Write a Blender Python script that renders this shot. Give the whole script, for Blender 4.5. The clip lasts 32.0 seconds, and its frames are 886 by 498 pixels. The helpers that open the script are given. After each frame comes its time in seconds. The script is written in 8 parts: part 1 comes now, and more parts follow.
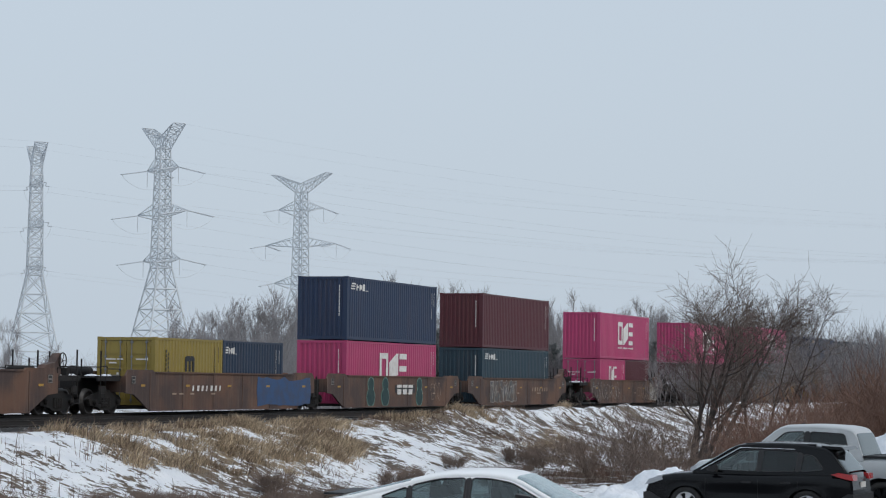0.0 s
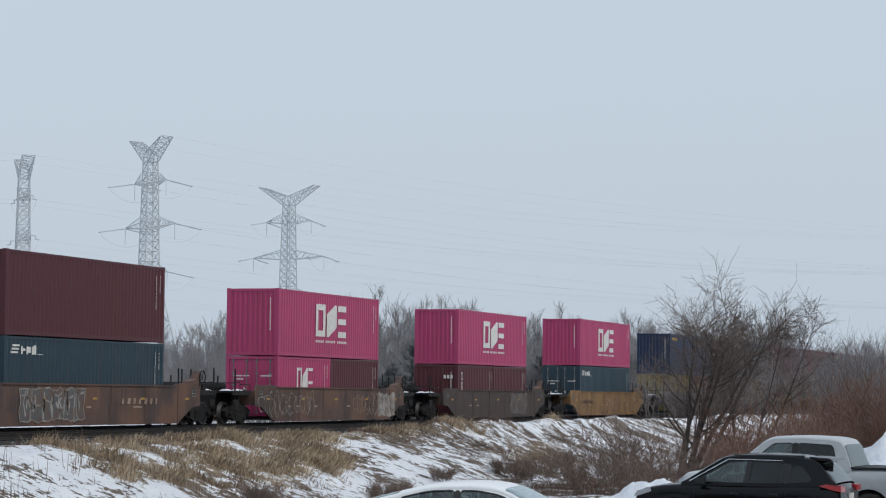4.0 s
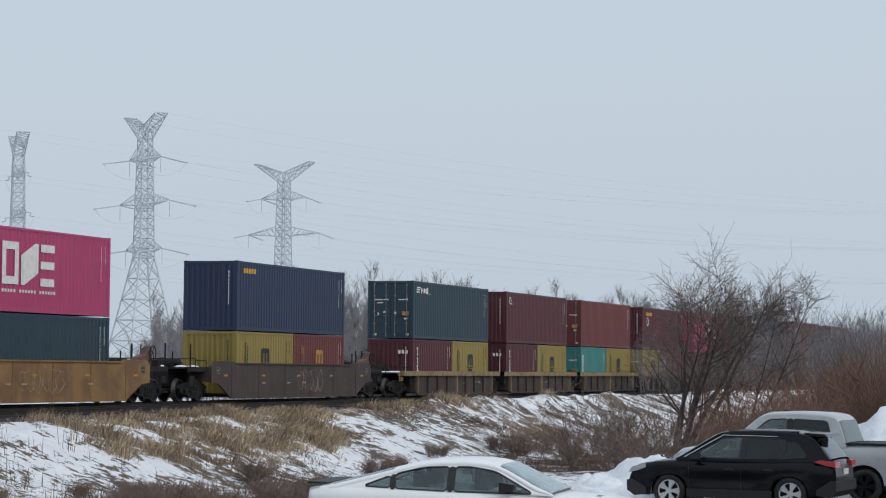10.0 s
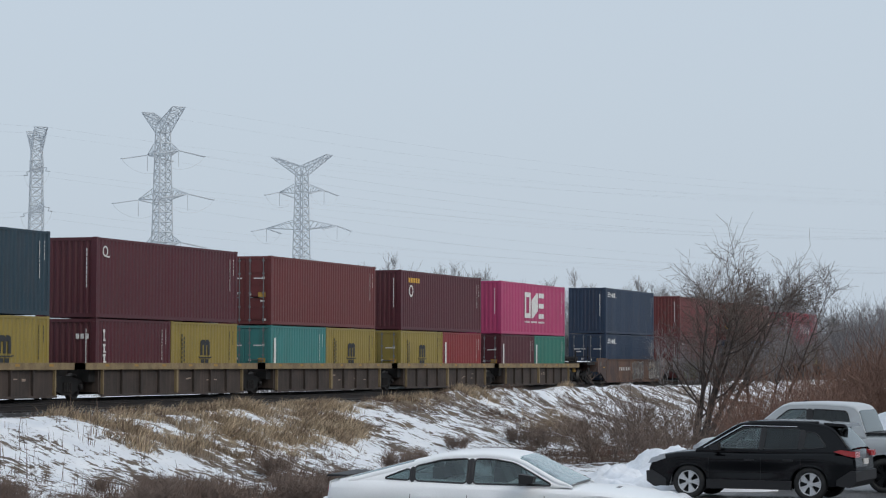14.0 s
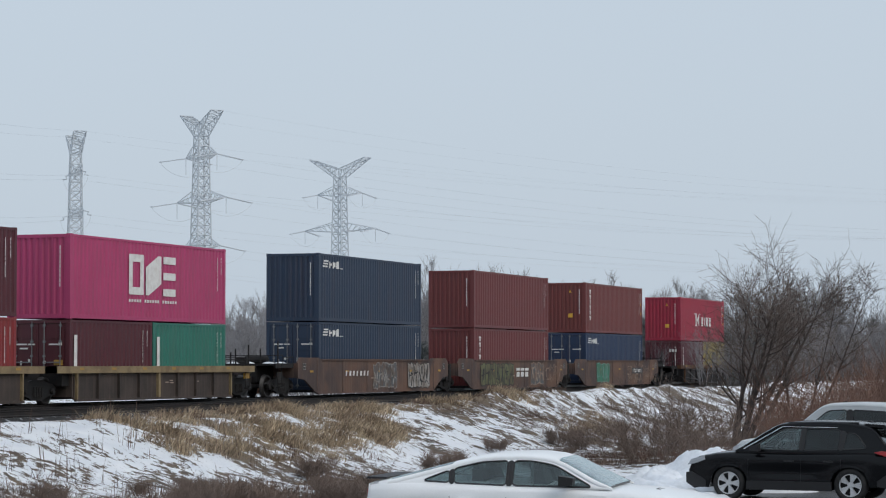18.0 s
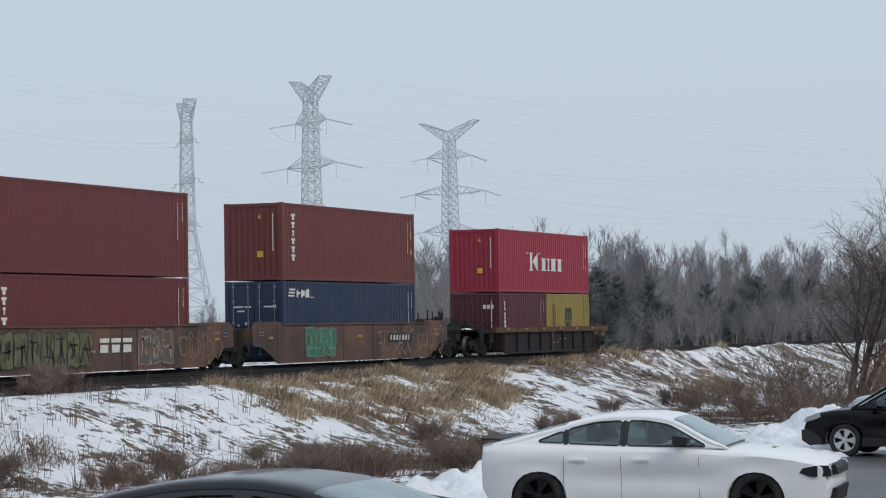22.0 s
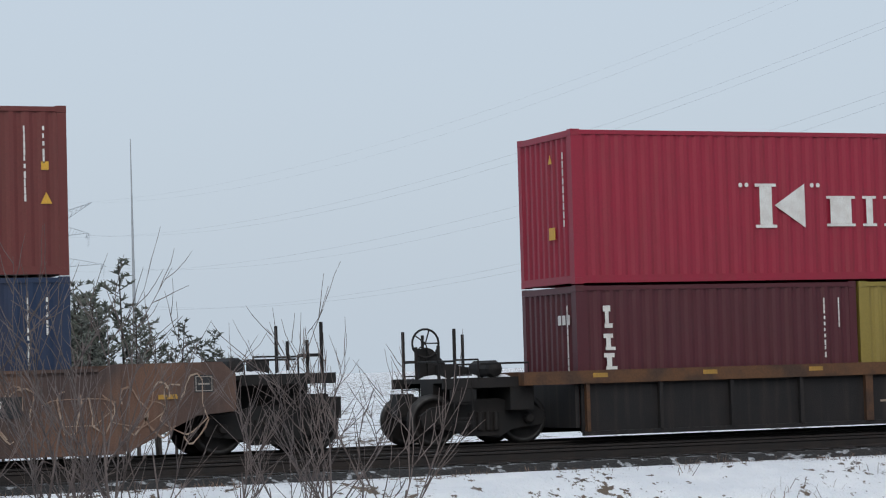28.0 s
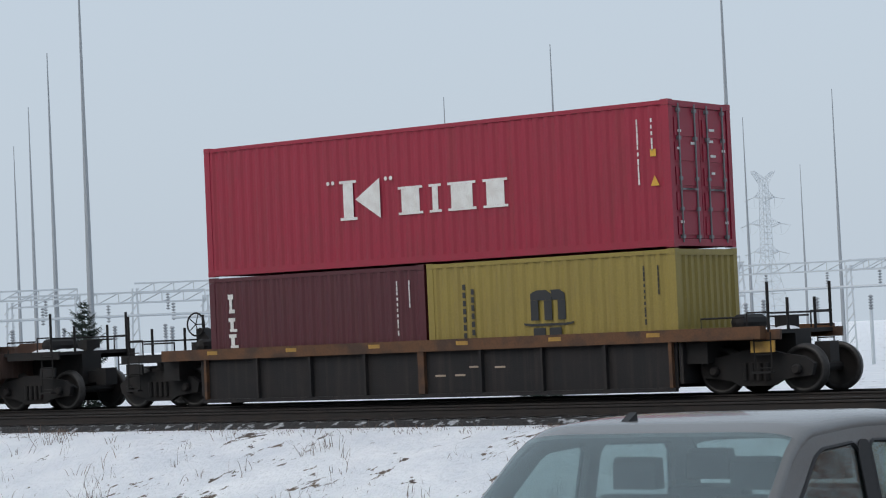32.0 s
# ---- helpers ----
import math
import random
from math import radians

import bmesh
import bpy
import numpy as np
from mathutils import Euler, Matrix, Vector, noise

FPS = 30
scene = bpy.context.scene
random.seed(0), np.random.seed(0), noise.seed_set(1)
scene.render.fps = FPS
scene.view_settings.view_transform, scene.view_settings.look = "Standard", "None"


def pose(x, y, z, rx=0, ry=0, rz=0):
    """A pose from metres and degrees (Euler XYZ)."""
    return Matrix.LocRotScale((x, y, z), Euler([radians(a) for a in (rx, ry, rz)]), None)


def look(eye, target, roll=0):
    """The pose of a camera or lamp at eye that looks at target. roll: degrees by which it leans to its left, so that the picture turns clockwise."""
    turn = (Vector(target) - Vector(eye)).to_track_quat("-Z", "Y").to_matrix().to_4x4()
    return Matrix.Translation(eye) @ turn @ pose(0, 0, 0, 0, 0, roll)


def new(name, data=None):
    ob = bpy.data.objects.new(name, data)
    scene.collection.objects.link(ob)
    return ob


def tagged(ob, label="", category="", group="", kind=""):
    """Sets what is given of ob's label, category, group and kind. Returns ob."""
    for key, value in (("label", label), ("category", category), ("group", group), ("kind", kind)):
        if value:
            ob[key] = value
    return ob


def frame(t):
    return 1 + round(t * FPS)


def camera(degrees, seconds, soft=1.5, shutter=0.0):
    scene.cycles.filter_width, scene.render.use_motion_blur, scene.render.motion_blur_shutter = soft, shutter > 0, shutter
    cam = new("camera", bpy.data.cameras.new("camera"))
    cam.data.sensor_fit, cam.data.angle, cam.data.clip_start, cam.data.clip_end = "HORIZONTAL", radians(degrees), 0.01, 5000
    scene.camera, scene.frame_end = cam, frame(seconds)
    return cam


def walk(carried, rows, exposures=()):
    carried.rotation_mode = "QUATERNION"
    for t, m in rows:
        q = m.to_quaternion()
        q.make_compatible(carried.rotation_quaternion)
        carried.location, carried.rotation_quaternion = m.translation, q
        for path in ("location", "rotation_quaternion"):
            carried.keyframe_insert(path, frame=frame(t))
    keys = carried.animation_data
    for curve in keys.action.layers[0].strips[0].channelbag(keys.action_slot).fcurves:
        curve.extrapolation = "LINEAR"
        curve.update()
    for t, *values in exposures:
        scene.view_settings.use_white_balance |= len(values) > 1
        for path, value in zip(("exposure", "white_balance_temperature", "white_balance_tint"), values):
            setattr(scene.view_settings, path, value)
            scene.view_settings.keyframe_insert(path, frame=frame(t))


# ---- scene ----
# ---- camera: degrees from the track's square-off, tilt and lean ----
EYE = (0.0, 0.0, 2.8)
RUN = [(0, 0.00), (1.5, 18.63), (3.5, 43.37), (5.5, 68.13), (7.5, 93.10), (9.5, 118.44), (11.5, 143.93), (13.5, 169.68), (14.5, 182.62), (16.5, 208.54), (18.5, 234.37), (20.5, 260.68), (22.5, 287.40), (24.5, 314.21), (26.5, 341.46), (28.5, 368.72), (30, 389.23), (31, 402.97), (32, 416.73)]


def aim(yaw, tilt, lean):
    y, p = radians(yaw), radians(tilt)
    way = Vector((math.sin(y) * math.cos(p), math.cos(y) * math.cos(p), math.sin(p)))
    return look(EYE, Vector(EYE) + way * 50, lean)


cam = camera(21.22, 32.0, soft=1.15)
walk(cam, [
    (0.0, aim(70.65, 3.07, 0.71)), (0.5, aim(70.71, 3.10, 0.70)), (1.0, aim(70.72, 3.12, 0.68)), (1.5, aim(70.76, 3.15, 0.65)), (2.0, aim(70.81, 3.21, 0.64)),
    (2.5, aim(70.88, 3.28, 0.56)), (3.0, aim(70.94, 3.33, 0.57)), (3.5, aim(70.95, 3.37, 0.58)), (5.5, aim(70.93, 3.31, 0.46)), (6.0, aim(70.94, 3.25, 0.47)),
    (6.5, aim(70.98, 3.19, 0.45)), (7.0, aim(71.03, 3.13, 0.41)), (7.5, aim(71.09, 3.08, 0.47)), (8.0, aim(71.13, 3.01, 0.42)), (8.5, aim(71.15, 2.95, 0.41)),
    (9.0, aim(71.12, 2.88, 0.51)), (9.5, aim(71.10, 2.82, 0.52)), (10.0, aim(71.07, 2.80, 0.50)), (10.5, aim(71.03, 2.81, 0.49)), (11.0, aim(70.99, 2.83, 0.46)),
    (11.5, aim(70.93, 2.81, 0.44)), (12.0, aim(70.85, 2.76, 0.36)), (12.5, aim(70.77, 2.70, 0.32)), (13.0, aim(70.70, 2.65, 0.30)), (13.5, aim(70.66, 2.62, 0.19)),
    (14.0, aim(70.63, 2.61, 0.15)), (14.5, aim(70.58, 2.64, 0.21)), (16.5, aim(70.17, 2.66, 0.05)), (17.0, aim(70.00, 2.67, 0.03)), (17.5, aim(69.83, 2.68, -0.06)),
    (18.0, aim(69.70, 2.66, -0.05)), (18.5, aim(69.61, 2.61, -0.13)), (19.0, aim(69.55, 2.52, -0.17)), (19.5, aim(69.47, 2.41, -0.28)), (20.0, aim(69.34, 2.27, -0.38)),
    (20.5, aim(69.10, 2.12, -0.61)), (21.0, aim(68.68, 1.95, -0.78)), (21.5, aim(68.02, 1.80, -0.93)), (22.0, aim(67.01, 1.76, -0.90)), (22.5, aim(65.72, 1.78, -0.89)),
    (23.0, aim(64.25, 1.85, -0.98)), (23.5, aim(62.50, 1.88, -1.12)), (24.0, aim(60.40, 1.87, -1.31)), (24.5, aim(57.92, 1.85, -1.52)), (25.0, aim(54.89, 1.89, -1.68)),
    (25.5, aim(51.04, 2.05, -1.99)), (26.0, aim(46.16, 2.31, -2.36)), (26.5, aim(40.18, 2.58, -2.72)), (28.5, aim(16.86, 2.88, -1.17)), (29.0, aim(11.39, 2.87, -0.88)),
    (29.5, aim(4.46, 2.76, -1.40)), (30.0, aim(-4.03, 2.68, -1.49)), (30.5, aim(-13.13, 2.59, -1.72)), (31.0, aim(-21.77, 2.45, -1.97)), (31.5, aim(-29.57, 2.29, -2.29)),
    (32.0, aim(-36.39, 2.17, -2.59)),
])

# ---- overcast daylight ----
world = bpy.data.worlds.new("overcast_sky")
scene.world = world
world.use_nodes = True
wn, wl = world.node_tree.nodes, world.node_tree.links
wn.clear()
sky = wn.new("ShaderNodeTexSky")
sky.sky_type, sky.sun_disc = "NISHITA", False
sky.sun_elevation, sky.sun_rotation = radians(38), radians(200)
sky.dust_density, sky.air_density, sky.ozone_density = 6.0, 1.0, 1.0
bg_sky, bg_cloud, bg_sum, w_out = (wn.new("ShaderNodeBackground"), wn.new("ShaderNodeBackground"), wn.new("ShaderNodeAddShader"), wn.new("ShaderNodeOutputWorld"))
wl.new(sky.outputs[0], bg_sky.inputs[0])
bg_sky.inputs[1].default_value = 0.02
bg_cloud.inputs[0].default_value = (0.49, 0.566, 0.648, 1)
bg_cloud.inputs[1].default_value = 1.03
wl.new(bg_sky.outputs[0], bg_sum.inputs[0])
wl.new(bg_cloud.outputs[0], bg_sum.inputs[1])
wl.new(bg_sum.outputs[0], w_out.inputs[0])
sun = new("sun", bpy.data.lights.new("sun", "SUN"))
sun.data.energy, sun.data.angle, sun.data.color = 0.85, radians(40), (1.0, 0.97, 0.93)
sun.matrix_world = look((-20, -60, 62), (0, 0, 0))


# ---- materials ----
def material(name, colour, rough=0.6, metal=0.0, second=None, scale=3.0, amount=0.5, stretch=(1, 1, 1), streak=None, streak_amount=0.0, bump=0.0, bump_scale=40.0, grain=0.12, sharp=(0.42, 0.62), coat=0.0, vary=0.0, shine=0.5, strands=0.0):
    """A surface with broad patches of a second colour, fine grain, streaks running down and relief."""
    m = bpy.data.materials.new(name)
    m.use_nodes = True
    n, l = m.node_tree.nodes, m.node_tree.links
    b = n["Principled BSDF"]
    b.inputs["Roughness"].default_value, b.inputs["Metallic"].default_value = rough, metal
    b.inputs["Coat Weight"].default_value, b.inputs["Specular IOR Level"].default_value = coat, shine
    where = n.new("ShaderNodeTexCoord")
    place = n.new("ShaderNodeMapping")
    place.inputs["Scale"].default_value = stretch
    l.new(where.outputs["Object"], place.inputs[0])

    def noise_of(size, detail=5.0, source=None):
        t = n.new("ShaderNodeTexNoise")
        t.inputs["Scale"].default_value, t.inputs["Detail"].default_value = size, detail
        l.new((source or place).outputs[0], t.inputs["Vector"])
        return t.outputs["Fac"]

    def ramp(fac, a, z):
        r = n.new("ShaderNodeMapRange")
        r.inputs["From Min"].default_value, r.inputs["From Max"].default_value = a, z
        l.new(fac, r.inputs["Value"])
        return r.outputs[0]

    def times(fac, k):
        r = n.new("ShaderNodeMath")
        r.operation, r.inputs[1].default_value = "MULTIPLY", k
        l.new(fac, r.inputs[0])
        return r.outputs[0]

    def mix(fac, a, z, kind="MIX"):
        x = n.new("ShaderNodeMix")
        x.data_type, x.blend_type = "RGBA", kind
        for sock, v in ((x.inputs["Factor"], fac), (x.inputs["A"], a), (x.inputs["B"], z)):
            if isinstance(v, (tuple, float, int)):
                sock.default_value = v
            else:
                l.new(v, sock)
        return x.outputs["Result"]

    col = (*colour, 1.0)
    if second:
        col = mix(times(ramp(noise_of(scale), *sharp), amount), col, (*second, 1.0))
    if streak:
        run = n.new("ShaderNodeMapping")
        run.inputs["Scale"].default_value = (7.0, 7.0, 0.35)
        l.new(where.outputs["Object"], run.inputs[0])
        col = mix(times(ramp(noise_of(1.0, 6.0, run), 0.5, 0.72), streak_amount), col, (*streak, 1.0))
    fine = ramp(noise_of(bump_scale, 6.0), 0.3, 0.7)
    shade = mix(fine, (1 - grain, 1 - grain, 1 - grain, 1.0), (1 + grain, 1 + grain, 1 + grain, 1.0))
    col = mix(1.0, col, shade, "MULTIPLY")
    if vary:
        info = n.new("ShaderNodeObjectInfo")
        r = n.new("ShaderNodeMapRange")
        r.inputs["To Min"].default_value, r.inputs["To Max"].default_value = 1 - vary, 1 + vary
        l.new(info.outputs["Random"], r.inputs["Value"])
        g = n.new("ShaderNodeCombineColor")
        for k in range(3):
            l.new(r.outputs[0], g.inputs[k])
        col = mix(1.0, col, g.outputs[0], "MULTIPLY")
    if strands:
        geo = n.new("ShaderNodeNewGeometry")
        r = n.new("ShaderNodeMapRange")
        r.inputs["To Min"].default_value, r.inputs["To Max"].default_value = 1 - strands, 1 + strands
        l.new(geo.outputs["Random Per Island"], r.inputs["Value"])
        g = n.new("ShaderNodeCombineColor")
        for k in range(3):
            l.new(r.outputs[0], g.inputs[k])
        col = mix(1.0, col, g.outputs[0], "MULTIPLY")
    l.new(col, b.inputs["Base Color"])
    if bump:
        bp = n.new("ShaderNodeBump")
        bp.inputs["Strength"].default_value, bp.inputs["Distance"].default_value = bump, 0.02
        l.new(fine, bp.inputs["Height"])
        l.new(bp.outputs[0], b.inputs["Normal"])
    return m


def glass(name, clear_tint, gloss=0.3):
    """Vehicle glass: tinted and clear, with a share of mirror gloss."""
    m = bpy.data.materials.new(name)
    m.use_nodes = True
    n, l = m.node_tree.nodes, m.node_tree.links
    n.remove(n["Principled BSDF"])
    b = n.new("ShaderNodeBsdfGlossy")
    b.inputs["Color"].default_value = (0.86, 0.90, 0.90, 1)
    b.inputs["Roughness"].default_value = 0.03
    clear = n.new("ShaderNodeBsdfTransparent")
    clear.inputs[0].default_value = (*clear_tint, 1)
    facing = n.new("ShaderNodeLayerWeight")
    facing.inputs[0].default_value = 0.5
    shine = n.new("ShaderNodeMath")
    shine.operation, shine.inputs[1].default_value = "POWER", 4.0
    l.new(facing.outputs["Facing"], shine.inputs[0])
    boost = n.new("ShaderNodeMath")
    boost.operation, boost.inputs[1].default_value = "ADD", gloss
    boost.use_clamp = True
    l.new(shine.outputs[0], boost.inputs[0])
    mx = n.new("ShaderNodeMixShader")
    l.new(boost.outputs[0], mx.inputs[0])
    l.new(clear.outputs[0], mx.inputs[1])
    l.new(b.outputs[0], mx.inputs[2])
    l.new(mx.outputs[0], n["Material Output"].inputs[0])
    return m


RUST = (0.10, 0.045, 0.025)


def paint(name, colour, fade=None, amount=0.35):
    colour = tuple(c * 0.68 for c in colour)
    return material(name, colour, rough=0.5, second=fade or tuple(c * 0.8 + 0.008 for c in colour), scale=0.9, amount=amount, streak=RUST, streak_amount=0.18, grain=0.07, bump=0.08, bump_scale=30.0)


PINK = paint("magenta_paint", (0.60, 0.060, 0.20))
NAVY = paint("navy_paint", (0.013, 0.038, 0.104))
TEAL_DARK = paint("dark_teal_paint", (0.016, 0.054, 0.084))
SLATE = paint("slate_blue_paint", (0.017, 0.042, 0.092))
MAROON = paint("maroon_paint", (0.110, 0.014, 0.025))
OXIDE = paint("oxide_red_paint", (0.19, 0.034, 0.034))
RUSSET = paint("russet_paint", (0.20, 0.038, 0.034))
CRIMSON = paint("crimson_paint", (0.42, 0.016, 0.052))
RED = paint("bright_red_paint", (0.32, 0.030, 0.033))
YELLOW = paint("ochre_yellow_paint", (0.39, 0.295, 0.062))
TURQUOISE = paint("turquoise_paint", (0.06, 0.30, 0.29))
GREEN = paint("sea_green_paint", (0.03, 0.23, 0.17))
LETTER_WHITE = material("white_stencil_paint", (0.72, 0.72, 0.70), 0.6, second=(0.5, 0.45, 0.42), scale=4, amount=0.4)
LETTER_BLACK = material("black_stencil_paint", (0.02, 0.022, 0.025), 0.6)
LETTER_YELLOW = material("yellow_decal", (0.62, 0.35, 0.04), 0.55)
DULL_YELLOW = material("dull_yellow_reflector", (0.46, 0.265, 0.045), 0.6, second=(0.20, 0.115, 0.035), scale=3, amount=0.7)
ROD_STEEL = material("lock_rod_steel", (0.19, 0.20, 0.21), 0.5, 0.3)
BROWN = material("rusty_brown_car_paint", (0.142, 0.076, 0.051), 0.75, second=(0.056, 0.039, 0.038), scale=0.6, sharp=(0.40, 0.60), amount=0.9, streak=(0.17, 0.125, 0.10), streak_amount=0.45, grain=0.18, bump=0.15)
TAN = material("faded_yellow_car_paint", (0.25, 0.145, 0.055), 0.75, second=(0.14, 0.075, 0.04), scale=1.1, amount=0.7, streak=(0.12, 0.06, 0.03), streak_amount=0.35, grain=0.15, bump=0.15)
UMBER = material("umber_car_paint", (0.060, 0.045, 0.043), 0.75, second=(0.05, 0.035, 0.03), scale=1.2, amount=0.7, streak=(0.2, 0.12, 0.08), streak_amount=0.3, grain=0.18, bump=0.15)
WELL_DARK = material("sooty_well_side", (0.009, 0.0085, 0.010), 0.8, second=(0.018, 0.014, 0.014), scale=1.4, amount=0.5, streak=(0.08, 0.06, 0.05), streak_amount=0.2, grain=0.2, bump=0.15)
CHORD_TAN = material("faded_yellow_chord", (0.26, 0.195, 0.105), 0.75, second=(0.13, 0.085, 0.05), scale=1.8, amount=0.6, grain=0.2, bump=0.15)
WELL_RUST = material("rust_brown_well_side", (0.062, 0.046, 0.039), 0.8, second=(0.03, 0.024, 0.022), scale=0.9, amount=0.7, streak=(0.14, 0.10, 0.075), streak_amount=0.35, grain=0.2, bump=0.15)
CHORD = material("weathered_orange_chord", (0.115, 0.052, 0.022), 0.75, second=(0.045, 0.026, 0.019), scale=2.2, amount=0.8, grain=0.2, bump=0.15)
IRON = material("grimy_black_iron", (0.006, 0.0055, 0.006), 0.8, 0.0, second=(0.014, 0.010, 0.009), scale=3, amount=0.6, grain=0.2)
WHEEL_STEEL = material("worn_wheel_steel", (0.008, 0.007, 0.007), 0.7, 0.0, second=(0.018, 0.013, 0.011), scale=5, amount=0.5)
TREAD_STEEL = material("polished_wheel_tread", (0.04, 0.038, 0.038), 0.5, 0.3, second=(0.015, 0.013, 0.012), scale=6, amount=0.7)
GRAFFITI_GREEN = material("green_spray", (0.03, 0.19, 0.12), 0.7, second=(0.10, 0.09, 0.05), scale=3, amount=0.5)
GRAFFITI_BLUE = material("blue_spray", (0.035, 0.085, 0.20), 0.7, second=(0.06, 0.06, 0.09), scale=2, amount=0.5)
GRAFFITI_TEAL = material("dark_teal_spray", (0.012, 0.045, 0.048), 0.7, second=(0.03, 0.06, 0.06), scale=3, amount=0.6)
GRAFFITI_AQUA = material("pale_aqua_spray", (0.15, 0.31, 0.27), 0.7, second=(0.12, 0.16, 0.15), scale=4, amount=0.6)
GRAFFITI_GREY = material("grey_spray", (0.10, 0.105, 0.11), 0.7, second=(0.12, 0.07, 0.05), scale=3, amount=0.7)
GRAFFITI_DUST = material("dusty_faded_spray", (0.155, 0.13, 0.12), 0.75, second=(0.06, 0.048, 0.045), scale=2.5, amount=0.9)
GRAFFITI_DARK = material("black_spray", (0.02, 0.022, 0.026), 0.7, second=(0.05, 0.045, 0.04), scale=3, amount=0.6)
GRAFFITI_PALE = material("pale_spray", (0.34, 0.32, 0.30), 0.7, second=(0.16, 0.12, 0.09), scale=3, amount=0.7)
GRAFFITI_CREAM = material("faded_cream_spray", (0.36, 0.28, 0.22), 0.7, second=(0.22, 0.13, 0.09), scale=3, amount=0.8)
GRAFFITI_OLIVE = material("olive_spray", (0.13, 0.14, 0.07), 0.7, second=(0.09, 0.06, 0.04), scale=3, amount=0.7)
SNOW = material("old_snow", (0.78, 0.81, 0.86), 0.7, second=(0.62, 0.64, 0.67), scale=1.5, amount=0.6, bump=0.5, bump_scale=9.0, grain=0.05)
RAIL_STEEL = material("rusted_rail", (0.014, 0.011, 0.010), 0.6, 0.1, second=(0.03, 0.02, 0.016), scale=4)
TIE_WOOD = material("tarred_tie", (0.012, 0.010, 0.009), 0.9, second=(0.022, 0.019, 0.017), scale=5, bump=0.3)
# Distance haze is painted into the two pale steels; the dark one has none.
GALV = material("hazed_galvanised_steel", (0.50, 0.535, 0.565), 0.6, 0.2, grain=0.05)
GALV_MIST = material("hazed_pale_steel", (0.62, 0.655, 0.685), 0.6, 0.1, grain=0.05)
GALV_DARK = material("dark_lattice_steel", (0.20, 0.215, 0.23), 0.6, 0.2, grain=0.05)
WALL_CLAD = material("ribbed_grey_cladding", (0.16, 0.155, 0.15), 0.7, second=(0.11, 0.105, 0.10), scale=0.4, amount=0.6)
ASPHALT = material("wet_asphalt", (0.055, 0.055, 0.058), 0.42, second=(0.11, 0.11, 0.115), scale=0.35, amount=0.7, bump=0.25, bump_scale=60, grain=0.2)


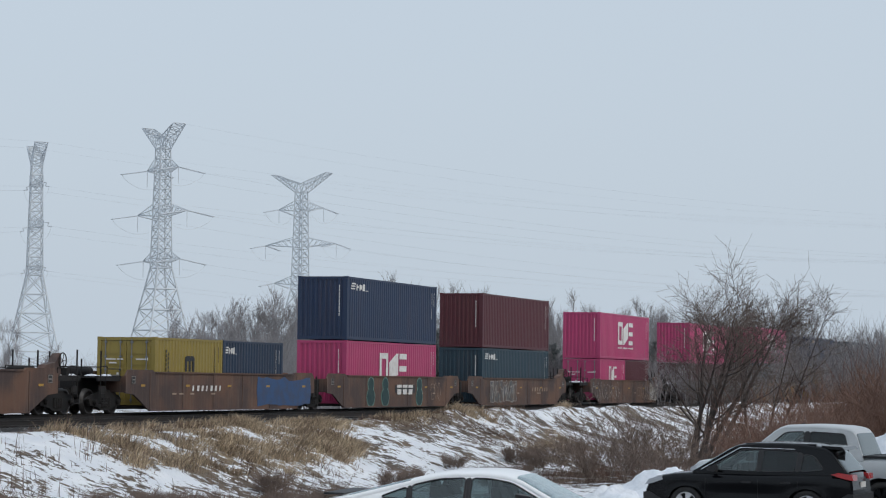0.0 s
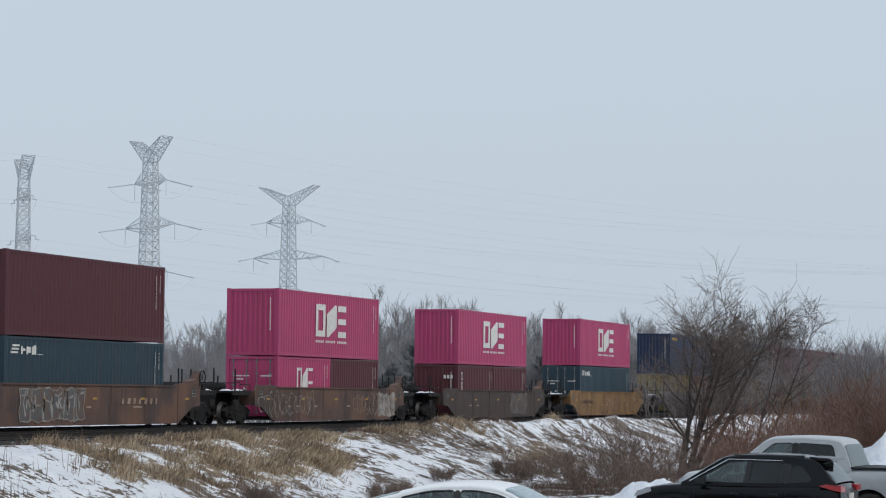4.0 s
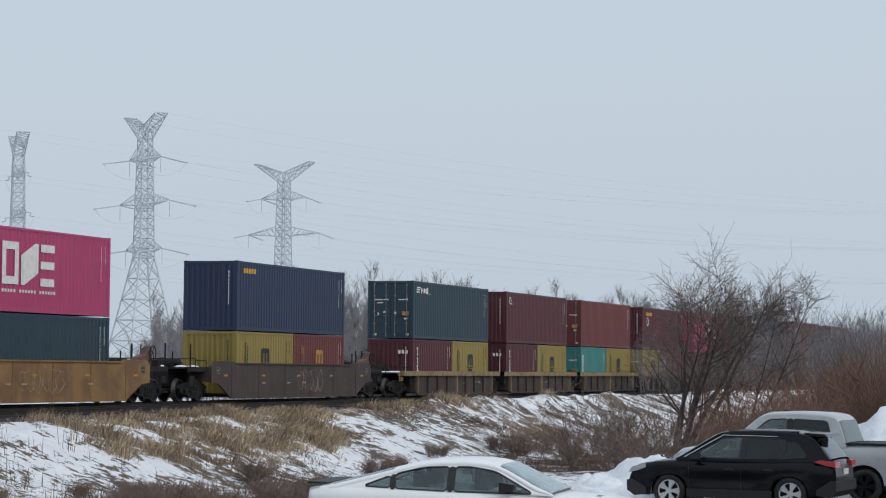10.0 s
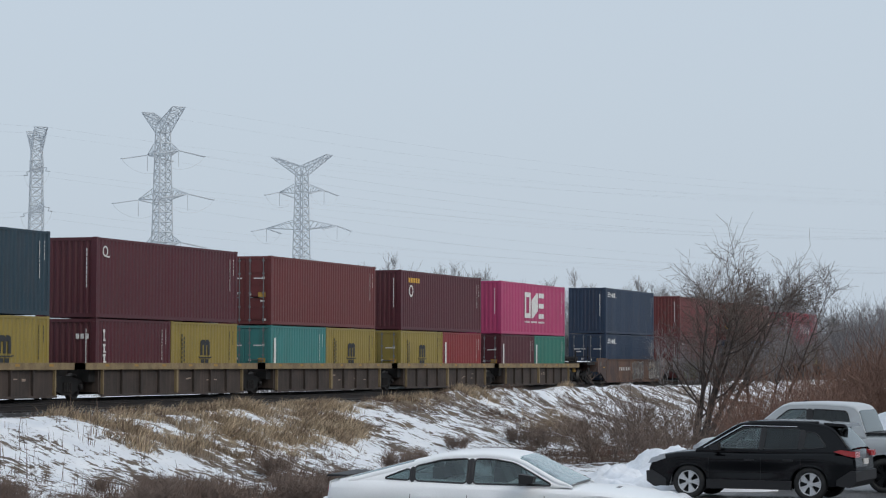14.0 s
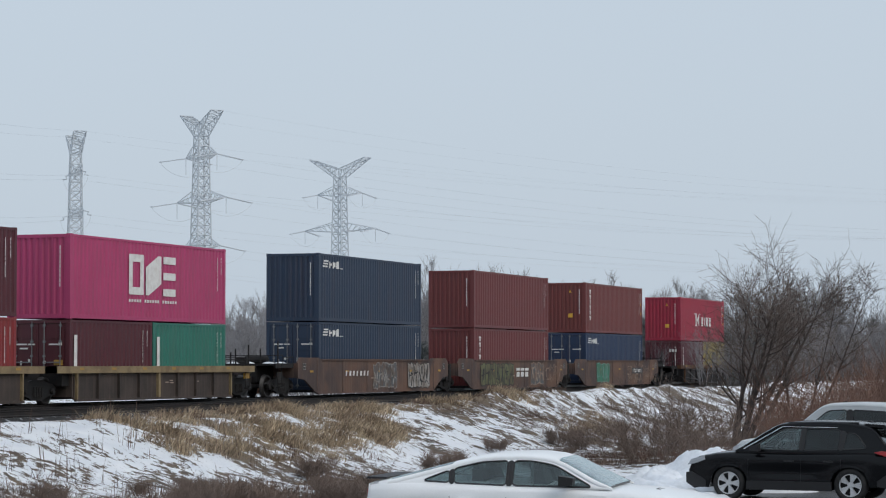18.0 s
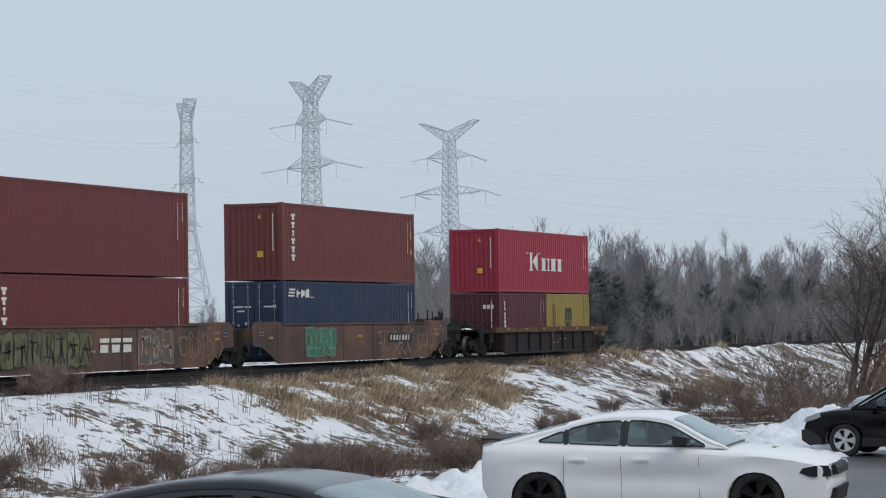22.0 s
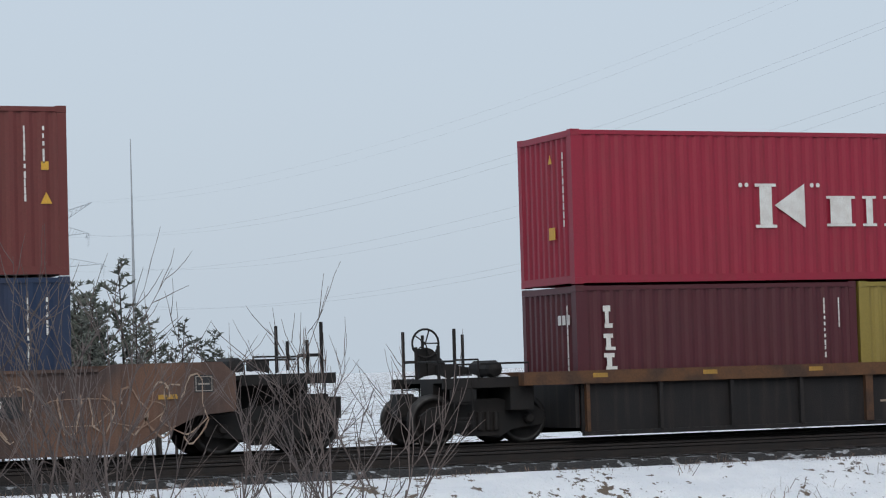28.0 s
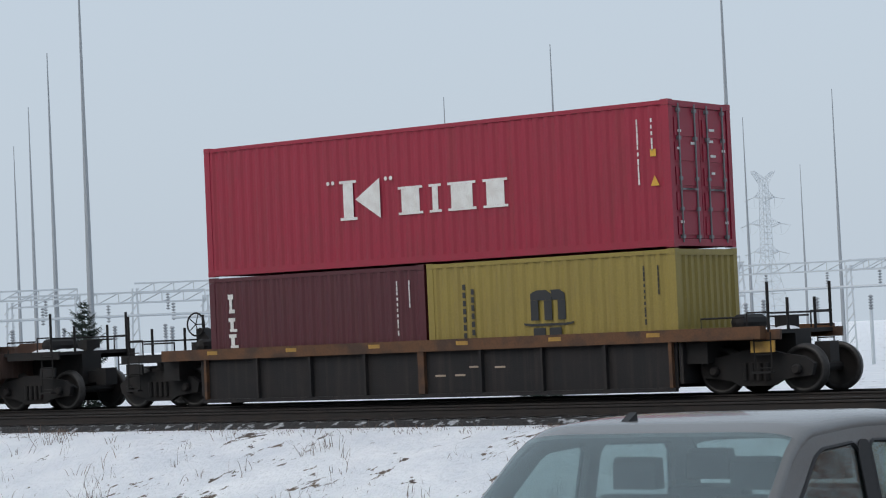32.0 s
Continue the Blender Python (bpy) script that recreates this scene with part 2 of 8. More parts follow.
# ---- mesh building ----
class Build:
    """Collects vertices and faces of one mesh."""

    def __init__(self):
        self.v, self.f = [], []

    def add(self, verts, faces):
        k = len(self.v)
        self.v.extend(verts)
        self.f.extend(tuple(i + k for i in f) for f in faces)
        return self

    def box(self, x0, x1, y0, y1, z0, z1):
        return self.add([(x0, y0, z0), (x1, y0, z0), (x1, y1, z0), (x0, y1, z0), (x0, y0, z1), (x1, y0, z1), (x1, y1, z1), (x0, y1, z1)],
                        [(3, 2, 1, 0), (4, 5, 6, 7), (0, 1, 5, 4), (1, 2, 6, 5), (2, 3, 7, 6), (3, 0, 4, 7)])

    def tube(self, a, b, ra, rb=None, n=5, caps=True):
        rb = ra if rb is None else rb
        a, b = Vector(a), Vector(b)
        d = (b - a).normalized()
        u = d.orthogonal().normalized()
        w = d.cross(u)
        vs = []
        for c, r in ((a, ra), (b, rb)):
            for i in range(n):
                t = 2 * math.pi * i / n
                vs.append(tuple(c + u * (r * math.cos(t)) + w * (r * math.sin(t))))
        fs = [(i, (i + 1) % n, n + (i + 1) % n, n + i) for i in range(n)]
        if caps:
            fs += [tuple(range(n - 1, -1, -1)), tuple(range(n, 2 * n))]
        return self.add(vs, fs)

    def path(self, pts, r, n=3):
        """One tube bent through all the points."""
        pts = [Vector(p) for p in pts]
        k = len(self.v)
        for i, p in enumerate(pts):
            d = (pts[min(i + 1, len(pts) - 1)] - pts[max(i - 1, 0)]).normalized()
            u = d.orthogonal().normalized() if abs(d.z) > 0.9 else d.cross(Vector((0, 0, 1))).normalized()
            w = d.cross(u)
            for j in range(n):
                t = 2 * math.pi * j / n
                self.v.append(tuple(p + u * (r * math.cos(t)) + w * (r * math.sin(t))))
        for i in range(len(pts) - 1):
            for j in range(n):
                self.f.append((k + i * n + j, k + i * n + (j + 1) % n, k + (i + 1) * n + (j + 1) % n, k + (i + 1) * n + j))
        return self

    def extrude(self, outline, y0, y1):
        """A prism of an outline in x and z between two y."""
        n = len(outline)
        vs = [(x, y0, z) for x, z in outline] + [(x, y1, z) for x, z in outline]
        return self.add(vs, [tuple(range(n)), tuple(range(2 * n - 1, n - 1, -1))] + [(i, n + i, n + (i + 1) % n, (i + 1) % n) for i in range(n)])

    def turn(self, profile, centre, n=20, axis="y"):
        """A body turned about an axis: profile of (radius, along)."""
        k = len(profile)
        vs = []
        for i in range(n):
            t = 2 * math.pi * i / n
            for r, h in profile:
                p = (r * math.cos(t), h, r * math.sin(t)) if axis == "y" else (r * math.cos(t), r * math.sin(t), h)
                vs.append(tuple(p[j] + centre[j] for j in range(3)))
        fs = [(i * k + j, ((i + 1) % n) * k + j, ((i + 1) % n) * k + j + 1, i * k + j + 1) for i in range(n) for j in range(k - 1)]
        return self.add(vs, fs)

    def mesh(self, name, mat, smooth=False):
        me = bpy.data.meshes.new(name)
        me.from_pydata(self.v, [], self.f)
        if mat:
            me.materials.append(mat)
        me.update()
        bm = bmesh.new()
        bm.from_mesh(me)
        bmesh.ops.recalc_face_normals(bm, faces=bm.faces)
        bm.to_mesh(me)
        bm.free()
        if smooth:
            me.polygons.foreach_set("use_smooth", [True] * len(me.polygons))
            if smooth != True:
                me.set_sharp_from_angle(angle=radians(smooth))
            me.update()
        return me


def part(name, shape, mat, parent, label="", smooth=False):
    """One mesh object under a thing or a part."""
    me = shape.mesh(name, mat, smooth) if isinstance(shape, Build) else shape
    ob = new(name, me)
    ob.parent = parent
    if label:
        tagged(ob, label)
    return ob


def thing(name, label, category, group="", kind="", at=None):
    ob = tagged(new(name), label, category, group, kind)
    ob.empty_display_size = 0.3
    if at is not None:
        ob.matrix_world = at
    return ob


def solid(name, shape, mat, label, category, group="", kind="", at=None, smooth=False):
    ob = tagged(new(name, shape.mesh(name, mat, smooth)), label, category, group, kind)
    if at is not None:
        ob.matrix_world = at
    return ob


# ---- ground: lot, ditch, railway bank, fields behind ----
TRACK_Y, NEAR_TRACK_Y, GRADE = 40.96, 36.9, -0.0022


def rail_z(x):
    return 1.42 + GRADE * max(-430.0, min(x, 420.0))


def lot_z(x):
    return 0.42 - 0.0132 * max(15.0, min(x, 70.0))


def lot_edge(x):
    return 20.0 - 0.11 * max(-40.0, min(x, 80.0))


def smooth01(t):
    t = max(0.0, min(1.0, t))
    return t * t * (3 - 2 * t)


def ground_z(x, y):
    bed = rail_z(x) - 0.30
    low = lot_z(x)
    edge = lot_edge(x)
    n = noise.noise((x * 0.16, y * 0.16, 0.0)) * 0.16 + noise.noise((x * 0.55, y * 0.55, 3.0)) * 0.11 + noise.noise((x * 1.5, y * 1.5, 6.0)) * 0.05
    tussock = 0.13 * abs(noise.noise((x * 0.9, y * 0.55, 9.0))) + 0.09 * noise.noise((x * 0.75, y * 1.3, 12.0))
    n += tussock * smooth01((x - 14.0) / 16.0)
    n += 0.42 * smooth01((x - 82.0) / 18.0) * math.exp(-((y - 33.5) / 0.95) ** 2)
    if y < edge - 0.6:
        return low - 0.06
    if y < 34.6:
        ditch = low - 0.06 - 0.4 * smooth01((y - edge) / 7.0)
        foot = 29.3 - 3.0 * smooth01((x - 30.0) / 20.0)
        t = (y - foot) / (34.6 - foot)
        z = ditch + (bed - ditch) * smooth01(t) ** 0.9
        return z + n * min(1.0, max(0.0, (y - edge) / 2.0)) * min(1.0, (34.6 - y) / 0.9 + 0.15)
    if y < 44.5:
        return bed
    t = (y - 44.5) / 9.0
    return bed - 1.2 * smooth01(t) + n * min(1.0, t)


def straw_zone(x, y):
    """Where tall pale grass stands on the upper bank: 0 to 1."""
    foot = 28.4 + 3.6 * smooth01((x - 74.0) / 12.0)
    low_patch = 0.85 * math.exp(-((x - 99.0) / 5.5) ** 2 - ((y - 29.4) / 1.4) ** 2)
    crest = 0.75 * smooth01((x - 84.0) / 6.0) * smooth01((118.0 - x) / 6.0) * math.exp(-((y - 33.9) / 0.8) ** 2) * smooth01(0.5 + 1.6 * noise.noise((x * 0.22, 3.0, 8.0)))
    return max(low_patch, crest, smooth01((x - 58.5) / 9.0) * smooth01((112.0 - x) / 16.0) * smooth01((y - foot) / 2.2) * smooth01((35.3 - y) / 0.8))


def scrub_zone(x, y):
    """Where dark brown scrub covers the foot of the bank: 0 to 1."""
    head = 27.6 + 2.6 * smooth01((x - 52.0) / 10.0) - 2.2 * smooth01((x - 78.0) / 10.0)
    return smooth01((x - 40.0) / 8.0) * smooth01((head - y) / 1.8)


def cover(x, y):
    """How far dead grass shows through the snow: 0 all snow, 1 all grass. Also darkens the strip under the train."""
    big = noise.noise((x * 0.10, y * 0.16, 11.0))
    mid = noise.noise((x * 0.30, y * 0.24, 14.0))
    along = smooth01((x - 8.0) / 24.0)
    # Second term darkens the strip under the train, painting in shade and bare ballast.
    edge = 0.10 * math.exp(-((y - 34.95) / 0.32) ** 2) + 0.42 * smooth01((y - 38.2) / 0.6) * smooth01((45.0 - y) / 1.0)
    edge -= 0.12 * smooth01((y - 45.0) / 3.0)
    return 0.05 + 0.31 * along + 0.09 * smooth01((x - 78.0) / 10.0) + edge + 0.11 * straw_zone(x, y) + 0.11 * scrub_zone(x, y) + 0.09 * smooth01((x - 30.0) / 5.0) * smooth01((47.0 - x) / 6.0) * smooth01((27.5 - y) / 3.0) - 0.05 * math.exp(-((x - 33.0) / 4.5) ** 2 - ((y - 30.5) / 2.5) ** 2) + 0.30 * big * (0.4 + 0.6 * along) + 0.30 * mid * (0.3 + 0.7 * along)


def make_ground():
    xs = sorted(set([-4000, -2500, -1500, -900, -600, -400, -300, -220, -160] + [-120 + 4 * i for i in range(15)] + [-60 + 0.6 * i for i in range(401)] + [180 + 5 * i for i in range(20)] + [300, 350, 420, 520, 700, 1000, 1600, 2600, 4000]))
    ys = sorted(set([-4000, -2000, -900, -400, -150, -60, -30, -12, 0, 6, 9, 11] + [12 + 0.9 * i for i in range(18)] + [28.2 + 0.27 * i for i in range(62)] + [45 + 1.2 * i for i in range(12)] + [62, 70, 80, 95, 120, 160, 220, 320, 500, 800, 1400, 2400, 4000]))
    b = Build()
    for y in ys:
        for x in xs:
            b.v.append((x, y, ground_z(x, y)))
    w = len(xs)
    b.f = [(j * w + i, j * w + i + 1, (j + 1) * w + i + 1, (j + 1) * w + i) for j in range(len(ys) - 1) for i in range(w - 1)]
    return b


def ground_material():
    """Thin old snow over dead grass: the grass shows through in patches that run down the bank."""
    m = bpy.data.materials.new("snow_over_dead_grass")
    m.use_nodes = True
    n, l = m.node_tree.nodes, m.node_tree.links
    b = n["Principled BSDF"]
    b.inputs["Roughness"].default_value = 0.8
    where = n.new("ShaderNodeTexCoord")

    def nz(scale, detail, stretch=(1, 1, 1), turn=0.0, rough=0.55):
        mp = n.new("ShaderNodeMapping")
        mp.vector_type = "TEXTURE"
        mp.inputs["Scale"].default_value = stretch
        mp.inputs["Rotation"].default_value = (0, 0, radians(turn))
        l.new(where.outputs["Object"], mp.inputs[0])
        t = n.new("ShaderNodeTexNoise")
        t.inputs["Scale"].default_value, t.inputs["Detail"].default_value, t.inputs["Roughness"].default_value = scale, detail, rough
        l.new(mp.outputs[0], t.inputs["Vector"])
        return t.outputs["Fac"]

    def math_of(op, a, z):
        x = n.new("ShaderNodeMath")
        x.operation = op
        for s, v in ((x.inputs[0], a), (x.inputs[1], z)):
            if isinstance(v, (int, float)):
                s.default_value = v
            else:
                l.new(v, s)
        return x.outputs[0]

    grass = n.new("ShaderNodeAttribute")
    grass.attribute_name = "cover"
    streak = nz(1.0, 5.0, (0.75, 1.5, 1.0), -24.0, 0.62)
    fine = nz(1.0, 6.0, (0.20, 0.36, 0.3), -20.0, 0.68)
    clump = nz(1.0, 5.0, (2.6, 3.2, 2.0), -15.0, 0.65)
    mixv = math_of("ADD", grass.outputs["Fac"], math_of("MULTIPLY", math_of("SUBTRACT", streak, 0.5), 2.3))
    mixv = math_of("ADD", mixv, math_of("MULTIPLY", math_of("SUBTRACT", fine, 0.5), 2.9))
    mixv = math_of("ADD", mixv, math_of("MULTIPLY", math_of("SUBTRACT", clump, 0.5), 1.9))
    r = n.new("ShaderNodeMapRange")
    r.inputs["From Min"].default_value, r.inputs["From Max"].default_value = 0.475, 0.545
    l.new(mixv, r.inputs["Value"])
    ramp = n.new("ShaderNodeValToRGB")
    e = ramp.color_ramp.elements
    e[0].position, e[0].color = 0.3, (0.055, 0.042, 0.036, 1)
    e[1].position, e[1].color = 0.72, (0.20, 0.145, 0.098, 1)
    l.new(nz(1.0, 6.0, (0.5, 0.6, 0.5), 0, 0.65), ramp.inputs[0])
    tan = n.new("ShaderNodeValToRGB")
    e = tan.color_ramp.elements
    e[0].position, e[0].color = 0.32, (0.12, 0.085, 0.058, 1)
    e[1].position, e[1].color = 0.70, (0.40, 0.31, 0.20, 1)
    l.new(nz(1.0, 6.0, (0.35, 0.6, 0.5), -24, 0.7), tan.inputs[0])
    straw = n.new("ShaderNodeAttribute")
    straw.attribute_name = "straw"
    dead = n.new("ShaderNodeMix")
    dead.data_type = "RGBA"
    l.new(straw.outputs["Fac"], dead.inputs["Factor"])
    l.new(ramp.outputs[0], dead.inputs["A"])
    l.new(tan.outputs[0], dead.inputs["B"])
    snow = n.new("ShaderNodeValToRGB")
    e = snow.color_ramp.elements
    e[0].position, e[0].color = 0.3, (0.78, 0.81, 0.86, 1)
    e[1].position, e[1].color = 0.7, (0.92, 0.935, 0.96, 1)
    l.new(nz(0.9, 5.0), snow.inputs[0])
    mx = n.new("ShaderNodeMix")
    mx.data_type = "RGBA"
    l.new(r.outputs[0], mx.inputs["Factor"])
    l.new(snow.outputs[0], mx.inputs["A"])
    l.new(dead.outputs["Result"], mx.inputs["B"])
    l.new(mx.outputs["Result"], b.inputs["Base Color"])
    bp = n.new("ShaderNodeBump")
    bp.inputs["Strength"].default_value, bp.inputs["Distance"].default_value = 0.7, 0.10
    l.new(math_of("MULTIPLY", mixv, -1.0), bp.inputs["Height"])
    l.new(bp.outputs[0], b.inputs["Normal"])
    return m


GROUND = make_ground()
ground = solid("ground", GROUND, ground_material(), "patchy old snow over dead brown grass on a railway bank", "ground", kind="structure", smooth=True)


ground.data.attributes.new("straw", "FLOAT", "POINT").data.foreach_set("value", [straw_zone(x, y) if 55 < x < 115 and 27 < y < 37 else 0.0 for x, y, _ in GROUND.v])
ground.data.attributes.new("cover", "FLOAT", "POINT").data.foreach_set("value", [cover(x, y) for x, y, _ in GROUND.v])


def make_lot():
    b = Build()
    xs = [-60 + 4 * i for i in range(36)]
    for x in xs:
        z = lot_z(x) + 0.005
        b.v += [(x, -60, z), (x, lot_edge(x) - 0.9, z), (x, lot_edge(x) - 0.9, z - 0.3), (x, -60, z - 0.3)]
    for i in range(len(xs) - 1):
        k = 4 * i
        b.f += [(k, k + 4, k + 5, k + 1), (k + 1, k + 5, k + 6, k + 2)]
    return b


parking_lot = solid("parking_lot", make_lot(), ASPHALT, "wet dark asphalt parking lot with pale worn patches", "parking lot", kind="structure")


# ---- railway: ballast, ties and rails of two tracks ----
BALLAST = material("dirty_ballast", (0.018, 0.017, 0.017), 0.9, second=(0.55, 0.57, 0.60), scale=4.5, amount=0.6, sharp=(0.57, 0.63), bump=1.0, bump_scale=22, grain=0.45)


def make_ballast(yc):
    b = Build()
    prof = [(-1.95, -0.40), (-1.55, -0.19), (1.55, -0.19), (1.95, -0.40)]
    xs = [-430, -150, 0, 150, 420, 1500]
    for x in xs:
        for dy, dz in prof:
            b.v.append((x, yc + dy, rail_z(x) + dz))
    for i in range(len(xs) - 1):
        for j in range(3):
            b.f.append((i * 4 + j, i * 4 + 4 + j, i * 4 + 5 + j, i * 4 + 1 + j))
    return b


def make_rail(yc, side):
    b = Build()
    prof = [(-0.075, -0.178), (0.075, -0.178), (0.075, -0.16), (0.012, -0.14), (0.012, -0.045), (0.037, -0.03), (0.037, 0.0), (-0.037, 0.0), (-0.037, -0.03), (-0.012, -0.045), (-0.012, -0.14), (-0.075, -0.16)]
    k = len(prof)
    xs = [-430, -150, 0, 150, 420, 1500]
    for x in xs:
        for dy, dz in prof:
            b.v.append((x, yc + side * 0.755 + dy, rail_z(x) + dz))
    for i in range(len(xs) - 1):
        for j in range(k):
            b.f.append((i * k + j, i * k + k + j, i * k + k + (j + 1) % k, i * k + (j + 1) % k))
    return b


def make_track(yc, label):
    t = thing("railway_track", label, "railway track", "railway tracks", "structure")
    part("ballast", make_ballast(yc), BALLAST, t, "grey crushed stone dusted with snow")
    for s in (-1, 1):
        part("rail", make_rail(yc, s), RAIL_STEEL, t, "rusted steel rail")
    ties = Build()
    for i in range(560):
        x = -110 + 0.56 * i
        ties.box(x, x + 0.22, yc - 1.3, yc + 1.3, rail_z(x) - 0.33, rail_z(x) - 0.172)
    tagged(part("ties", ties, TIE_WOOD, t, "tarred wooden ties"), kind="stuff")
    return t


make_track(TRACK_Y, "railway track under the train on snowy ballast")
make_track(NEAR_TRACK_Y, "empty nearer railway track on snowy ballast")

# ---- unseen plain wall closing the lot behind the camera, added to darken reflections ----
wall_south = solid("wall_south", Build().box(-70, 110, -27.0, -26.6, -0.2, 9.0), WALL_CLAD, "unseen plain grey wall added behind the lot to darken reflections", "wall", kind="structure")


# ---- the train: each car and each box is a thing of its own; x runs from the leading end, z from the rail ----
ON_RAILS = []
WHEELS = []
CONTAINER_MESHES = {}


def corrugated(b, x0, x1, y, z0, z1, inward, pitch=0.278, depth=0.026):
    """A trapezoid-waved steel wall along x; inward is the y direction of its hollows."""
    n = max(1, round((x1 - x0) / pitch))
    w = (x1 - x0) / n
    pts = []
    for i in range(n):
        a = x0 + i * w
        pts += [(a, 0), (a + 0.26 * w, 0), (a + 0.50 * w, 1), (a + 0.76 * w, 1)]
    pts.append((x1, 0))
    k = len(b.v)
    for x, d in pts:
        b.v += [(x, y + inward * depth * d, z0), (x, y + inward * depth * d, z1)]
    b.f += [(k + 2 * i, k + 2 * i + 2, k + 2 * i + 3, k + 2 * i + 1) for i in range(len(pts) - 1)]


def corrugated_end(b, x, y0, y1, z0, z1, inward):
    n = 9
    w = (y1 - y0) / n
    k = len(b.v)
    pts = []
    for i in range(n):
        a = y0 + i * w
        pts += [(a, 0), (a + 0.3 * w, 0), (a + 0.5 * w, 1), (a + 0.8 * w, 1)]
    pts.append((y1, 0))
    for y, d in pts:
        b.v += [(x + inward * 0.045 * d, y, z0), (x + inward * 0.045 * d, y, z1)]
    b.f += [(k + 2 * i, k + 2 * i + 2, k + 2 * i + 3, k + 2 * i + 1) for i in range(len(pts) - 1)]


def container_meshes(length, high, mat, doors):
    """Walls, frame, roof and doors of one size and colour; doors: -1 leading end, 1 trailing end."""
    key = (length, high, mat.name, doors)
    if key in CONTAINER_MESHES:
        return CONTAINER_MESHES[key]
    L, H, W = length, high, 1.219
    near, far_side, end, floor_b, frame_b, roof, door = Build(), Build(), Build(), Build(), Build(), Build(), Build()
    corrugated(near, 0.16, L - 0.16, -(W - 0.012), 0.15, H - 0.09, 1)
    corrugated(far_side, 0.16, L - 0.16, W - 0.012, 0.15, H - 0.09, -1)
    ex, ei = (0.012, 1) if doors > 0 else (L - 0.012, -1)
    corrugated_end(end, ex, -W + 0.15, W - 0.15, 0.15, H - 0.11, ei)
    floor_b.box(0.1, L - 0.1, -W + 0.08, W - 0.08, 0.10, 0.16)
    for x0, x1 in ((0.0, 0.16), (L - 0.16, L)):
        for y0, y1 in ((-W, -W + 0.15), (W - 0.15, W)):
            frame_b.box(x0, x1, y0, y1, 0.118, H - 0.118)
        frame_b.box(x0, x1, -W + 0.15, W - 0.15, H - 0.13, H - 0.012)
        frame_b.box(x0, x1, -W + 0.15, W - 0.15, 0.018, 0.16)
    for s in (-1, 1):
        y0, y1 = sorted((s * W, s * (W - 0.06)))
        frame_b.box(0.16, L - 0.16, y0, y1, H - 0.095, H - 0.012)
        frame_b.box(0.16, L - 0.16, y0, y1, 0.016, 0.155)
    corrugated_roof = 22 if L > 8 else 11
    k = 0
    xs = [0.16 + (L - 0.32) * i / (corrugated_roof * 2) for i in range(corrugated_roof * 2 + 1)]
    for i, x in enumerate(xs):
        z = H - 0.006 - (0.02 if i % 2 else 0.0)
        roof.v += [(x, -W + 0.06, z), (x, W - 0.06, z)]
    roof.f = [(2 * i, 2 * i + 2, 2 * i + 3, 2 * i + 1) for i in range(len(xs) - 1)]
    dx = 0.03 if doors < 0 else L - 0.03
    dn = 1 if doors < 0 else -1
    door.box(*sorted((dx, dx + dn * 0.03)), 0.01, W - 0.155, 0.17, H - 0.14)
    for i in range(5):
        z0 = 0.24 + i * (H - 0.46) / 5
        door.box(*sorted((dx, dx - dn * 0.022)), 0.09, W - 0.22, z0, z0 + (H - 0.46) / 5 - 0.13)
    rod = Build()
    rod.tube((dx - dn * 0.04, 0.24, 0.09), (dx - dn * 0.04, 0.24, H - 0.07), 0.019, n=6)
    for z in (0.2, 0.75, 1.35, H - 0.75, H - 0.2):
        rod.box(*sorted((dx - dn * 0.065, dx)), 0.195, 0.285, z - 0.035, z + 0.035)
    rod.box(*sorted((dx - dn * 0.07, dx - dn * 0.05)), 0.24, 0.72, 1.12, 1.155)
    cast = Build().box(-0.089, 0.089, -0.081, 0.081, -0.059, 0.059)
    out = dict(near=near.mesh("side_wall", mat), far=far_side.mesh("side_wall", mat), end=end.mesh("end_wall", mat), floor=floor_b.mesh("floor", mat), frame=frame_b.mesh("corner_frame", mat), roof=roof.mesh("roof", mat), door=door.mesh("door", mat), rod=rod.mesh("lock_rod", ROD_STEEL), cast=cast.mesh("corner_casting", mat))
    CONTAINER_MESHES[key] = out
    return out


def plate(b, x0, x1, z0, z1, y=-1.226):
    return b.box(x0, x1, y, y + 0.006, z0, z1)


def logo_ring(L, H):
    """Square ring, slanted block and stacked bars, with a thin line of small bars below."""
    b = Build()
    w, h, t = 0.092 * L, 0.50 * H, 0.022 * L
    x, z = 0.348 * L, 0.325 * H
    for x0, x1, z0, z1 in ((x, x + t, z, z + h), (x + w - t, x + w, z, z + h), (x + t, x + w - t, z, z + t), (x + t, x + w - t, z + h - t, z + h)):
        plate(b, x0, x1, z0, z1)
    x += w + 0.014 * L
    w2 = w * 1.08
    b.extrude([(x, z), (x + 0.9 * t, z), (x + w2, z + h * 0.30), (x + w2, z + h), (x + w2 - 0.9 * t, z + h), (x, z + h * 0.70)], -1.226, -1.22)
    x += w2 + 0.014 * L
    for i in range(3):
        plate(b, x, x + w * 0.88, z + i * (h - t) / 2, z + i * (h - t) / 2 + t)
    x = 0.348 * L
    for i in range(19):
        if i not in (5, 12):
            plate(b, x + i * 0.0165 * L, x + (i + 0.62) * 0.0165 * L, 0.232 * H, 0.268 * H)
    return b


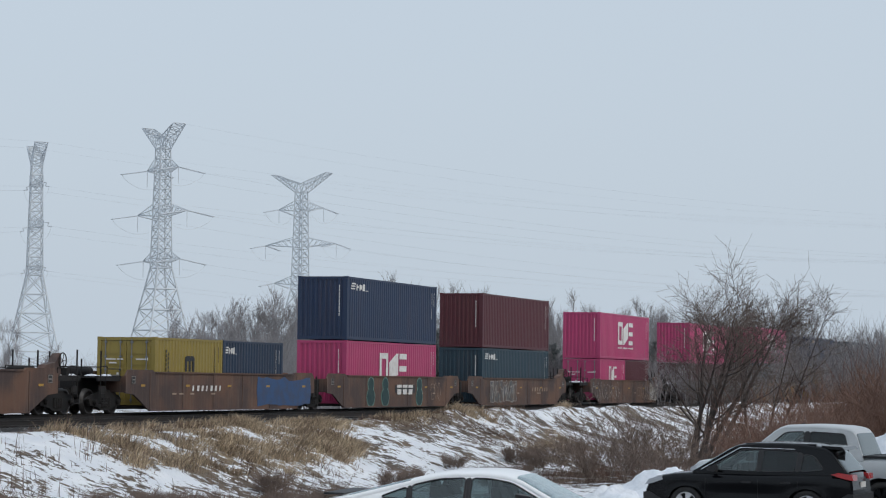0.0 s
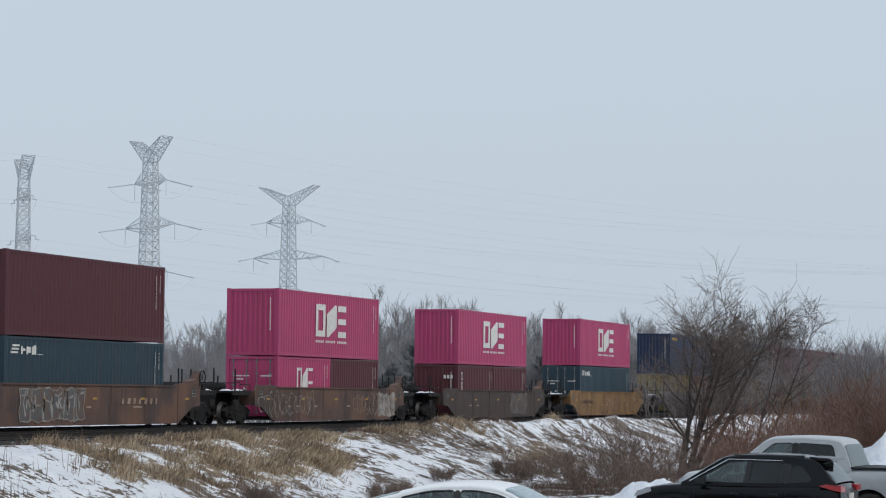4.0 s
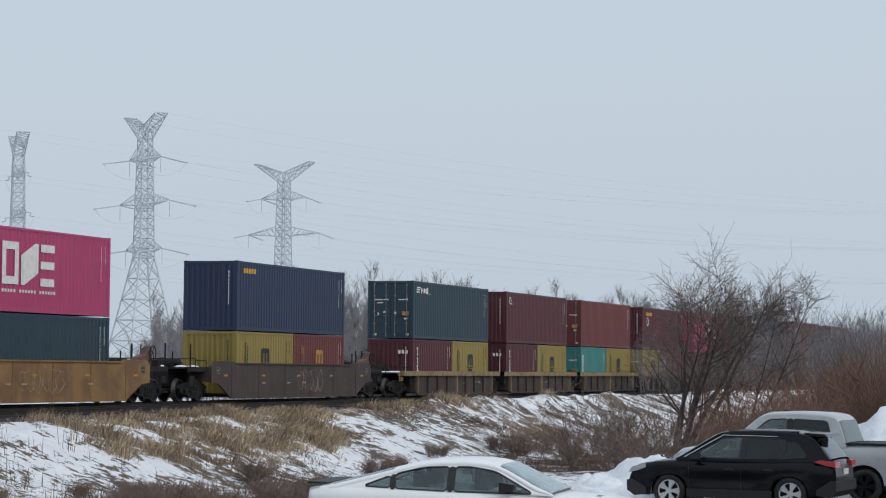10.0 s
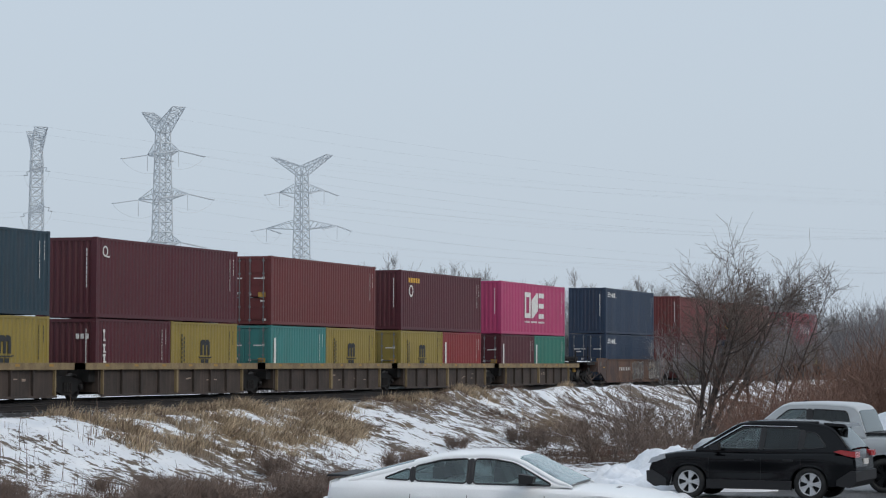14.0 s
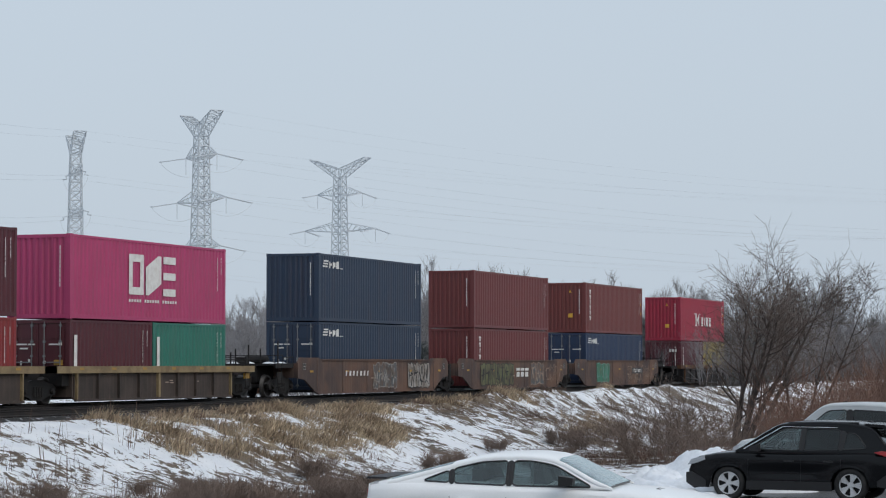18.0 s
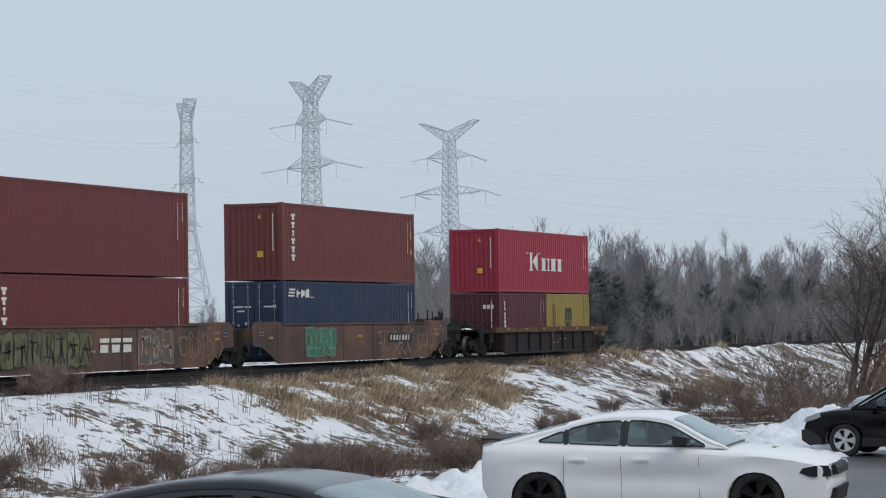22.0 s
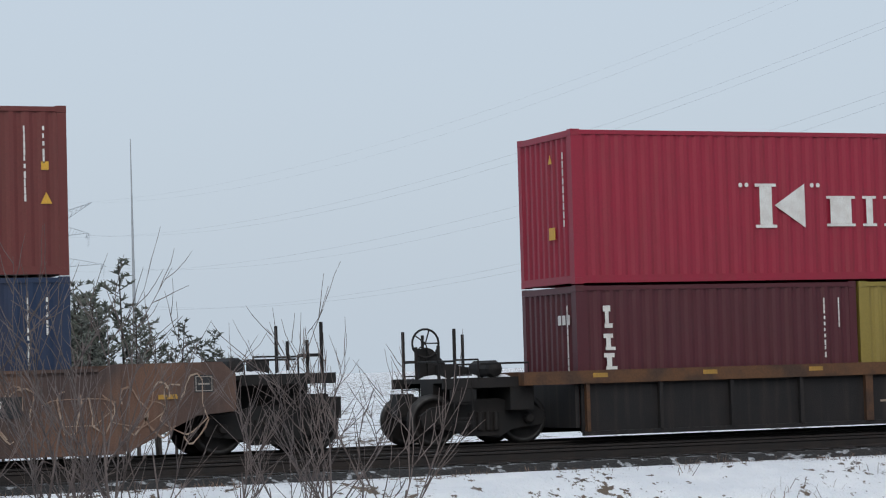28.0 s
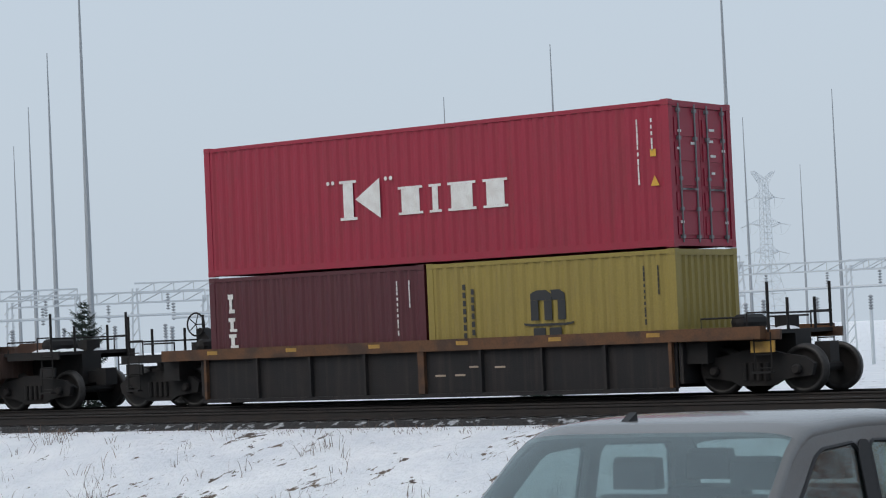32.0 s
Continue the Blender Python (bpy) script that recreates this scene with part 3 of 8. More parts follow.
def logo_serif(L, H):
    """A tall bar with a wedge between quote dots, followed by four lower footed blocks."""
    b = Build()
    z = 0.355 * H
    k = 0.327 * L
    plate(b, k, k + 0.022 * L, z + 0.0205 * H, z + 0.2745 * H)
    plate(b, k - 0.008 * L, k + 0.030 * L, z, z + 0.020 * H)
    plate(b, k - 0.008 * L, k + 0.030 * L, z + 0.275 * H, z + 0.295 * H)
    b.extrude([(k + 0.027 * L, z + 0.15 * H), (k + 0.082 * L, z), (k + 0.082 * L, z + 0.295 * H)], -1.226, -1.22)
    for dx in (-0.034, -0.023, 0.096, 0.107):
        b.turn([(0.0, -0.003), (0.045, -0.003), (0.045, 0.003), (0.0, 0.003)], (k + dx * L, -1.224, z + 0.285 * H), 8)
    for x0, x1 in ((0.449, 0.502), (0.516, 0.542), (0.556, 0.615), (0.630, 0.681)):
        plate(b, x0 * L, x1 * L, z + 0.008 * H, z + 0.026 * H)
        plate(b, x0 * L, x1 * L, z + 0.195 * H, z + 0.213 * H)
        plate(b, (x0 + 0.007) * L, (x1 - 0.007) * L, z + 0.0265 * H, z + 0.1945 * H)
    return b


def logo_arch(L, H):
    """Three rounded uprights under one arch over a wavy double line, in black."""
    b = Build()
    x, z, w, h = 0.43 * L, 0.505 * H, 0.14 * L, 0.235 * H
    t = w * 0.22
    for i in range(3):
        plate(b, x + i * (w - t) / 2, x + i * (w - t) / 2 + t, z, z + h * 0.66)
    for i in range(2):
        x0 = x + i * (w - t) / 2
        r = (w - t) / 2 + t
        b.extrude([(x0 + (t if i else 0.0), z + h * 0.665), (x0 + (t if i else 0.0), z + h * 0.9), (x0 + r * 0.3, z + h), (x0 + r * 0.75, z + h), (x0 + r * 0.985, z + h * 0.86), (x0 + r * 0.985, z + h * 0.665)], -1.226, -1.22)
    b.extrude([(x - 0.22 * w, z - 0.018 * H), (x - 0.2 * w, z - 0.034 * H), (x, z - 0.045 * H), (x + w, z - 0.045 * H), (x + w * 1.2, z - 0.034 * H), (x + w * 1.22, z - 0.018 * H), (x + w, z - 0.026 * H), (x, z - 0.026 * H)], -1.226, -1.22)
    for i in range(2):
        plate(b, x + 0.06 * w + i * 0.46 * w, x + 0.40 * w + i * 0.46 * w, z - 0.15 * H, z - 0.06 * H)
    for col, top in ((0.15, 0.82), (0.185, 0.78)):
        for i in range(8):
            plate(b, col * L, (col + 0.012) * L, (top - 0.065 * i - 0.045) * H, (top - 0.065 * i) * H)
    return b


def logo_small(L, H):
    """Striped flag and three small blocks near the top corner."""
    b = Build()
    for i in range(3):
        plate(b, 0.035 * L + 0.004 * L * i, 0.075 * L + 0.004 * L * i, (0.80 + 0.04 * i) * H, (0.822 + 0.04 * i) * H)
    for i in range(3):
        x = 0.092 * L + i * 0.031 * L
        plate(b, x, x + 0.009 * L, 0.79 * H, 0.885 * H)
        plate(b, x + 0.009 * L, x + 0.024 * L, (0.83 - 0.02 * i) * H, (0.86 + 0.02 * i) * H)
    plate(b, 0.186 * L, 0.215 * L, 0.79 * H, 0.80 * H)
    return b


def logo_stack(L, H):
    """Blocks set one under another beside the leading end."""
    b = Build()
    x0 = 0.06 * L
    for i, w in enumerate((0.026, 0.023, 0.012, 0.026, 0.024, 0.027)):
        z = (0.86 - 0.105 * i) * H
        plate(b, x0 + 0.013 * L - w * L / 2, x0 + 0.013 * L + w * L / 2, z - 0.030 * H, z)
        plate(b, x0 + 0.013 * L - w * L / 4, x0 + 0.013 * L + w * L / 4, z - 0.080 * H, z - 0.0305 * H)
    return b


def logo_three(L, H):
    """Three blocks set one under another on the side, three in a row on the leading end."""
    b = Build()
    x0 = 0.092 * L
    for i, (w, top, low) in enumerate(((0.030, 0.86, 0.69), (0.038, 0.655, 0.53), (0.042, 0.515, 0.39))):
        m = (top - low) / 4
        plate(b, x0 - 0.05 * w * L, x0 + 0.8 * w * L, (top - 1.2 * m) * H, (top - 0.2 * m) * H)
        plate(b, x0 + 0.18 * w * L, x0 + 0.58 * w * L, (low + 0.75 * m) * H, (top - 1.205 * m) * H)
        plate(b, x0 + 0.1 * w * L, x0 + w * L, low * H, (low + 0.745 * m) * H)
        y = -0.93 + 0.19 * i
        b.box(-0.008, 0.0, y, y + 0.13, 0.72 * H, 0.79 * H)
    return b


def logo_disc(L, H):
    b = Build()
    for i in range(5):
        plate(b, (0.085 + 0.027 * i) * L, (0.105 + 0.027 * i) * L, 0.80 * H, 0.88 * H)
    return b


def hoop(cx, cz, r, width, n=20):
    """A flat ring on the side wall."""
    b = Build()
    for y in (-1.226, -1.22):
        for i in range(n):
            t = 2 * math.pi * i / n
            b.v += [(cx + r * math.cos(t), y, cz + r * math.sin(t)), (cx + (r - width) * math.cos(t), y, cz + (r - width) * math.sin(t))]
    for i in range(n):
        k, q = 2 * i, 2 * ((i + 1) % n)
        b.f += [(k, q, q + 1, k + 1), (2 * n + k + 1, 2 * n + q + 1, 2 * n + q, 2 * n + k), (k, 2 * n + k, 2 * n + q, q), (k + 1, q + 1, 2 * n + q + 1, 2 * n + k + 1)]
    return b


def logo_tile(L, H):
    return hoop(0.115 * L, 0.66 * H, 0.30, 0.10)


def logo_loop(L, H):
    return plate(hoop(0.055 * L, 0.83 * H, 0.20, 0.06), 0.06 * L, 0.085 * L, 0.755 * H, 0.775 * H)


def logo_panel(L, H):
    return plate(Build(), 0.05 * L, 0.085 * L, 0.36 * H, 0.80 * H)


def logo_word(L, H):
    b = Build()
    for i in range(5):
        plate(b, (0.05 + 0.022 * i) * L, (0.067 + 0.022 * i) * L, 0.83 * H, 0.90 * H)
    return b


LOGOS = {"ring": (logo_ring, LETTER_WHITE, "white shapes of a carrier mark"), "serif": (logo_serif, LETTER_WHITE, "large white shapes of a carrier mark"), "arch": (logo_arch, LETTER_BLACK, "black arch mark and two columns of small blocks"),
         "small": (logo_small, LETTER_WHITE, "small white striped mark"), "stack": (logo_stack, LETTER_WHITE, "column of white blocks"), "three": (logo_three, LETTER_WHITE, "three white blocks one under another"),
         "disc": (logo_disc, LETTER_YELLOW, "row of yellow blocks"), "panel": (logo_panel, LETTER_WHITE, "white upright panel"), "word": (logo_word, LETTER_YELLOW, "row of yellow blocks"), "arch_tan": (logo_arch, DULL_YELLOW, "tan arch mark"), "tile": (logo_tile, LETTER_WHITE, "white ring mark"), "loop": (logo_loop, LETTER_WHITE, "small white ring mark")}


def end_marks(L, H, front):
    """Columns of small code bars at the trailing end of the side, a bar on the leading end."""
    b = Build()
    rnd = random.Random(int(L * 100 + H * 10))
    for x, top, rows in ((L - 0.75, 0.88, 10), (L - 0.42, 0.88, 5)):
        for i in range(rows):
            h = (0.041 if rnd.random() < 0.8 else 0.026) * H
            plate(b, x, x + 0.026 + 0.010 * rnd.random(), (top - 0.045 * i) * H - h, (top - 0.045 * i) * H)
    if front:
        for i in range(9):
            z = (0.86 - 0.055 * i) * H
            b.box(-0.008, 0.0, -0.85, -0.81, z - 0.13, z)
    return b


def decals(L, H, front):
    b = Build()
    b.extrude([(L - 0.47, 0.42 * H), (L - 0.27, 0.42 * H), (L - 0.37, 0.49 * H)], -1.226, -1.22)
    plate(b, L - 0.45, L - 0.32, 0.62 * H, 0.67 * H)
    if front:
        b.box(-0.008, 0.0, -0.42, -0.16, 0.30 * H, 0.38 * H)
        b.add([(-0.006, -0.35, 0.80 * H), (-0.006, -0.20, 0.80 * H), (-0.006, -0.275, 0.86 * H), (0.0, -0.35, 0.80 * H), (0.0, -0.20, 0.80 * H), (0.0, -0.275, 0.86 * H)], [(0, 1, 2), (3, 5, 4), (0, 3, 4, 1), (1, 4, 5, 2), (2, 5, 3, 0)])
    return b


def container(a, z, length, high, mat, label, doors=1, logo=None, decal=True):
    L, H = length, high
    m = container_meshes(L, H, mat, doors)
    c = thing("shipping_container", label, "shipping container", "containers on the train")
    part("side_wall", m["near"], None, c)
    part("side_wall", m["far"], None, c)
    part("end_wall", m["end"], None, c)
    part("floor", m["floor"], None, c)
    part("corner_frame", m["frame"], None, c)
    part("roof", m["roof"], None, c)
    for s in (1, -1):
        d = part("door", m["door"], None, c)
        for dy in (0.0, 0.62):
            r = part("lock_rod", m["rod"], None, d, "steel lock rod")
            r.location = (0, dy if dy == 0 else 0.0, 0)
            if dy:
                r.matrix_basis = pose(0, 1.10, 0) @ Matrix.Diagonal((1, -1, 1, 1))
        if s < 0:
            d.matrix_basis = Matrix.Translation((0, 0, 0)) @ Matrix.Diagonal((1, -1, 1, 1))
    for x in (0.087, L - 0.087):
        for y in (-1.142, 1.142):
            for zz in (0.057, H - 0.055):
                k = part("corner_casting", m["cast"], None, c)
                k.location = (x, y, zz)
    part("code_lettering", end_marks(L, H, doors > 0), LETTER_BLACK if mat is YELLOW else LETTER_WHITE, c, "small stencilled code bars")["kind"] = "stuff"
    if decal:
        part("warning_decal", decals(L, H, doors > 0), LETTER_YELLOW, c, "yellow warning decals")["kind"] = "stuff"
    if doors > 0:
        b = Build()
        for y, zz, w in ((-0.95, 0.66, 0.10), (-0.90, 0.78, 0.12), (-0.42, 0.70, 0.14), (0.32, 0.80, 0.20), (0.30, 0.72, 0.16), (0.34, 0.62, 0.2), (0.80, 0.66, 0.12), (0.36, 0.50, 0.12), (-0.93, 0.16, 0.12), (0.80, 0.16, 0.12)):
            b.box(L, L + 0.014, y, y + w, zz * H, zz * H + 0.05)
        part("door_stencil", b, LETTER_WHITE, c, "white code bars on the doors")["kind"] = "stuff"
    if doors < 0:
        b = Build()
        for y, zz, w, h in ((-0.92, 0.66, 0.12, 0.10), (-0.78, 0.665, 0.36, 0.05), (0.12, 0.665, 0.26, 0.05), (0.44, 0.665, 0.42, 0.05), (0.40, 0.61, 0.30, 0.05), (-0.30, 0.42, 0.10, 0.10), (-0.90, 0.33, 0.18, 0.08), (0.30, 0.44, 0.08, 0.10), (0.62, 0.40, 0.07, 0.14), (-0.98, 0.055, 0.16, 0.09), (0.74, 0.055, 0.16, 0.09)):
            b.box(-0.014, 0.0, y, y + w, zz * H, zz * H + h)
        part("door_decal", Build().box(-0.013, 0.0, -0.96, -0.62, 0.40 * H, 0.47 * H), DULL_YELLOW, c, "dull yellow label on the door")
        part("door_stencil", b, LETTER_WHITE, c, "white code bars on the doors")["kind"] = "stuff"
    for one in (logo or "").split("+") if logo else ():
        fn, lm, ll = LOGOS[one]
        part("carrier_mark", fn(L, H), lm, c, ll)["kind"] = "stuff"
    ON_RAILS.append((c, a, z))
    return c


# ---- well cars ----
def make_truck_meshes():
    frame_b = Build()
    for s in (-1, 1):
        y0, y1 = sorted((s * 1.02, s * 0.90))
        frame_b.extrude([(-1.24, 0.56), (-1.02, 0.70), (-0.62, 0.76), (-0.30, 0.84), (0.30, 0.84), (0.62, 0.76), (1.02, 0.70), (1.24, 0.56), (1.18, 0.34), (0.78, 0.30), (0.55, 0.26), (0.36, 0.16), (-0.36, 0.16), (-0.55, 0.26), (-0.78, 0.30), (-1.18, 0.34)], y0, y1)
        for x in (-0.24, -0.08, 0.08, 0.24):
            frame_b.tube((x, s * 1.03, 0.27), (x, s * 1.03, 0.60), 0.062, n=8)
    frame_b.box(-0.25, 0.25, -0.95, 0.95, 0.55, 0.78)
    wheel = Build().turn([(0.0, -0.06), (0.11, -0.075), (0.12, -0.03), (0.36, -0.01), (0.375, -0.066), (0.455, -0.066), (0.462, 0.06), (0.487, 0.07), (0.487, 0.09), (0.37, 0.095), (0.35, 0.03), (0.0, 0.03)], (0, 0, 0), 26)
    cap = Build().turn([(0.0, -0.10), (0.07, -0.10), (0.10, -0.06), (0.10, 0.0), (0.0, 0.0)], (0, 0, 0), 10)
    axle = Build().tube((0, -0.8, 0), (0, 0.8, 0), 0.085, n=8)
    wheel_mesh = wheel.mesh("wheel", WHEEL_STEEL, True)
    wheel_mesh.materials.append(TREAD_STEEL)
    for p in wheel_mesh.polygons:
        if math.hypot(p.center.x, p.center.z) > 0.41:
            p.material_index = 1
    return dict(frame=frame_b.mesh("side_frames", IRON), wheel=wheel_mesh, cap=cap.mesh("bearing_cap", IRON), axle=axle.mesh("axle", IRON))


TRUCK = make_truck_meshes()


def truck(parent, x):
    """A two-axle truck under a car, at x from the car's own zero."""
    t = part("truck", TRUCK["frame"], None, parent, "black cast-iron truck frame")
    t.location = (x, 0, 0)
    for dx in (-0.89, 0.89):
        ax = part("axle", TRUCK["axle"], None, t)
        ax.location = (dx, 0, 0.46)
        for s in (-1, 1):
            w = part("wheel", TRUCK["wheel"], None, t, "worn steel wheel")
            w.matrix_basis = pose(dx, s * 0.75, 0.46, 0, 0, 0 if s < 0 else 180)
            WHEELS.append((w, dx, s))
            c = part("bearing_cap", TRUCK["cap"], None, t)
            c.matrix_basis = pose(dx, s * 1.04, 0.46, 0, 0, 0 if s < 0 else 180)
    return t


def end_gear(parent, x, way, high, brake=False, edge=None, far_side=False):
    """Deck, posts, coupler and ladder at a car's end; way points outward along x."""
    deck = Build()
    x0, x1 = sorted((x, x + way * 1.75))
    deck.box(x0, x1, -1.25, 1.25, high - 0.14, high - 0.06)
    deck.box(x0, x1, -0.32, 0.32, 0.62, high - 0.14)
    part("end_deck", deck, IRON, parent, "grimy end platform")
    for y in (-1.27, 1.27):
        part("deck_edge", Build().box(*sorted((x + way * 0.2, x + way * 1.95)), y - 0.03, y + 0.03, high - 0.24, high - 0.05), edge or IRON, parent, "weathered platform edge beam")
    rnd = random.Random(int(x * 10) + 7)
    for i in range(5):
        cx, cy = x + way * (0.3 + 0.28 * i), rnd.uniform(-0.9, 0.9)
        sn = Build().turn([(0.0, 0.07), (0.16, 0.05), (0.27, 0.0), (0.28, -0.02)], (cx, cy, high - 0.055), 9, "z")
        part("snow_patch", sn, SNOW, parent, "clump of old snow")
    for y in (-1.28, -0.5, 0.62, 1.28):
        p = Build().tube((x + way * 1.70, y, high - 0.1), (x + way * 1.70, y, high + (0.85 if abs(y) > 1 else 0.55)), 0.032, n=6)
        part("post", p, IRON, parent)
    for y in (-1.30, 1.30):
        r = Build()
        r.tube((x + way * 1.25, y, high + 0.28), (x + way * 1.72, y, high + 0.28), 0.018, n=5)
        r.tube((x + way * 1.25, y, high - 0.1), (x + way * 1.25, y, high + 0.28), 0.018, n=5)
        part("handrail", r, IRON, parent)
        r = Build()
        for i in range(4):
            r.tube((x + way * 1.38, y, 0.5 + 0.26 * i), (x + way * 1.74, y, 0.5 + 0.26 * i), 0.014, n=5)
        r.tube((x + way * 1.38, y, 0.42), (x + way * 1.38, y, high - 0.1), 0.016, n=5)
        r.tube((x + way * 1.74, y, 0.42), (x + way * 1.74, y, high - 0.1), 0.016, n=5)
        part("ladder", r, IRON, parent)
    part("cross_rail", Build().path([(x + way * 1.70, -1.28, high + 0.26), (x + way * 1.70, 1.28, high + 0.26)], 0.02, 5), IRON, parent)
    for y in (-1.31, 1.31):
        part("side_rail", Build().path([(x + way * 0.25, y, high - 0.06), (x + way * 0.25, y, high + 0.20), (x + way * 1.2, y, high + 0.20)], 0.02, 5), IRON, parent)
    part("air_reservoir", Build().turn([(0.0, -0.55), (0.14, -0.50), (0.17, -0.40), (0.17, 0.40), (0.14, 0.50), (0.0, 0.55)], (x + way * 0.45, 0.25, high + 0.10), 10), IRON, parent, "sooty air reservoir")
    part("valve_box", Build().box(*sorted((x + way * 0.95, x + way * 1.25)), 0.35, 0.80, high - 0.06, high + 0.20), IRON, parent)
    part("step", Build().box(*sorted((x + way * 1.36, x + way * 1.76)), -1.40, -1.24, 0.40, 0.44), IRON, parent)
    part("drop_plate", Build().box(*sorted((x + way * 1.30, x + way * 1.80)), -1.30, -1.24, 0.80, 1.02), DULL_YELLOW if edge not in (None, IRON) else IRON, parent, "grimy end plate")
    c = Build()
    x0, x1 = sorted((x + way * 1.4, x + way * 2.28))
    c.box(x0, x1, -0.14, 0.14, 0.62, 0.90)
    k0, k1 = sorted((x + way * 2.1, x + way * 2.42))
    c.box(k0, k1, -0.22, 0.16, 0.56, 0.96)
    part("coupler", c, IRON, parent, "cast steel coupler")
    h = Build().tube((x + way * 1.6, -0.9, 0.72), (x + way * 2.1, -0.7, 0.45), 0.03, n=6)
    part("air_hose", h, LETTER_BLACK, parent)
    if brake:
        bw = Build()
        cx, cz = x + way * (1.45 if far_side else 0.9), high + (0.62 if far_side else 0.46)
        yw = 0.95 if far_side else -0.95
        for i in range(18):
            t0, t1 = 2 * math.pi * i / 18, 2 * math.pi * (i + 1) / 18
            bw.tube((cx + 0.27 * math.cos(t0), yw - 0.2, cz + 0.27 * math.sin(t0)), (cx + 0.27 * math.cos(t1), yw - 0.2, cz + 0.27 * math.sin(t1)), 0.022, n=5, caps=False)
        for i in range(5):
            t0 = 2 * math.pi * i / 5
            bw.tube((cx, yw - 0.2, cz), (cx + 0.26 * math.cos(t0), yw - 0.2, cz + 0.26 * math.sin(t0)), 0.014, n=5)
        part("brake_wheel", bw, IRON, parent, "round spoked hand-brake wheel")
        k = -way
        if far_side:
            part("brake_stand", Build().box(cx - 0.09, cx + 0.09, yw - 0.1, yw + 0.1, high - 0.06, cz - 0.1), IRON, parent)
            cz -= 0.34
        housing = Build().extrude([(cx + k * 0.05, cz + 0.26), (cx + k * 0.16, cz + 0.22), (cx + k * 0.42, cz - 0.06), (cx + k * 1.05, cz - 0.16), (cx + k * 1.2, cz - 0.28), (cx + k * 1.2, high - 0.06), (cx + k * 0.05, high - 0.06)][::k], yw - 0.16, yw + 0.16)
        part("brake_housing", housing, IRON if far_side else BROWN, parent, "cast hand-brake gear case")
        for u in (0.12, 0.95):
            part("post", Build().tube((cx + k * u, yw + 0.25, high - 0.1), (cx + k * u, yw + 0.25, high + 0.78), 0.03, n=6), IRON, parent)


def spray(b, rnd, x0, x1, z0, z1, y, strokes, thick):
    """Looping spray strokes as thin raised ribbons."""
    w = (x1 - x0) / strokes
    for i in range(strokes):
        cx, cz = x0 + w * (i + 0.5), (z0 + z1) / 2
        rx, rz = w * rnd.uniform(0.35, 0.62), (z1 - z0) * rnd.uniform(0.34, 0.5)
        t0, t1 = rnd.uniform(0, 6), rnd.uniform(4.0, 6.0)
        steps = 14
        q = len(b.v)
        for k in range(steps + 1):
            a = t0 + t1 * k / steps
            for d in (0.0, thick * rnd.uniform(0.6, 1.2)):
                b.v.append((cx + (rx - d) * math.cos(a) * (1 + 0.3 * math.sin(3 * a + i)), y, cz + (rz - d) * math.sin(a) * (1 + 0.25 * math.cos(2 * a + i))))
        b.f += [(q + 2 * k, q + 2 * k + 2, q + 2 * k + 3, q + 2 * k + 1) for k in range(steps)]


def throwup(fill, line, rnd, x0, x1, z0, z1, letters, y):
    """A crowded row of angular sprayed shapes: filled bodies that overlap, hard strokes across them and a ragged outline."""
    w = (x1 - x0) / letters

    def stroke(pts, half):
        n = len(line.v)
        for k, (px, pz) in enumerate(pts):
            qx, qz = pts[min(k + 1, len(pts) - 1)]
            ox, oz = pts[max(k - 1, 0)]
            dx, dz = qx - ox, qz - oz
            d = max(1e-6, math.hypot(dx, dz))
            h = half * rnd.uniform(0.6, 1.25)
            line.v += [(px - dz / d * h, y - 0.004, pz + dx / d * h), (px + dz / d * h, y - 0.004, pz - dx / d * h)]
        line.f += [(n + 2 * k, n + 2 * k + 2, n + 2 * k + 3, n + 2 * k + 1) for k in range(len(pts) - 1)]

    for i in range(letters):
        cx, cz, h = x0 + w * (i + 0.5), (z0 + z1) / 2, (z1 - z0) / 2
        ring = []
        for u, v in ((-1, -1), (-0.3, -0.95), (0.35, -1), (1, -0.9), (0.9, -0.3), (1.05, 0.2), (0.95, 0.9), (0.3, 1), (-0.3, 0.9), (-1, 0.95), (-0.9, 0.2), (-1.05, -0.4)):
            ring.append((cx + w * 0.52 * u * rnd.uniform(0.82, 1.12), cz + h * v * rnd.uniform(0.82, 1.04)))
        fill.extrude(ring, y - 0.0012 * (i % 2), y + 0.006)
        stroke(ring + ring[:1], 0.022)
        for _ in range(3):
            lean = rnd.uniform(-0.3, 0.3)
            sx, top, low = cx + w * rnd.uniform(-0.32, 0.32), cz + h * rnd.uniform(0.1, 0.85), cz - h * rnd.uniform(0.2, 0.85)
            stroke([(sx - lean * w, low), (sx, (top + low) / 2 + 0.05), (sx + lean * w * rnd.uniform(-1, 1), top)], 0.045)
        sz = cz + h * rnd.uniform(-0.6, 0.6)
        stroke([(cx - w * 0.35, sz), (cx, sz + 0.08 * rnd.uniform(-1, 1)), (cx + w * 0.35, sz + 0.1 * rnd.uniform(-1, 1))], 0.035)


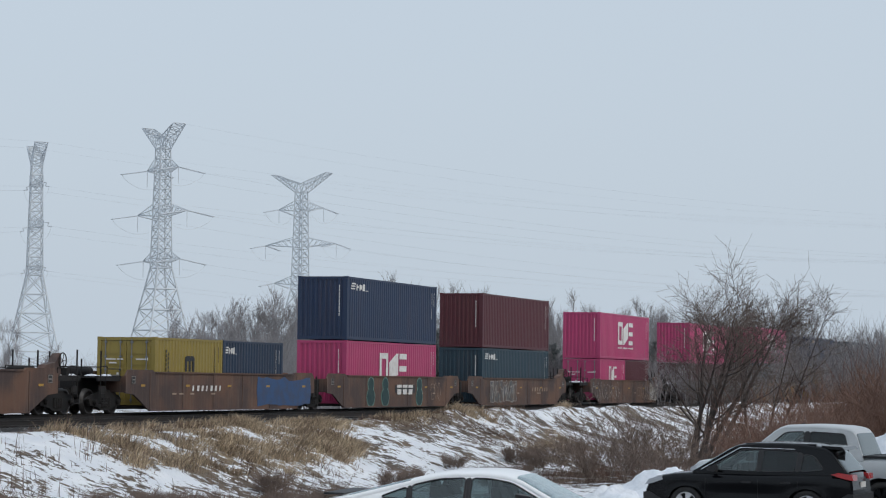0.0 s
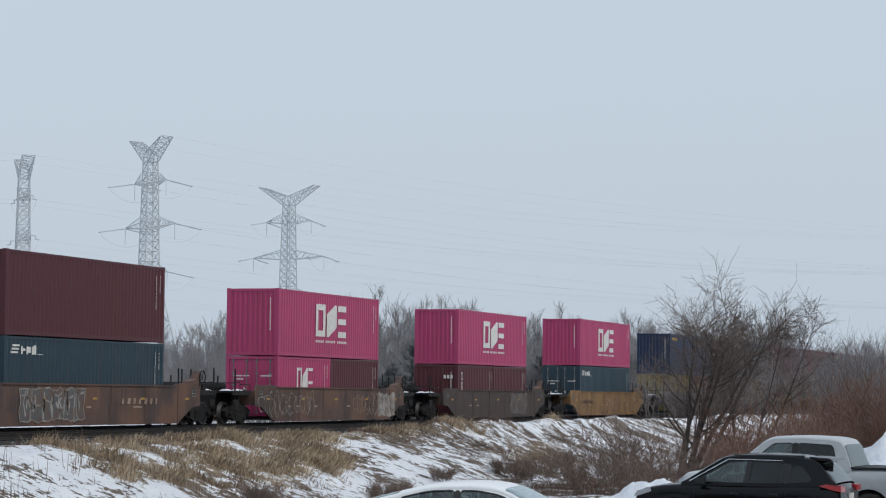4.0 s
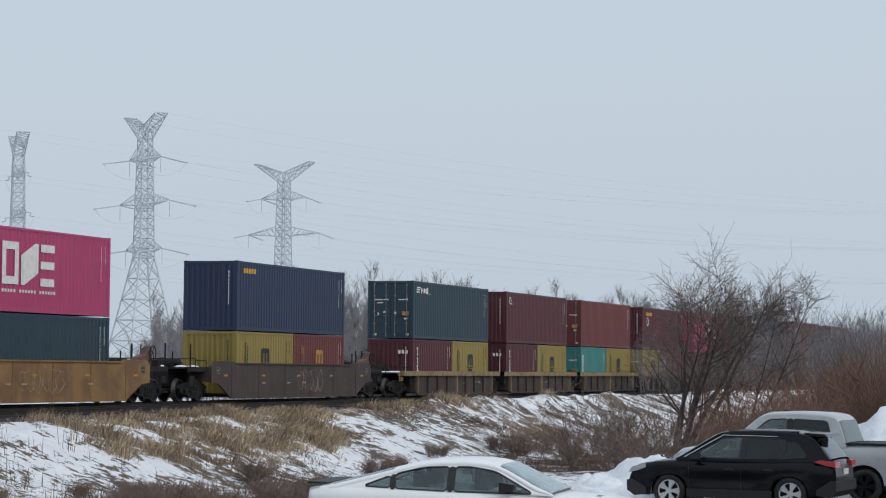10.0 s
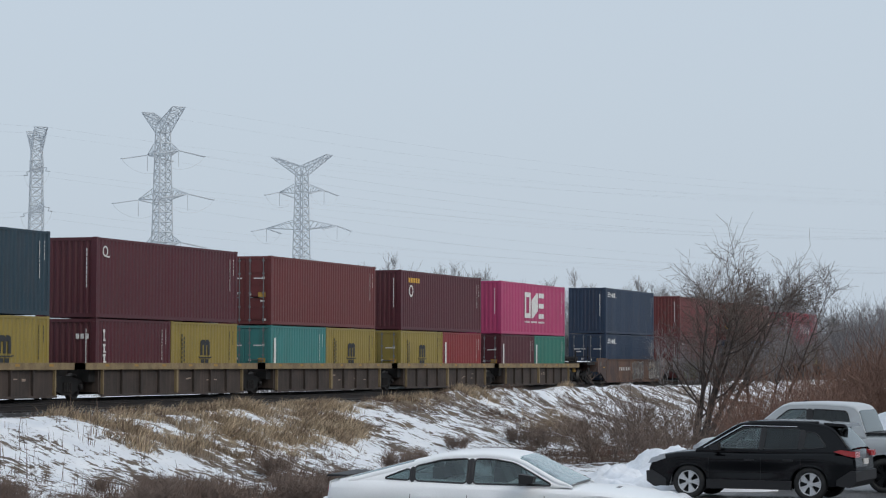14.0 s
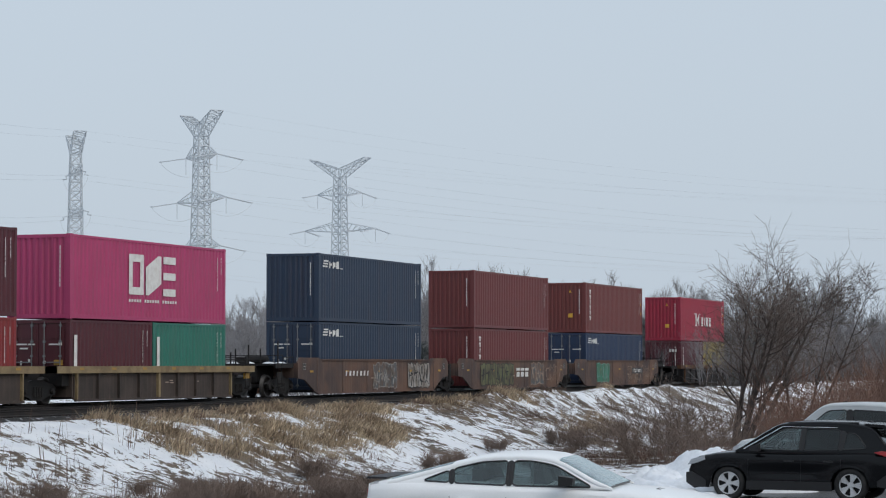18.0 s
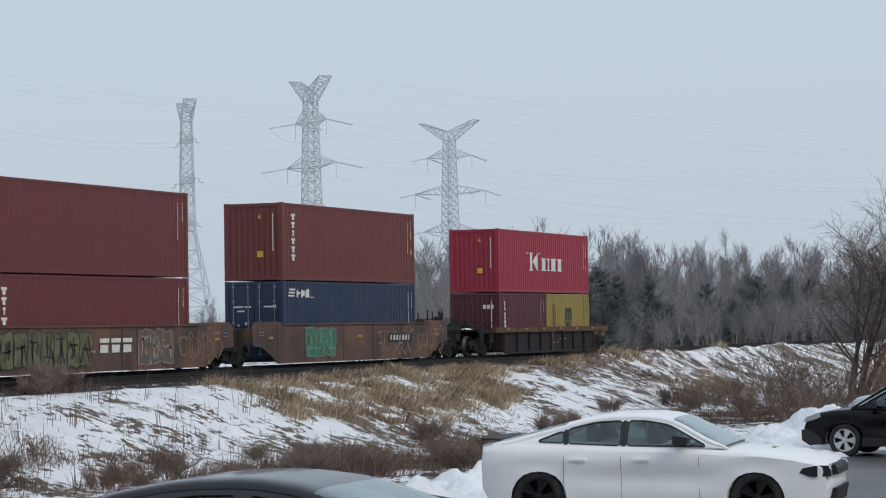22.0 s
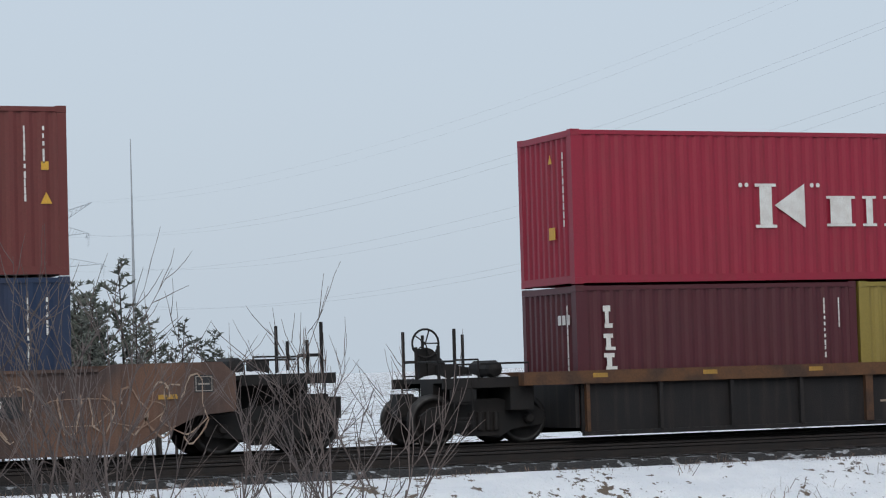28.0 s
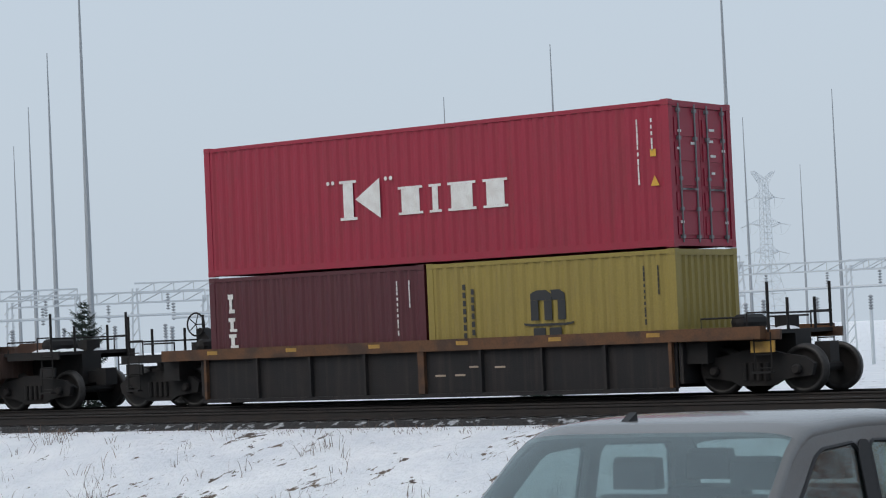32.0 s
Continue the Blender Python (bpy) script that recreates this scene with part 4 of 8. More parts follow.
FLOOR_BEAM = Build().box(0, 0.4, -1.36, 1.36, 0.17, 0.26).mesh("floor_beam", IRON)
REFLECTOR = plate(Build(), 0, 0.34, 1.02, 1.10, -1.4735).mesh("reflector", DULL_YELLOW)
REFLECTOR_HIGH = plate(Build(), 0, 0.30, 1.17, 1.25, -1.546).mesh("reflector", DULL_YELLOW)
STENCIL = plate(Build(), 0, 0.36, 0.72, 0.78, -1.4735).mesh("stencil", GRAFFITI_CREAM)
STENCIL_LOW = plate(Build(), 0, 0.26, 0.50, 0.54, -1.426).mesh("stencil", GRAFFITI_CREAM)


def long_well(a, left, right, mat, label, first=True, last=True, marks=(), seed=1, brake=True):
    """A well-car unit with high plate sides; left and right: the truck centres along the train."""
    c = thing("well_car", label, "railway wagon", "well cars of the train")
    n = random.Random(seed)
    x0, x1 = left - a + 0.75, right - a - 0.75
    top, low = 1.52, 0.16
    for s in (-1, 1):
        b = Build()
        y0, y1 = sorted((s * 1.45, s * 1.37))
        b.extrude([(x0, top - 0.10), (x0 + 0.25, top + 0.12), (x0 + 2.2, top + 0.12), (x0 + 2.4, top), (x1 - 2.4, top), (x1 - 2.2, top + 0.12), (x1 - 0.25, top + 0.12), (x1, top - 0.10), (x1, 0.78), (x1 - 0.7, 0.72), (x1 - 1.9, low), (x0 + 1.9, low), (x0 + 0.7, 0.72), (x0, 0.78)], y0, y1)
        y0, y1 = sorted((s * 1.50, s * 1.36))
        b.box(x0 + 2.45, x1 - 2.45, y0, y1, top, top + 0.06)
        b.box(x0 + 2.0, x1 - 2.0, y0, y1, low - 0.05, low)
        part("side_sill", b, mat, c)
    k = int((x1 - x0 - 4) / 2.4)
    rib = Build().box(-0.04, 0.04, -1.465, -1.45, low, top).mesh("rib", mat)
    for i in range(k + 1):
        part("rib", rib, None, c).location.x = x0 + 2.0 + (x1 - x0 - 4.0) * i / k
    for i in range(6):
        part("floor_beam", FLOOR_BEAM, None, c).location.x = x0 + 2.2 + (x1 - x0 - 4.8) * i / 5
    for xe in (x0, x1 - 1.5):
        part("end_bulkhead", Build().box(xe, xe + 1.5, -1.36, 1.36, 0.80, top - 0.12), mat, c)
    for i in range(5):
        part("reflector", REFLECTOR, None, c, "yellow reflector strip").location = (x0 + 1.2 + (x1 - x0 - 2.6) * i / 4, 0, 0)
    for i in range(4):
        part("stencil", STENCIL, None, c, "pale stencil bar").location = (x0 + 2.6 + (x1 - x0 - 6) * n.random(), 0, 0)
    for x in (x0 + 0.45, x1 - 0.75):
        board = part("data_plate", Build().box(x, x + 0.34, -1.456, -1.452, 1.12, 1.42), LETTER_BLACK, c, "small black data plate")
        rim = Build()
        for q0, q1, r0, r1 in ((0.02, 0.32, 1.385, 1.40), (0.02, 0.32, 1.14, 1.155), (0.02, 0.035, 1.155, 1.385), (0.305, 0.32, 1.155, 1.385), (0.07, 0.27, 1.25, 1.28)):
            plate(rim, x + q0, x + q1, r0, r1, -1.463)
        part("border", rim, GRAFFITI_PALE, board)
    for kind, u0, u1, m, *rest in marks:
        b = Build()
        xa, xb = x0 + (x1 - x0) * u0, x0 + (x1 - x0) * u1
        if kind == "panel":
            edge = [(xa + (xb - xa) * i / 12, low + 0.06 + 0.10 * n.random()) for i in range(13)] + [(xb + 0.12 * n.random(), low + 0.5), (xb + 0.1 * n.random(), top - 0.5)] + [(xb - (xb - xa) * i / 12, top - 0.04 - 0.22 * n.random()) for i in range(13)] + [(xa - 0.1 * n.random(), top - 0.6)]
            b.extrude(edge, -1.472, -1.466)
        elif kind == "bar":
            plate(b, xa, xb, 0.78, 1.14, -1.4800)
        elif kind == "letters":
            g = 7
            for i in range(g):
                xx = xa + (xb - xa) * i / g
                w = (xb - xa) / g * (0.30, 0.48, 0.42)[i % 3]
                b.extrude([(xx, 0.86), (xx + w, 0.86), (xx + w + 0.05, 1.07), (xx + 0.05, 1.07)], -1.4850, -1.479)
        elif kind == "big":
            for i in range(3):
                xx, w = xa + (xb - xa) * i / 3, (xb - xa) / 3
                b.extrude([(xx + 0.06, 1.02), (xx + w * 0.9, 1.02), (xx + w * 0.9 + 0.03, 1.16), (xx + 0.09, 1.16)], -1.4850, -1.479)
                b.extrude([(xx + w * 0.12, 0.70), (xx + w * 0.80, 0.70), (xx + w * 0.84, 0.95), (xx + w * 0.16, 0.95)], -1.4850, -1.479)
        elif kind == "blob":
            halo = Build()
            for cz, rz, k in ((1.17, 0.30, 0.36), (0.58, 0.42, 0.50)):
                rx, cx = (xb - xa) * k, (xa + xb) / 2
                for target, more, y in ((b, 0.0, -1.4765 + 0.0015 * (cz > 1)), (halo, 0.055, -1.4725 + 0.0015 * (cz > 1))):
                    target.extrude([(cx + (rx + more) * math.cos(i * 0.3927), cz + (rz + more) * math.sin(i * 0.3927)) for i in range(16)], y, -1.466)
            part("painted_halo", halo, GRAFFITI_AQUA, c, "pale blue-green sprayed outline")
        elif kind == "throw":
            line = Build()
            throwup(b, line, n, xa, xb, low + 0.08, top - 0.06, max(2, round((xb - xa) / 0.75)), -1.4725)
            part("graffiti_outline", line, rest[0], c, "sprayed outline strokes")["kind"] = "stuff"
        else:
            spray(b, n, xa, xb, low + 0.15, top - 0.15, -1.4755, max(3, int((xb - xa) * 1.9)), 0.034)
            spray(b, n, xa, xb, low + 0.25, top - 0.25, -1.477, max(3, int((xb - xa) * 1.4)), 0.024)
        tag = part({"panel": "painted_panel", "bar": "number_board", "blob": "painted_shape", "letters": "painted_number", "big": "painted_number"}.get(kind, "graffiti"), b, m, c, {"panel": "spray-painted patch", "bar": "black number board", "blob": "dark teal sprayed shape", "letters": "pale number bars", "big": "large pale slab marks"}.get(kind, "looping graffiti strokes"))
        if kind in ("letters", "spray", "big", "throw"):
            tag["kind"] = "stuff"
    if first:
        truck(c, left - a)
        end_gear(c, x0 + 0.05, -1, 1.45)
    truck(c, right - a)
    if last:
        end_gear(c, x1 - 0.05, 1, 1.45, brake)
    else:
        j = Build().box(x1 - 0.2, x1 + 1.7, -0.45, 0.45, 0.72, 1.15)
        j.box(x1 - 0.35, x1 + 1.2, -1.18, 1.18, 0.62, 1.36)
        for y in (-1.2, 1.2):
            j.tube((x1 + 0.4, y, 0.5), (x1 + 0.4, y, 1.5), 0.03, n=5)
            j.tube((x1 + 0.85, y, 0.5), (x1 + 0.85, y, 1.5), 0.03, n=5)
            for i in range(4):
                j.tube((x1 + 0.4, y, 0.6 + 0.25 * i), (x1 + 0.85, y, 0.6 + 0.25 * i), 0.018, n=5)
        part("articulation", j, IRON, c, "black articulated joint with ladder")
    ON_RAILS.append((c, a, 0.0))
    return c


def short_well(a, left, right, box0, box1, label, first=True, last=True, seed=1, side=None, chord=None, brake=True, late=0.0):
    """A ribbed well-car unit for forty-foot boxes with a weathered top chord."""
    c = thing("well_car", label, "railway wagon", "well cars of the train")
    side, chord = side or WELL_DARK, chord or CHORD
    x0, x1 = box0 - a - 0.05, box1 - a + 0.05
    e0, e1 = (left - a + 0.2, right - a - 0.2)
    for s in (-1, 1):
        b = Build()
        y0, y1 = sorted((s * 1.42, s * 1.36))
        b.box(x0, x1, y0, y1, 0.16, 1.06)
        part("well_side", b, side, c)
        ch = Build()
        y0, y1 = sorted((s * 1.54, s * 1.30))
        ch.box(e0 - 0.6 + late, e1 + 0.6, y0, y1, 1.10, 1.30)
        ch.box(e0 - 0.6 + late, e1 + 0.6, y0, y1, 1.06, 1.10)
        part("top_chord", ch, chord, c, "weathered orange-brown top chord")
        y0, y1 = sorted((s * 1.52, s * 1.42))
        for i in range(9):
            x = x0 + 0.05 + (x1 - x0 - 0.2) * i / 8
            w = 0.16 if i == 4 else 0.07
            part("rib", Build().box(x - w / 2 + 0.05, x + w / 2 + 0.05, y0, y1, 0.16, 1.06), chord if i in (0, 4, 8) else side, c)
        b = Build()
        b.box(x0, x1, y0, y1, 0.10, 0.18)
        part("bottom_chord", b, side, c)
    n = random.Random(seed)
    for i in range(6):
        part("floor_beam", FLOOR_BEAM, None, c).location = (x0 + 0.2 + (x1 - x0 - 0.8) * i / 5, 0, 0.05)
        part("reflector", REFLECTOR_HIGH, None, c, "yellow reflector strip").location = (x0 + 0.2 + (x1 - x0 - 0.8) * i / 5, 0, 0)
    for i in range(4):
        part("stencil", STENCIL_LOW, None, c, "pale stencil bar").location = (x0 + 6.4 + n.random() * 4, 0, 0.25 * n.random())
    if first:
        truck(c, left - a)
        end_gear(c, x0 - 0.25 - 0.5 * late, -1, 1.28, brake, IRON if late else chord, True)
    truck(c, right - a)
    if last:
        end_gear(c, x1 + 0.25, 1, 1.28, False, chord)
    else:
        j = Build().box(x1 + 0.1, x1 + 3.2, -0.45, 0.45, 0.72, 1.12)
        part("articulation", j, IRON, c, "black articulated joint")
    for xe in (x0 - 0.12, x1 + 0.04):
        part("end_wall", Build().box(xe, xe + 0.08, -1.41, 1.41, 0.25, 1.05), side, c)
    for xe in (x0 - 1.5, x1):
        part("end_bulkhead", Build().box(xe + 0.13 if xe > 0 else xe + 0.9, xe + 0.6 if xe > 0 else xe + 1.37, -1.29, 1.29, 0.62, 1.2), IRON, c)
    ON_RAILS.append((c, a, 0.0))
    return c


HC, STD, L40, L20 = 2.896, 2.591, 12.19, 6.06
BASE = 0.295


def stack(a, top, bottom):
    """One stack: bottom is one long box or two short ones, top a high forty-foot box; each is (paint, label, doors, mark)."""
    if len(bottom) == 1:
        p, lb, d, lg = bottom[0]
        container(a, BASE - 0.03, L40, HC, p, lb, d, lg, decal=p in (RUSSET, CRIMSON))
        h = BASE - 0.03 + HC
    else:
        for i, (p, lb, d, lg) in enumerate(bottom):
            container(a + i * (L20 + 0.07), BASE, L20, STD, p, lb, d, lg, decal=False)
        h = BASE + STD
    if top:
        p, lb, d, lg = top
        container(a, h + 0.03, L40, HC, p, lb, d, lg, decal=p in (RUSSET, CRIMSON))


PINK_TOP = (PINK, "faded magenta high-cube container with white carrier shapes", 1, "ring")
TEX20 = (MAROON, "short maroon container with three white blocks", 1, "three")
MAR20 = (MAROON, "short plain maroon container sunk in the well", 1, None)
YEL20 = (YELLOW, "short ochre-yellow container with a black arch mark", -1, "arch")

container(56.75, BASE, L40, STD, RED, "plain red container sunk in a well car", 1)
long_well(53.2, 53.2, 73.4, BROWN, "rusty brown well car with a red container", True, True, (), 3)
stack(80.58, None, [(YELLOW, "short dull-yellow container with doors forward", -1, "arch"), (SLATE, "short dark slate container with a white emblem", 1, "small")])
long_well(77.0, 77.0, 96.5, BROWN, "rusty orange-brown well car with a blue sprayed patch", True, False, (("panel", 0.66, 0.97, GRAFFITI_BLUE), ("letters", 0.31, 0.47, LETTER_WHITE)), 4)
stack(100.1, (NAVY, "navy-blue high-cube container with a small white mark", 1, "small"), [(PINK, "magenta container with white shapes sunk in the well", 1, "ring")])
long_well(96.5, 96.5, 116.0, BROWN, "rusty brown well car with graffiti and pale lettering", False, False, (("bar", 0.475, 0.63, LETTER_BLACK), ("big", 0.485, 0.615, LETTER_WHITE), ("blob", 0.27, 0.325, GRAFFITI_TEAL), ("blob", 0.375, 0.43, GRAFFITI_TEAL), ("blob", 0.64, 0.69, GRAFFITI_TEAL), ("spray", 0.76, 0.84, GRAFFITI_CREAM)), 5)
stack(119.7, (MAROON, "dull maroon-red high-cube container", 1, None), [(TEAL_DARK, "dark teal container with a small white mark", 1, "small")])
long_well(116.0, 116.0, 135.5, BROWN, "rusty brown well car with pale scribbled graffiti", False, True, (("throw", 0.20, 0.46, GRAFFITI_GREY, GRAFFITI_PALE), ("letters", 0.62, 0.8, GRAFFITI_CREAM)), 6)
stack(143.1, PINK_TOP, [(PINK, "short magenta container with doors forward", -1, "ring"), MAR20])
long_well(139.4, 139.4, 159.0, BROWN, "brown well car covered in pale graffiti", True, True, (("spray", 0.02, 0.36, GRAFFITI_PALE), ("spray", 0.62, 0.80, GRAFFITI_CREAM), ("panel", 0.80, 0.93, GRAFFITI_PALE), ("spray", 0.80, 0.93, GRAFFITI_DARK)), 7)
stack(167.2, PINK_TOP, [TEX20, MAR20])
long_well(163.5, 163.5, 183.1, UMBER, "dark umber well car with faint marks", True, True, (("throw", 0.62, 0.80, GRAFFITI_DUST, GRAFFITI_GREY),), 8)
stack(190.8, PINK_TOP, [(TEAL_DARK, "dark teal container with forward doors and a white mark", -1, "small")])
long_well(187.1, 187.1, 206.7, TAN, "faded yellow-tan well car with pale scribbles", True, True, (("spray", 0.44, 0.62, GRAFFITI_CREAM), ("letters", 0.14, 0.3, BROWN)), 9)
stack(214.5, (NAVY, "navy-blue high-cube container with a yellow mark", 1, "word"), [(YELLOW, "short rust-streaked ochre container with a black arch mark", 1, "arch"), (OXIDE, "short red container with a tan arch shape", 1, "arch_tan")])
long_well(210.8, 210.8, 230.4, UMBER, "dark umber well car with a chalky scrawl", True, True, (("spray", 0.5, 0.66, GRAFFITI_CREAM),), 10)

FIVE = [(236.2, (TEAL_DARK, "dark teal high-cube container with forward doors", -1, "small"), [TEX20, YEL20]),
        (251.8, (MAROON, "maroon high-cube container with a small white ring mark", 1, "loop"), [(MAROON, "short maroon container with white blocks", 1, "three"), YEL20]),
        (267.45, (OXIDE, "oxide-red high-cube container with forward doors", -1, None), [(TURQUOISE, "short turquoise container with a white panel", -1, "panel"), YEL20]),
        (283.1, (MAROON, "maroon high-cube container with yellow and white marks", 1, "disc+tile"), [(YELLOW, "short ochre-yellow container with doors forward", -1, "arch"), (RED, "short bright red container with a white panel", 1, "panel")]),
        (298.8, PINK_TOP, [(MAROON, "short maroon container with forward doors", -1, "panel"), (GREEN, "short sea-green container with a white panel", 1, "panel")])]
for i, (a0, top, bottom) in enumerate(FIVE):
    stack(a0, top, bottom)
    ends = (234.5, 250.05, 265.75, 281.4, 297.0, 312.6)
    short_well(a0, ends[i], ends[i + 1], a0, a0 + 12.19, "ribbed rust-brown well-car unit with a faded yellow chord", i == 0, i == 4, 20 + i, WELL_RUST, CHORD_TAN)

stack(320.13, (SLATE, "slate-blue high-cube container with a small white mark", 1, "small"), [(SLATE, "slate-blue container with forward doors in the well", -1, "small")])
long_well(316.7, 316.7, 336.1, BROWN, "rusty brown well car with blue and white graffiti", True, False, (("throw", 0.46, 0.62, GRAFFITI_GREY, GRAFFITI_PALE), ("throw", 0.70, 0.855, GRAFFITI_PALE, GRAFFITI_DARK), ("letters", 0.28, 0.44, LETTER_WHITE)), 11)
stack(339.8, (OXIDE, "oxide-red high-cube container with a white code column", 1, None), [(OXIDE, "oxide-red container with white blocks sunk in the well", 1, "stack")])
long_well(336.1, 336.1, 355.5, BROWN, "rusty brown well car with olive and cream graffiti", False, False, (("throw", 0.18, 0.47, GRAFFITI_OLIVE, GRAFFITI_DARK), ("big", 0.49, 0.61, LETTER_WHITE), ("throw", 0.63, 0.76, GRAFFITI_GREY, GRAFFITI_CREAM), ("spray", 0.78, 0.95, GRAFFITI_CREAM)), 12)
stack(359.12, (RUSSET, "russet high-cube container with a column of white blocks", 1, "stack"), [(NAVY, "navy-blue container with forward doors and a white mark", -1, "small")])
long_well(355.5, 355.5, 374.9, BROWN, "rusty brown well car with green graffiti and black number board", False, True, (("throw", 0.235, 0.38, GRAFFITI_GREEN, GRAFFITI_AQUA), ("bar", 0.655, 0.79, LETTER_BLACK), ("letters", 0.665, 0.78, LETTER_WHITE), ("spray", 0.60, 0.80, GRAFFITI_CREAM), ("spray", 0.82, 0.97, GRAFFITI_CREAM)), 13, brake=False)
stack(380.85, (CRIMSON, "crimson high-cube container with large white carrier shapes", 1, "serif"), [TEX20, YEL20])
short_well(379.0, 379.0, 394.6, 380.85, 393.05, "ribbed dark well car with orange-brown chord, last of the train", True, True, 31, brake=True, late=1.0)


# ---- pylons, wires and the substation behind the track ----
def polar(az, far, z=None):
    x, y = far * math.sin(radians(az)), far * math.cos(radians(az))
    return (x, y, ground_z(x, y) if z is None else z)


def lattice(b, lower, upper, panels, r):
    """Four legs between two squares (half width, z) with crossed braces on each face."""
    (w0, z0), (w1, z1) = lower, upper
    signs = ((-1, -1), (1, -1), (1, 1), (-1, 1))

    def at(k, t):
        w = w0 + (w1 - w0) * t
        return (signs[k][0] * w, signs[k][1] * w, z0 + (z1 - z0) * t)

    for k in range(4):
        b.tube(at(k, 0), at(k, 1), r * 1.5, n=4)
        for i in range(panels):
            t0, t1 = i / panels, (i + 1) / panels
            b.tube(at(k, t0), at((k + 1) % 4, t1), r, n=3, caps=False)
            b.tube(at((k + 1) % 4, t0), at(k, t1), r, n=3, caps=False)
            b.tube(at(k, t1), at((k + 1) % 4, t1), r, n=3, caps=False)


def crossarm(half, z, w, tip, r):
    b = Build()
    for s in (-1, 1):
        end = (s * half, 0, z + tip)
        for y in (-w, w):
            b.tube((s * w, y, z), end, r * 1.25, n=3, caps=False)
            b.tube((s * w, y, z + 2.1), end, r, n=3, caps=False)
            for i in range(5):
                t0, t1 = i / 6, (i + 1) / 6
                lo = Vector((s * w, y, z)).lerp(Vector(end), t0)
                hi = Vector((s * w, y, z + 2.1)).lerp(Vector(end), t1)
                b.tube(lo, hi, r * 0.7, n=3, caps=False)
                far_lo = Vector((s * w, -y, z)).lerp(Vector(end), t1)
                b.tube(lo, far_lo, r * 0.7, n=3, caps=False)
    return b


STRING = 5.2


def insulator(x, z, way, reach):
    """A double strain string running out along the line to its yoke."""
    b = Build()
    for dx in (-0.22, 0.22):
        b.path([(x + dx * 0.4, 0.2 * way, z), (x + dx, 1.0 * way, z - 0.12), (x + dx, (reach - 0.7) * way, z - 0.72), (x + dx * 1.3, reach * way, z - 0.82)], 0.095, 5)
    return b.tube((x - 0.42, reach * way, z - 0.82), (x + 0.42, reach * way, z - 0.82), 0.09, n=4)


def jumper(x, z, reach):
    """The slack loop that carries the line past the arm, held by a hanging string."""
    b = Build()
    b.path([(x, reach * (i / 8 - 1), z - 0.85 - 2.5 * math.sin(math.pi * i / 16) ** 0.7) for i in range(17)], 0.032)
    return b.tube((x, 0, z - 0.1), (x, 0, z - 2.9), 0.06, n=4)


def pylon(label, az, far, turn, arms=((40.0, 6.2), (32.0, 9.8), (23.5, 7.2)), top=48.3, mat=None, r=0.085, base=9.0, fork=7.2, reach=STRING):
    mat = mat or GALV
    x, y, z = polar(az, far)
    p = thing("transmission_tower", label, "transmission tower", "transmission towers", at=pose(x, y, z, 0, 0, turn))
    low = Build()
    lattice(low, (base / 2 + 1.2, 0.0), (1.45, arms[-1][0] - 1.0), 6, r)
    part("base_lattice", low, mat, p)
    mid = Build()
    neck = top - 4.2
    lattice(mid, (1.45, arms[-1][0] - 1.0), (1.0, neck), 12, r * 0.8)
    part("mast", mid, mat, p)
    for za, half in arms:
        a = part("crossarm", crossarm(half, za, 1.2, 0.5, r * 0.85), mat, p)
        for s in (-1, 1):
            part("jumper_loop", jumper(s * half, za + 0.4, reach), mat, a)
            for way in (-1, 1):
                part("insulator", insulator(s * half, za + 0.4, way, reach), mat, a)
    head = Build()
    for s in (-1, 1):
        for yy in (-1.0, 1.0):
            tip = Vector((s * fork, yy * 1.25, top))
            low_out, low_in = Vector((s * 1.0, yy, neck)), Vector((s * 0.1, yy, neck + 1.9))
            head.tube(low_out, tip, r, n=3)
            head.tube(low_in, tip, r, n=3)
            head.tube(low_out, low_in, r, n=3)
            head.tube(tip, Vector((tip.x, -tip.y, tip.z)), r * 0.7, n=3)
            for i in range(6):
                u, v = i / 6, (i + 1) / 6
                head.tube(low_out.lerp(tip, u), low_in.lerp(tip, v), r * 0.7, n=3, caps=False)
                head.tube(low_in.lerp(tip, u), low_out.lerp(tip, v), r * 0.7, n=3, caps=False)
                over = Vector((s * fork, -yy * 1.25, top))
                head.tube(low_out.lerp(tip, u), Vector((s * 1.0, -yy, neck)).lerp(over, v), r * 0.6, n=3, caps=False)
                head.tube(low_in.lerp(tip, u), Vector((s * 0.1, -yy, neck + 1.9)).lerp(over, v), r * 0.6, n=3, caps=False)
    part("v_head", head, mat, p)
    return p


ARMS, ARMS0 = ((40.0, 6.2), (32.0, 9.8), (23.5, 7.2)), ((44.8, 6.4), (36.6, 9.2), (28.2, 6.4))
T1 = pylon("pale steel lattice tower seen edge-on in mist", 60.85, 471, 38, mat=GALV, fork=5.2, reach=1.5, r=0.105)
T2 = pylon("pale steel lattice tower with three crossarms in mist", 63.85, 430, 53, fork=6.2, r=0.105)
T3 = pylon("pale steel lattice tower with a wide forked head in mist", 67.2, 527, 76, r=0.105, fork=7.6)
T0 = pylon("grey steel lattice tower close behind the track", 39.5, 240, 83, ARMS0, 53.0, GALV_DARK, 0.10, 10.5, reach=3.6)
T4 = pylon("pale steel lattice tower far beyond the substation", 11.1, 590, -10, r=0.06)
T5 = pylon("pale steel lattice tower far beyond the substation", 13.2, 610, -10, r=0.06)
T6 = pylon("pale steel lattice tower far behind the substation yard", -28.6, 720, 60, ((40.0, 3.6), (32.0, 5.4), (23.5, 4.4)), r=0.06, fork=3.6)
T7 = pylon("pale steel lattice tower beyond the bare wood", 92.0, 640, 114, r=0.06)
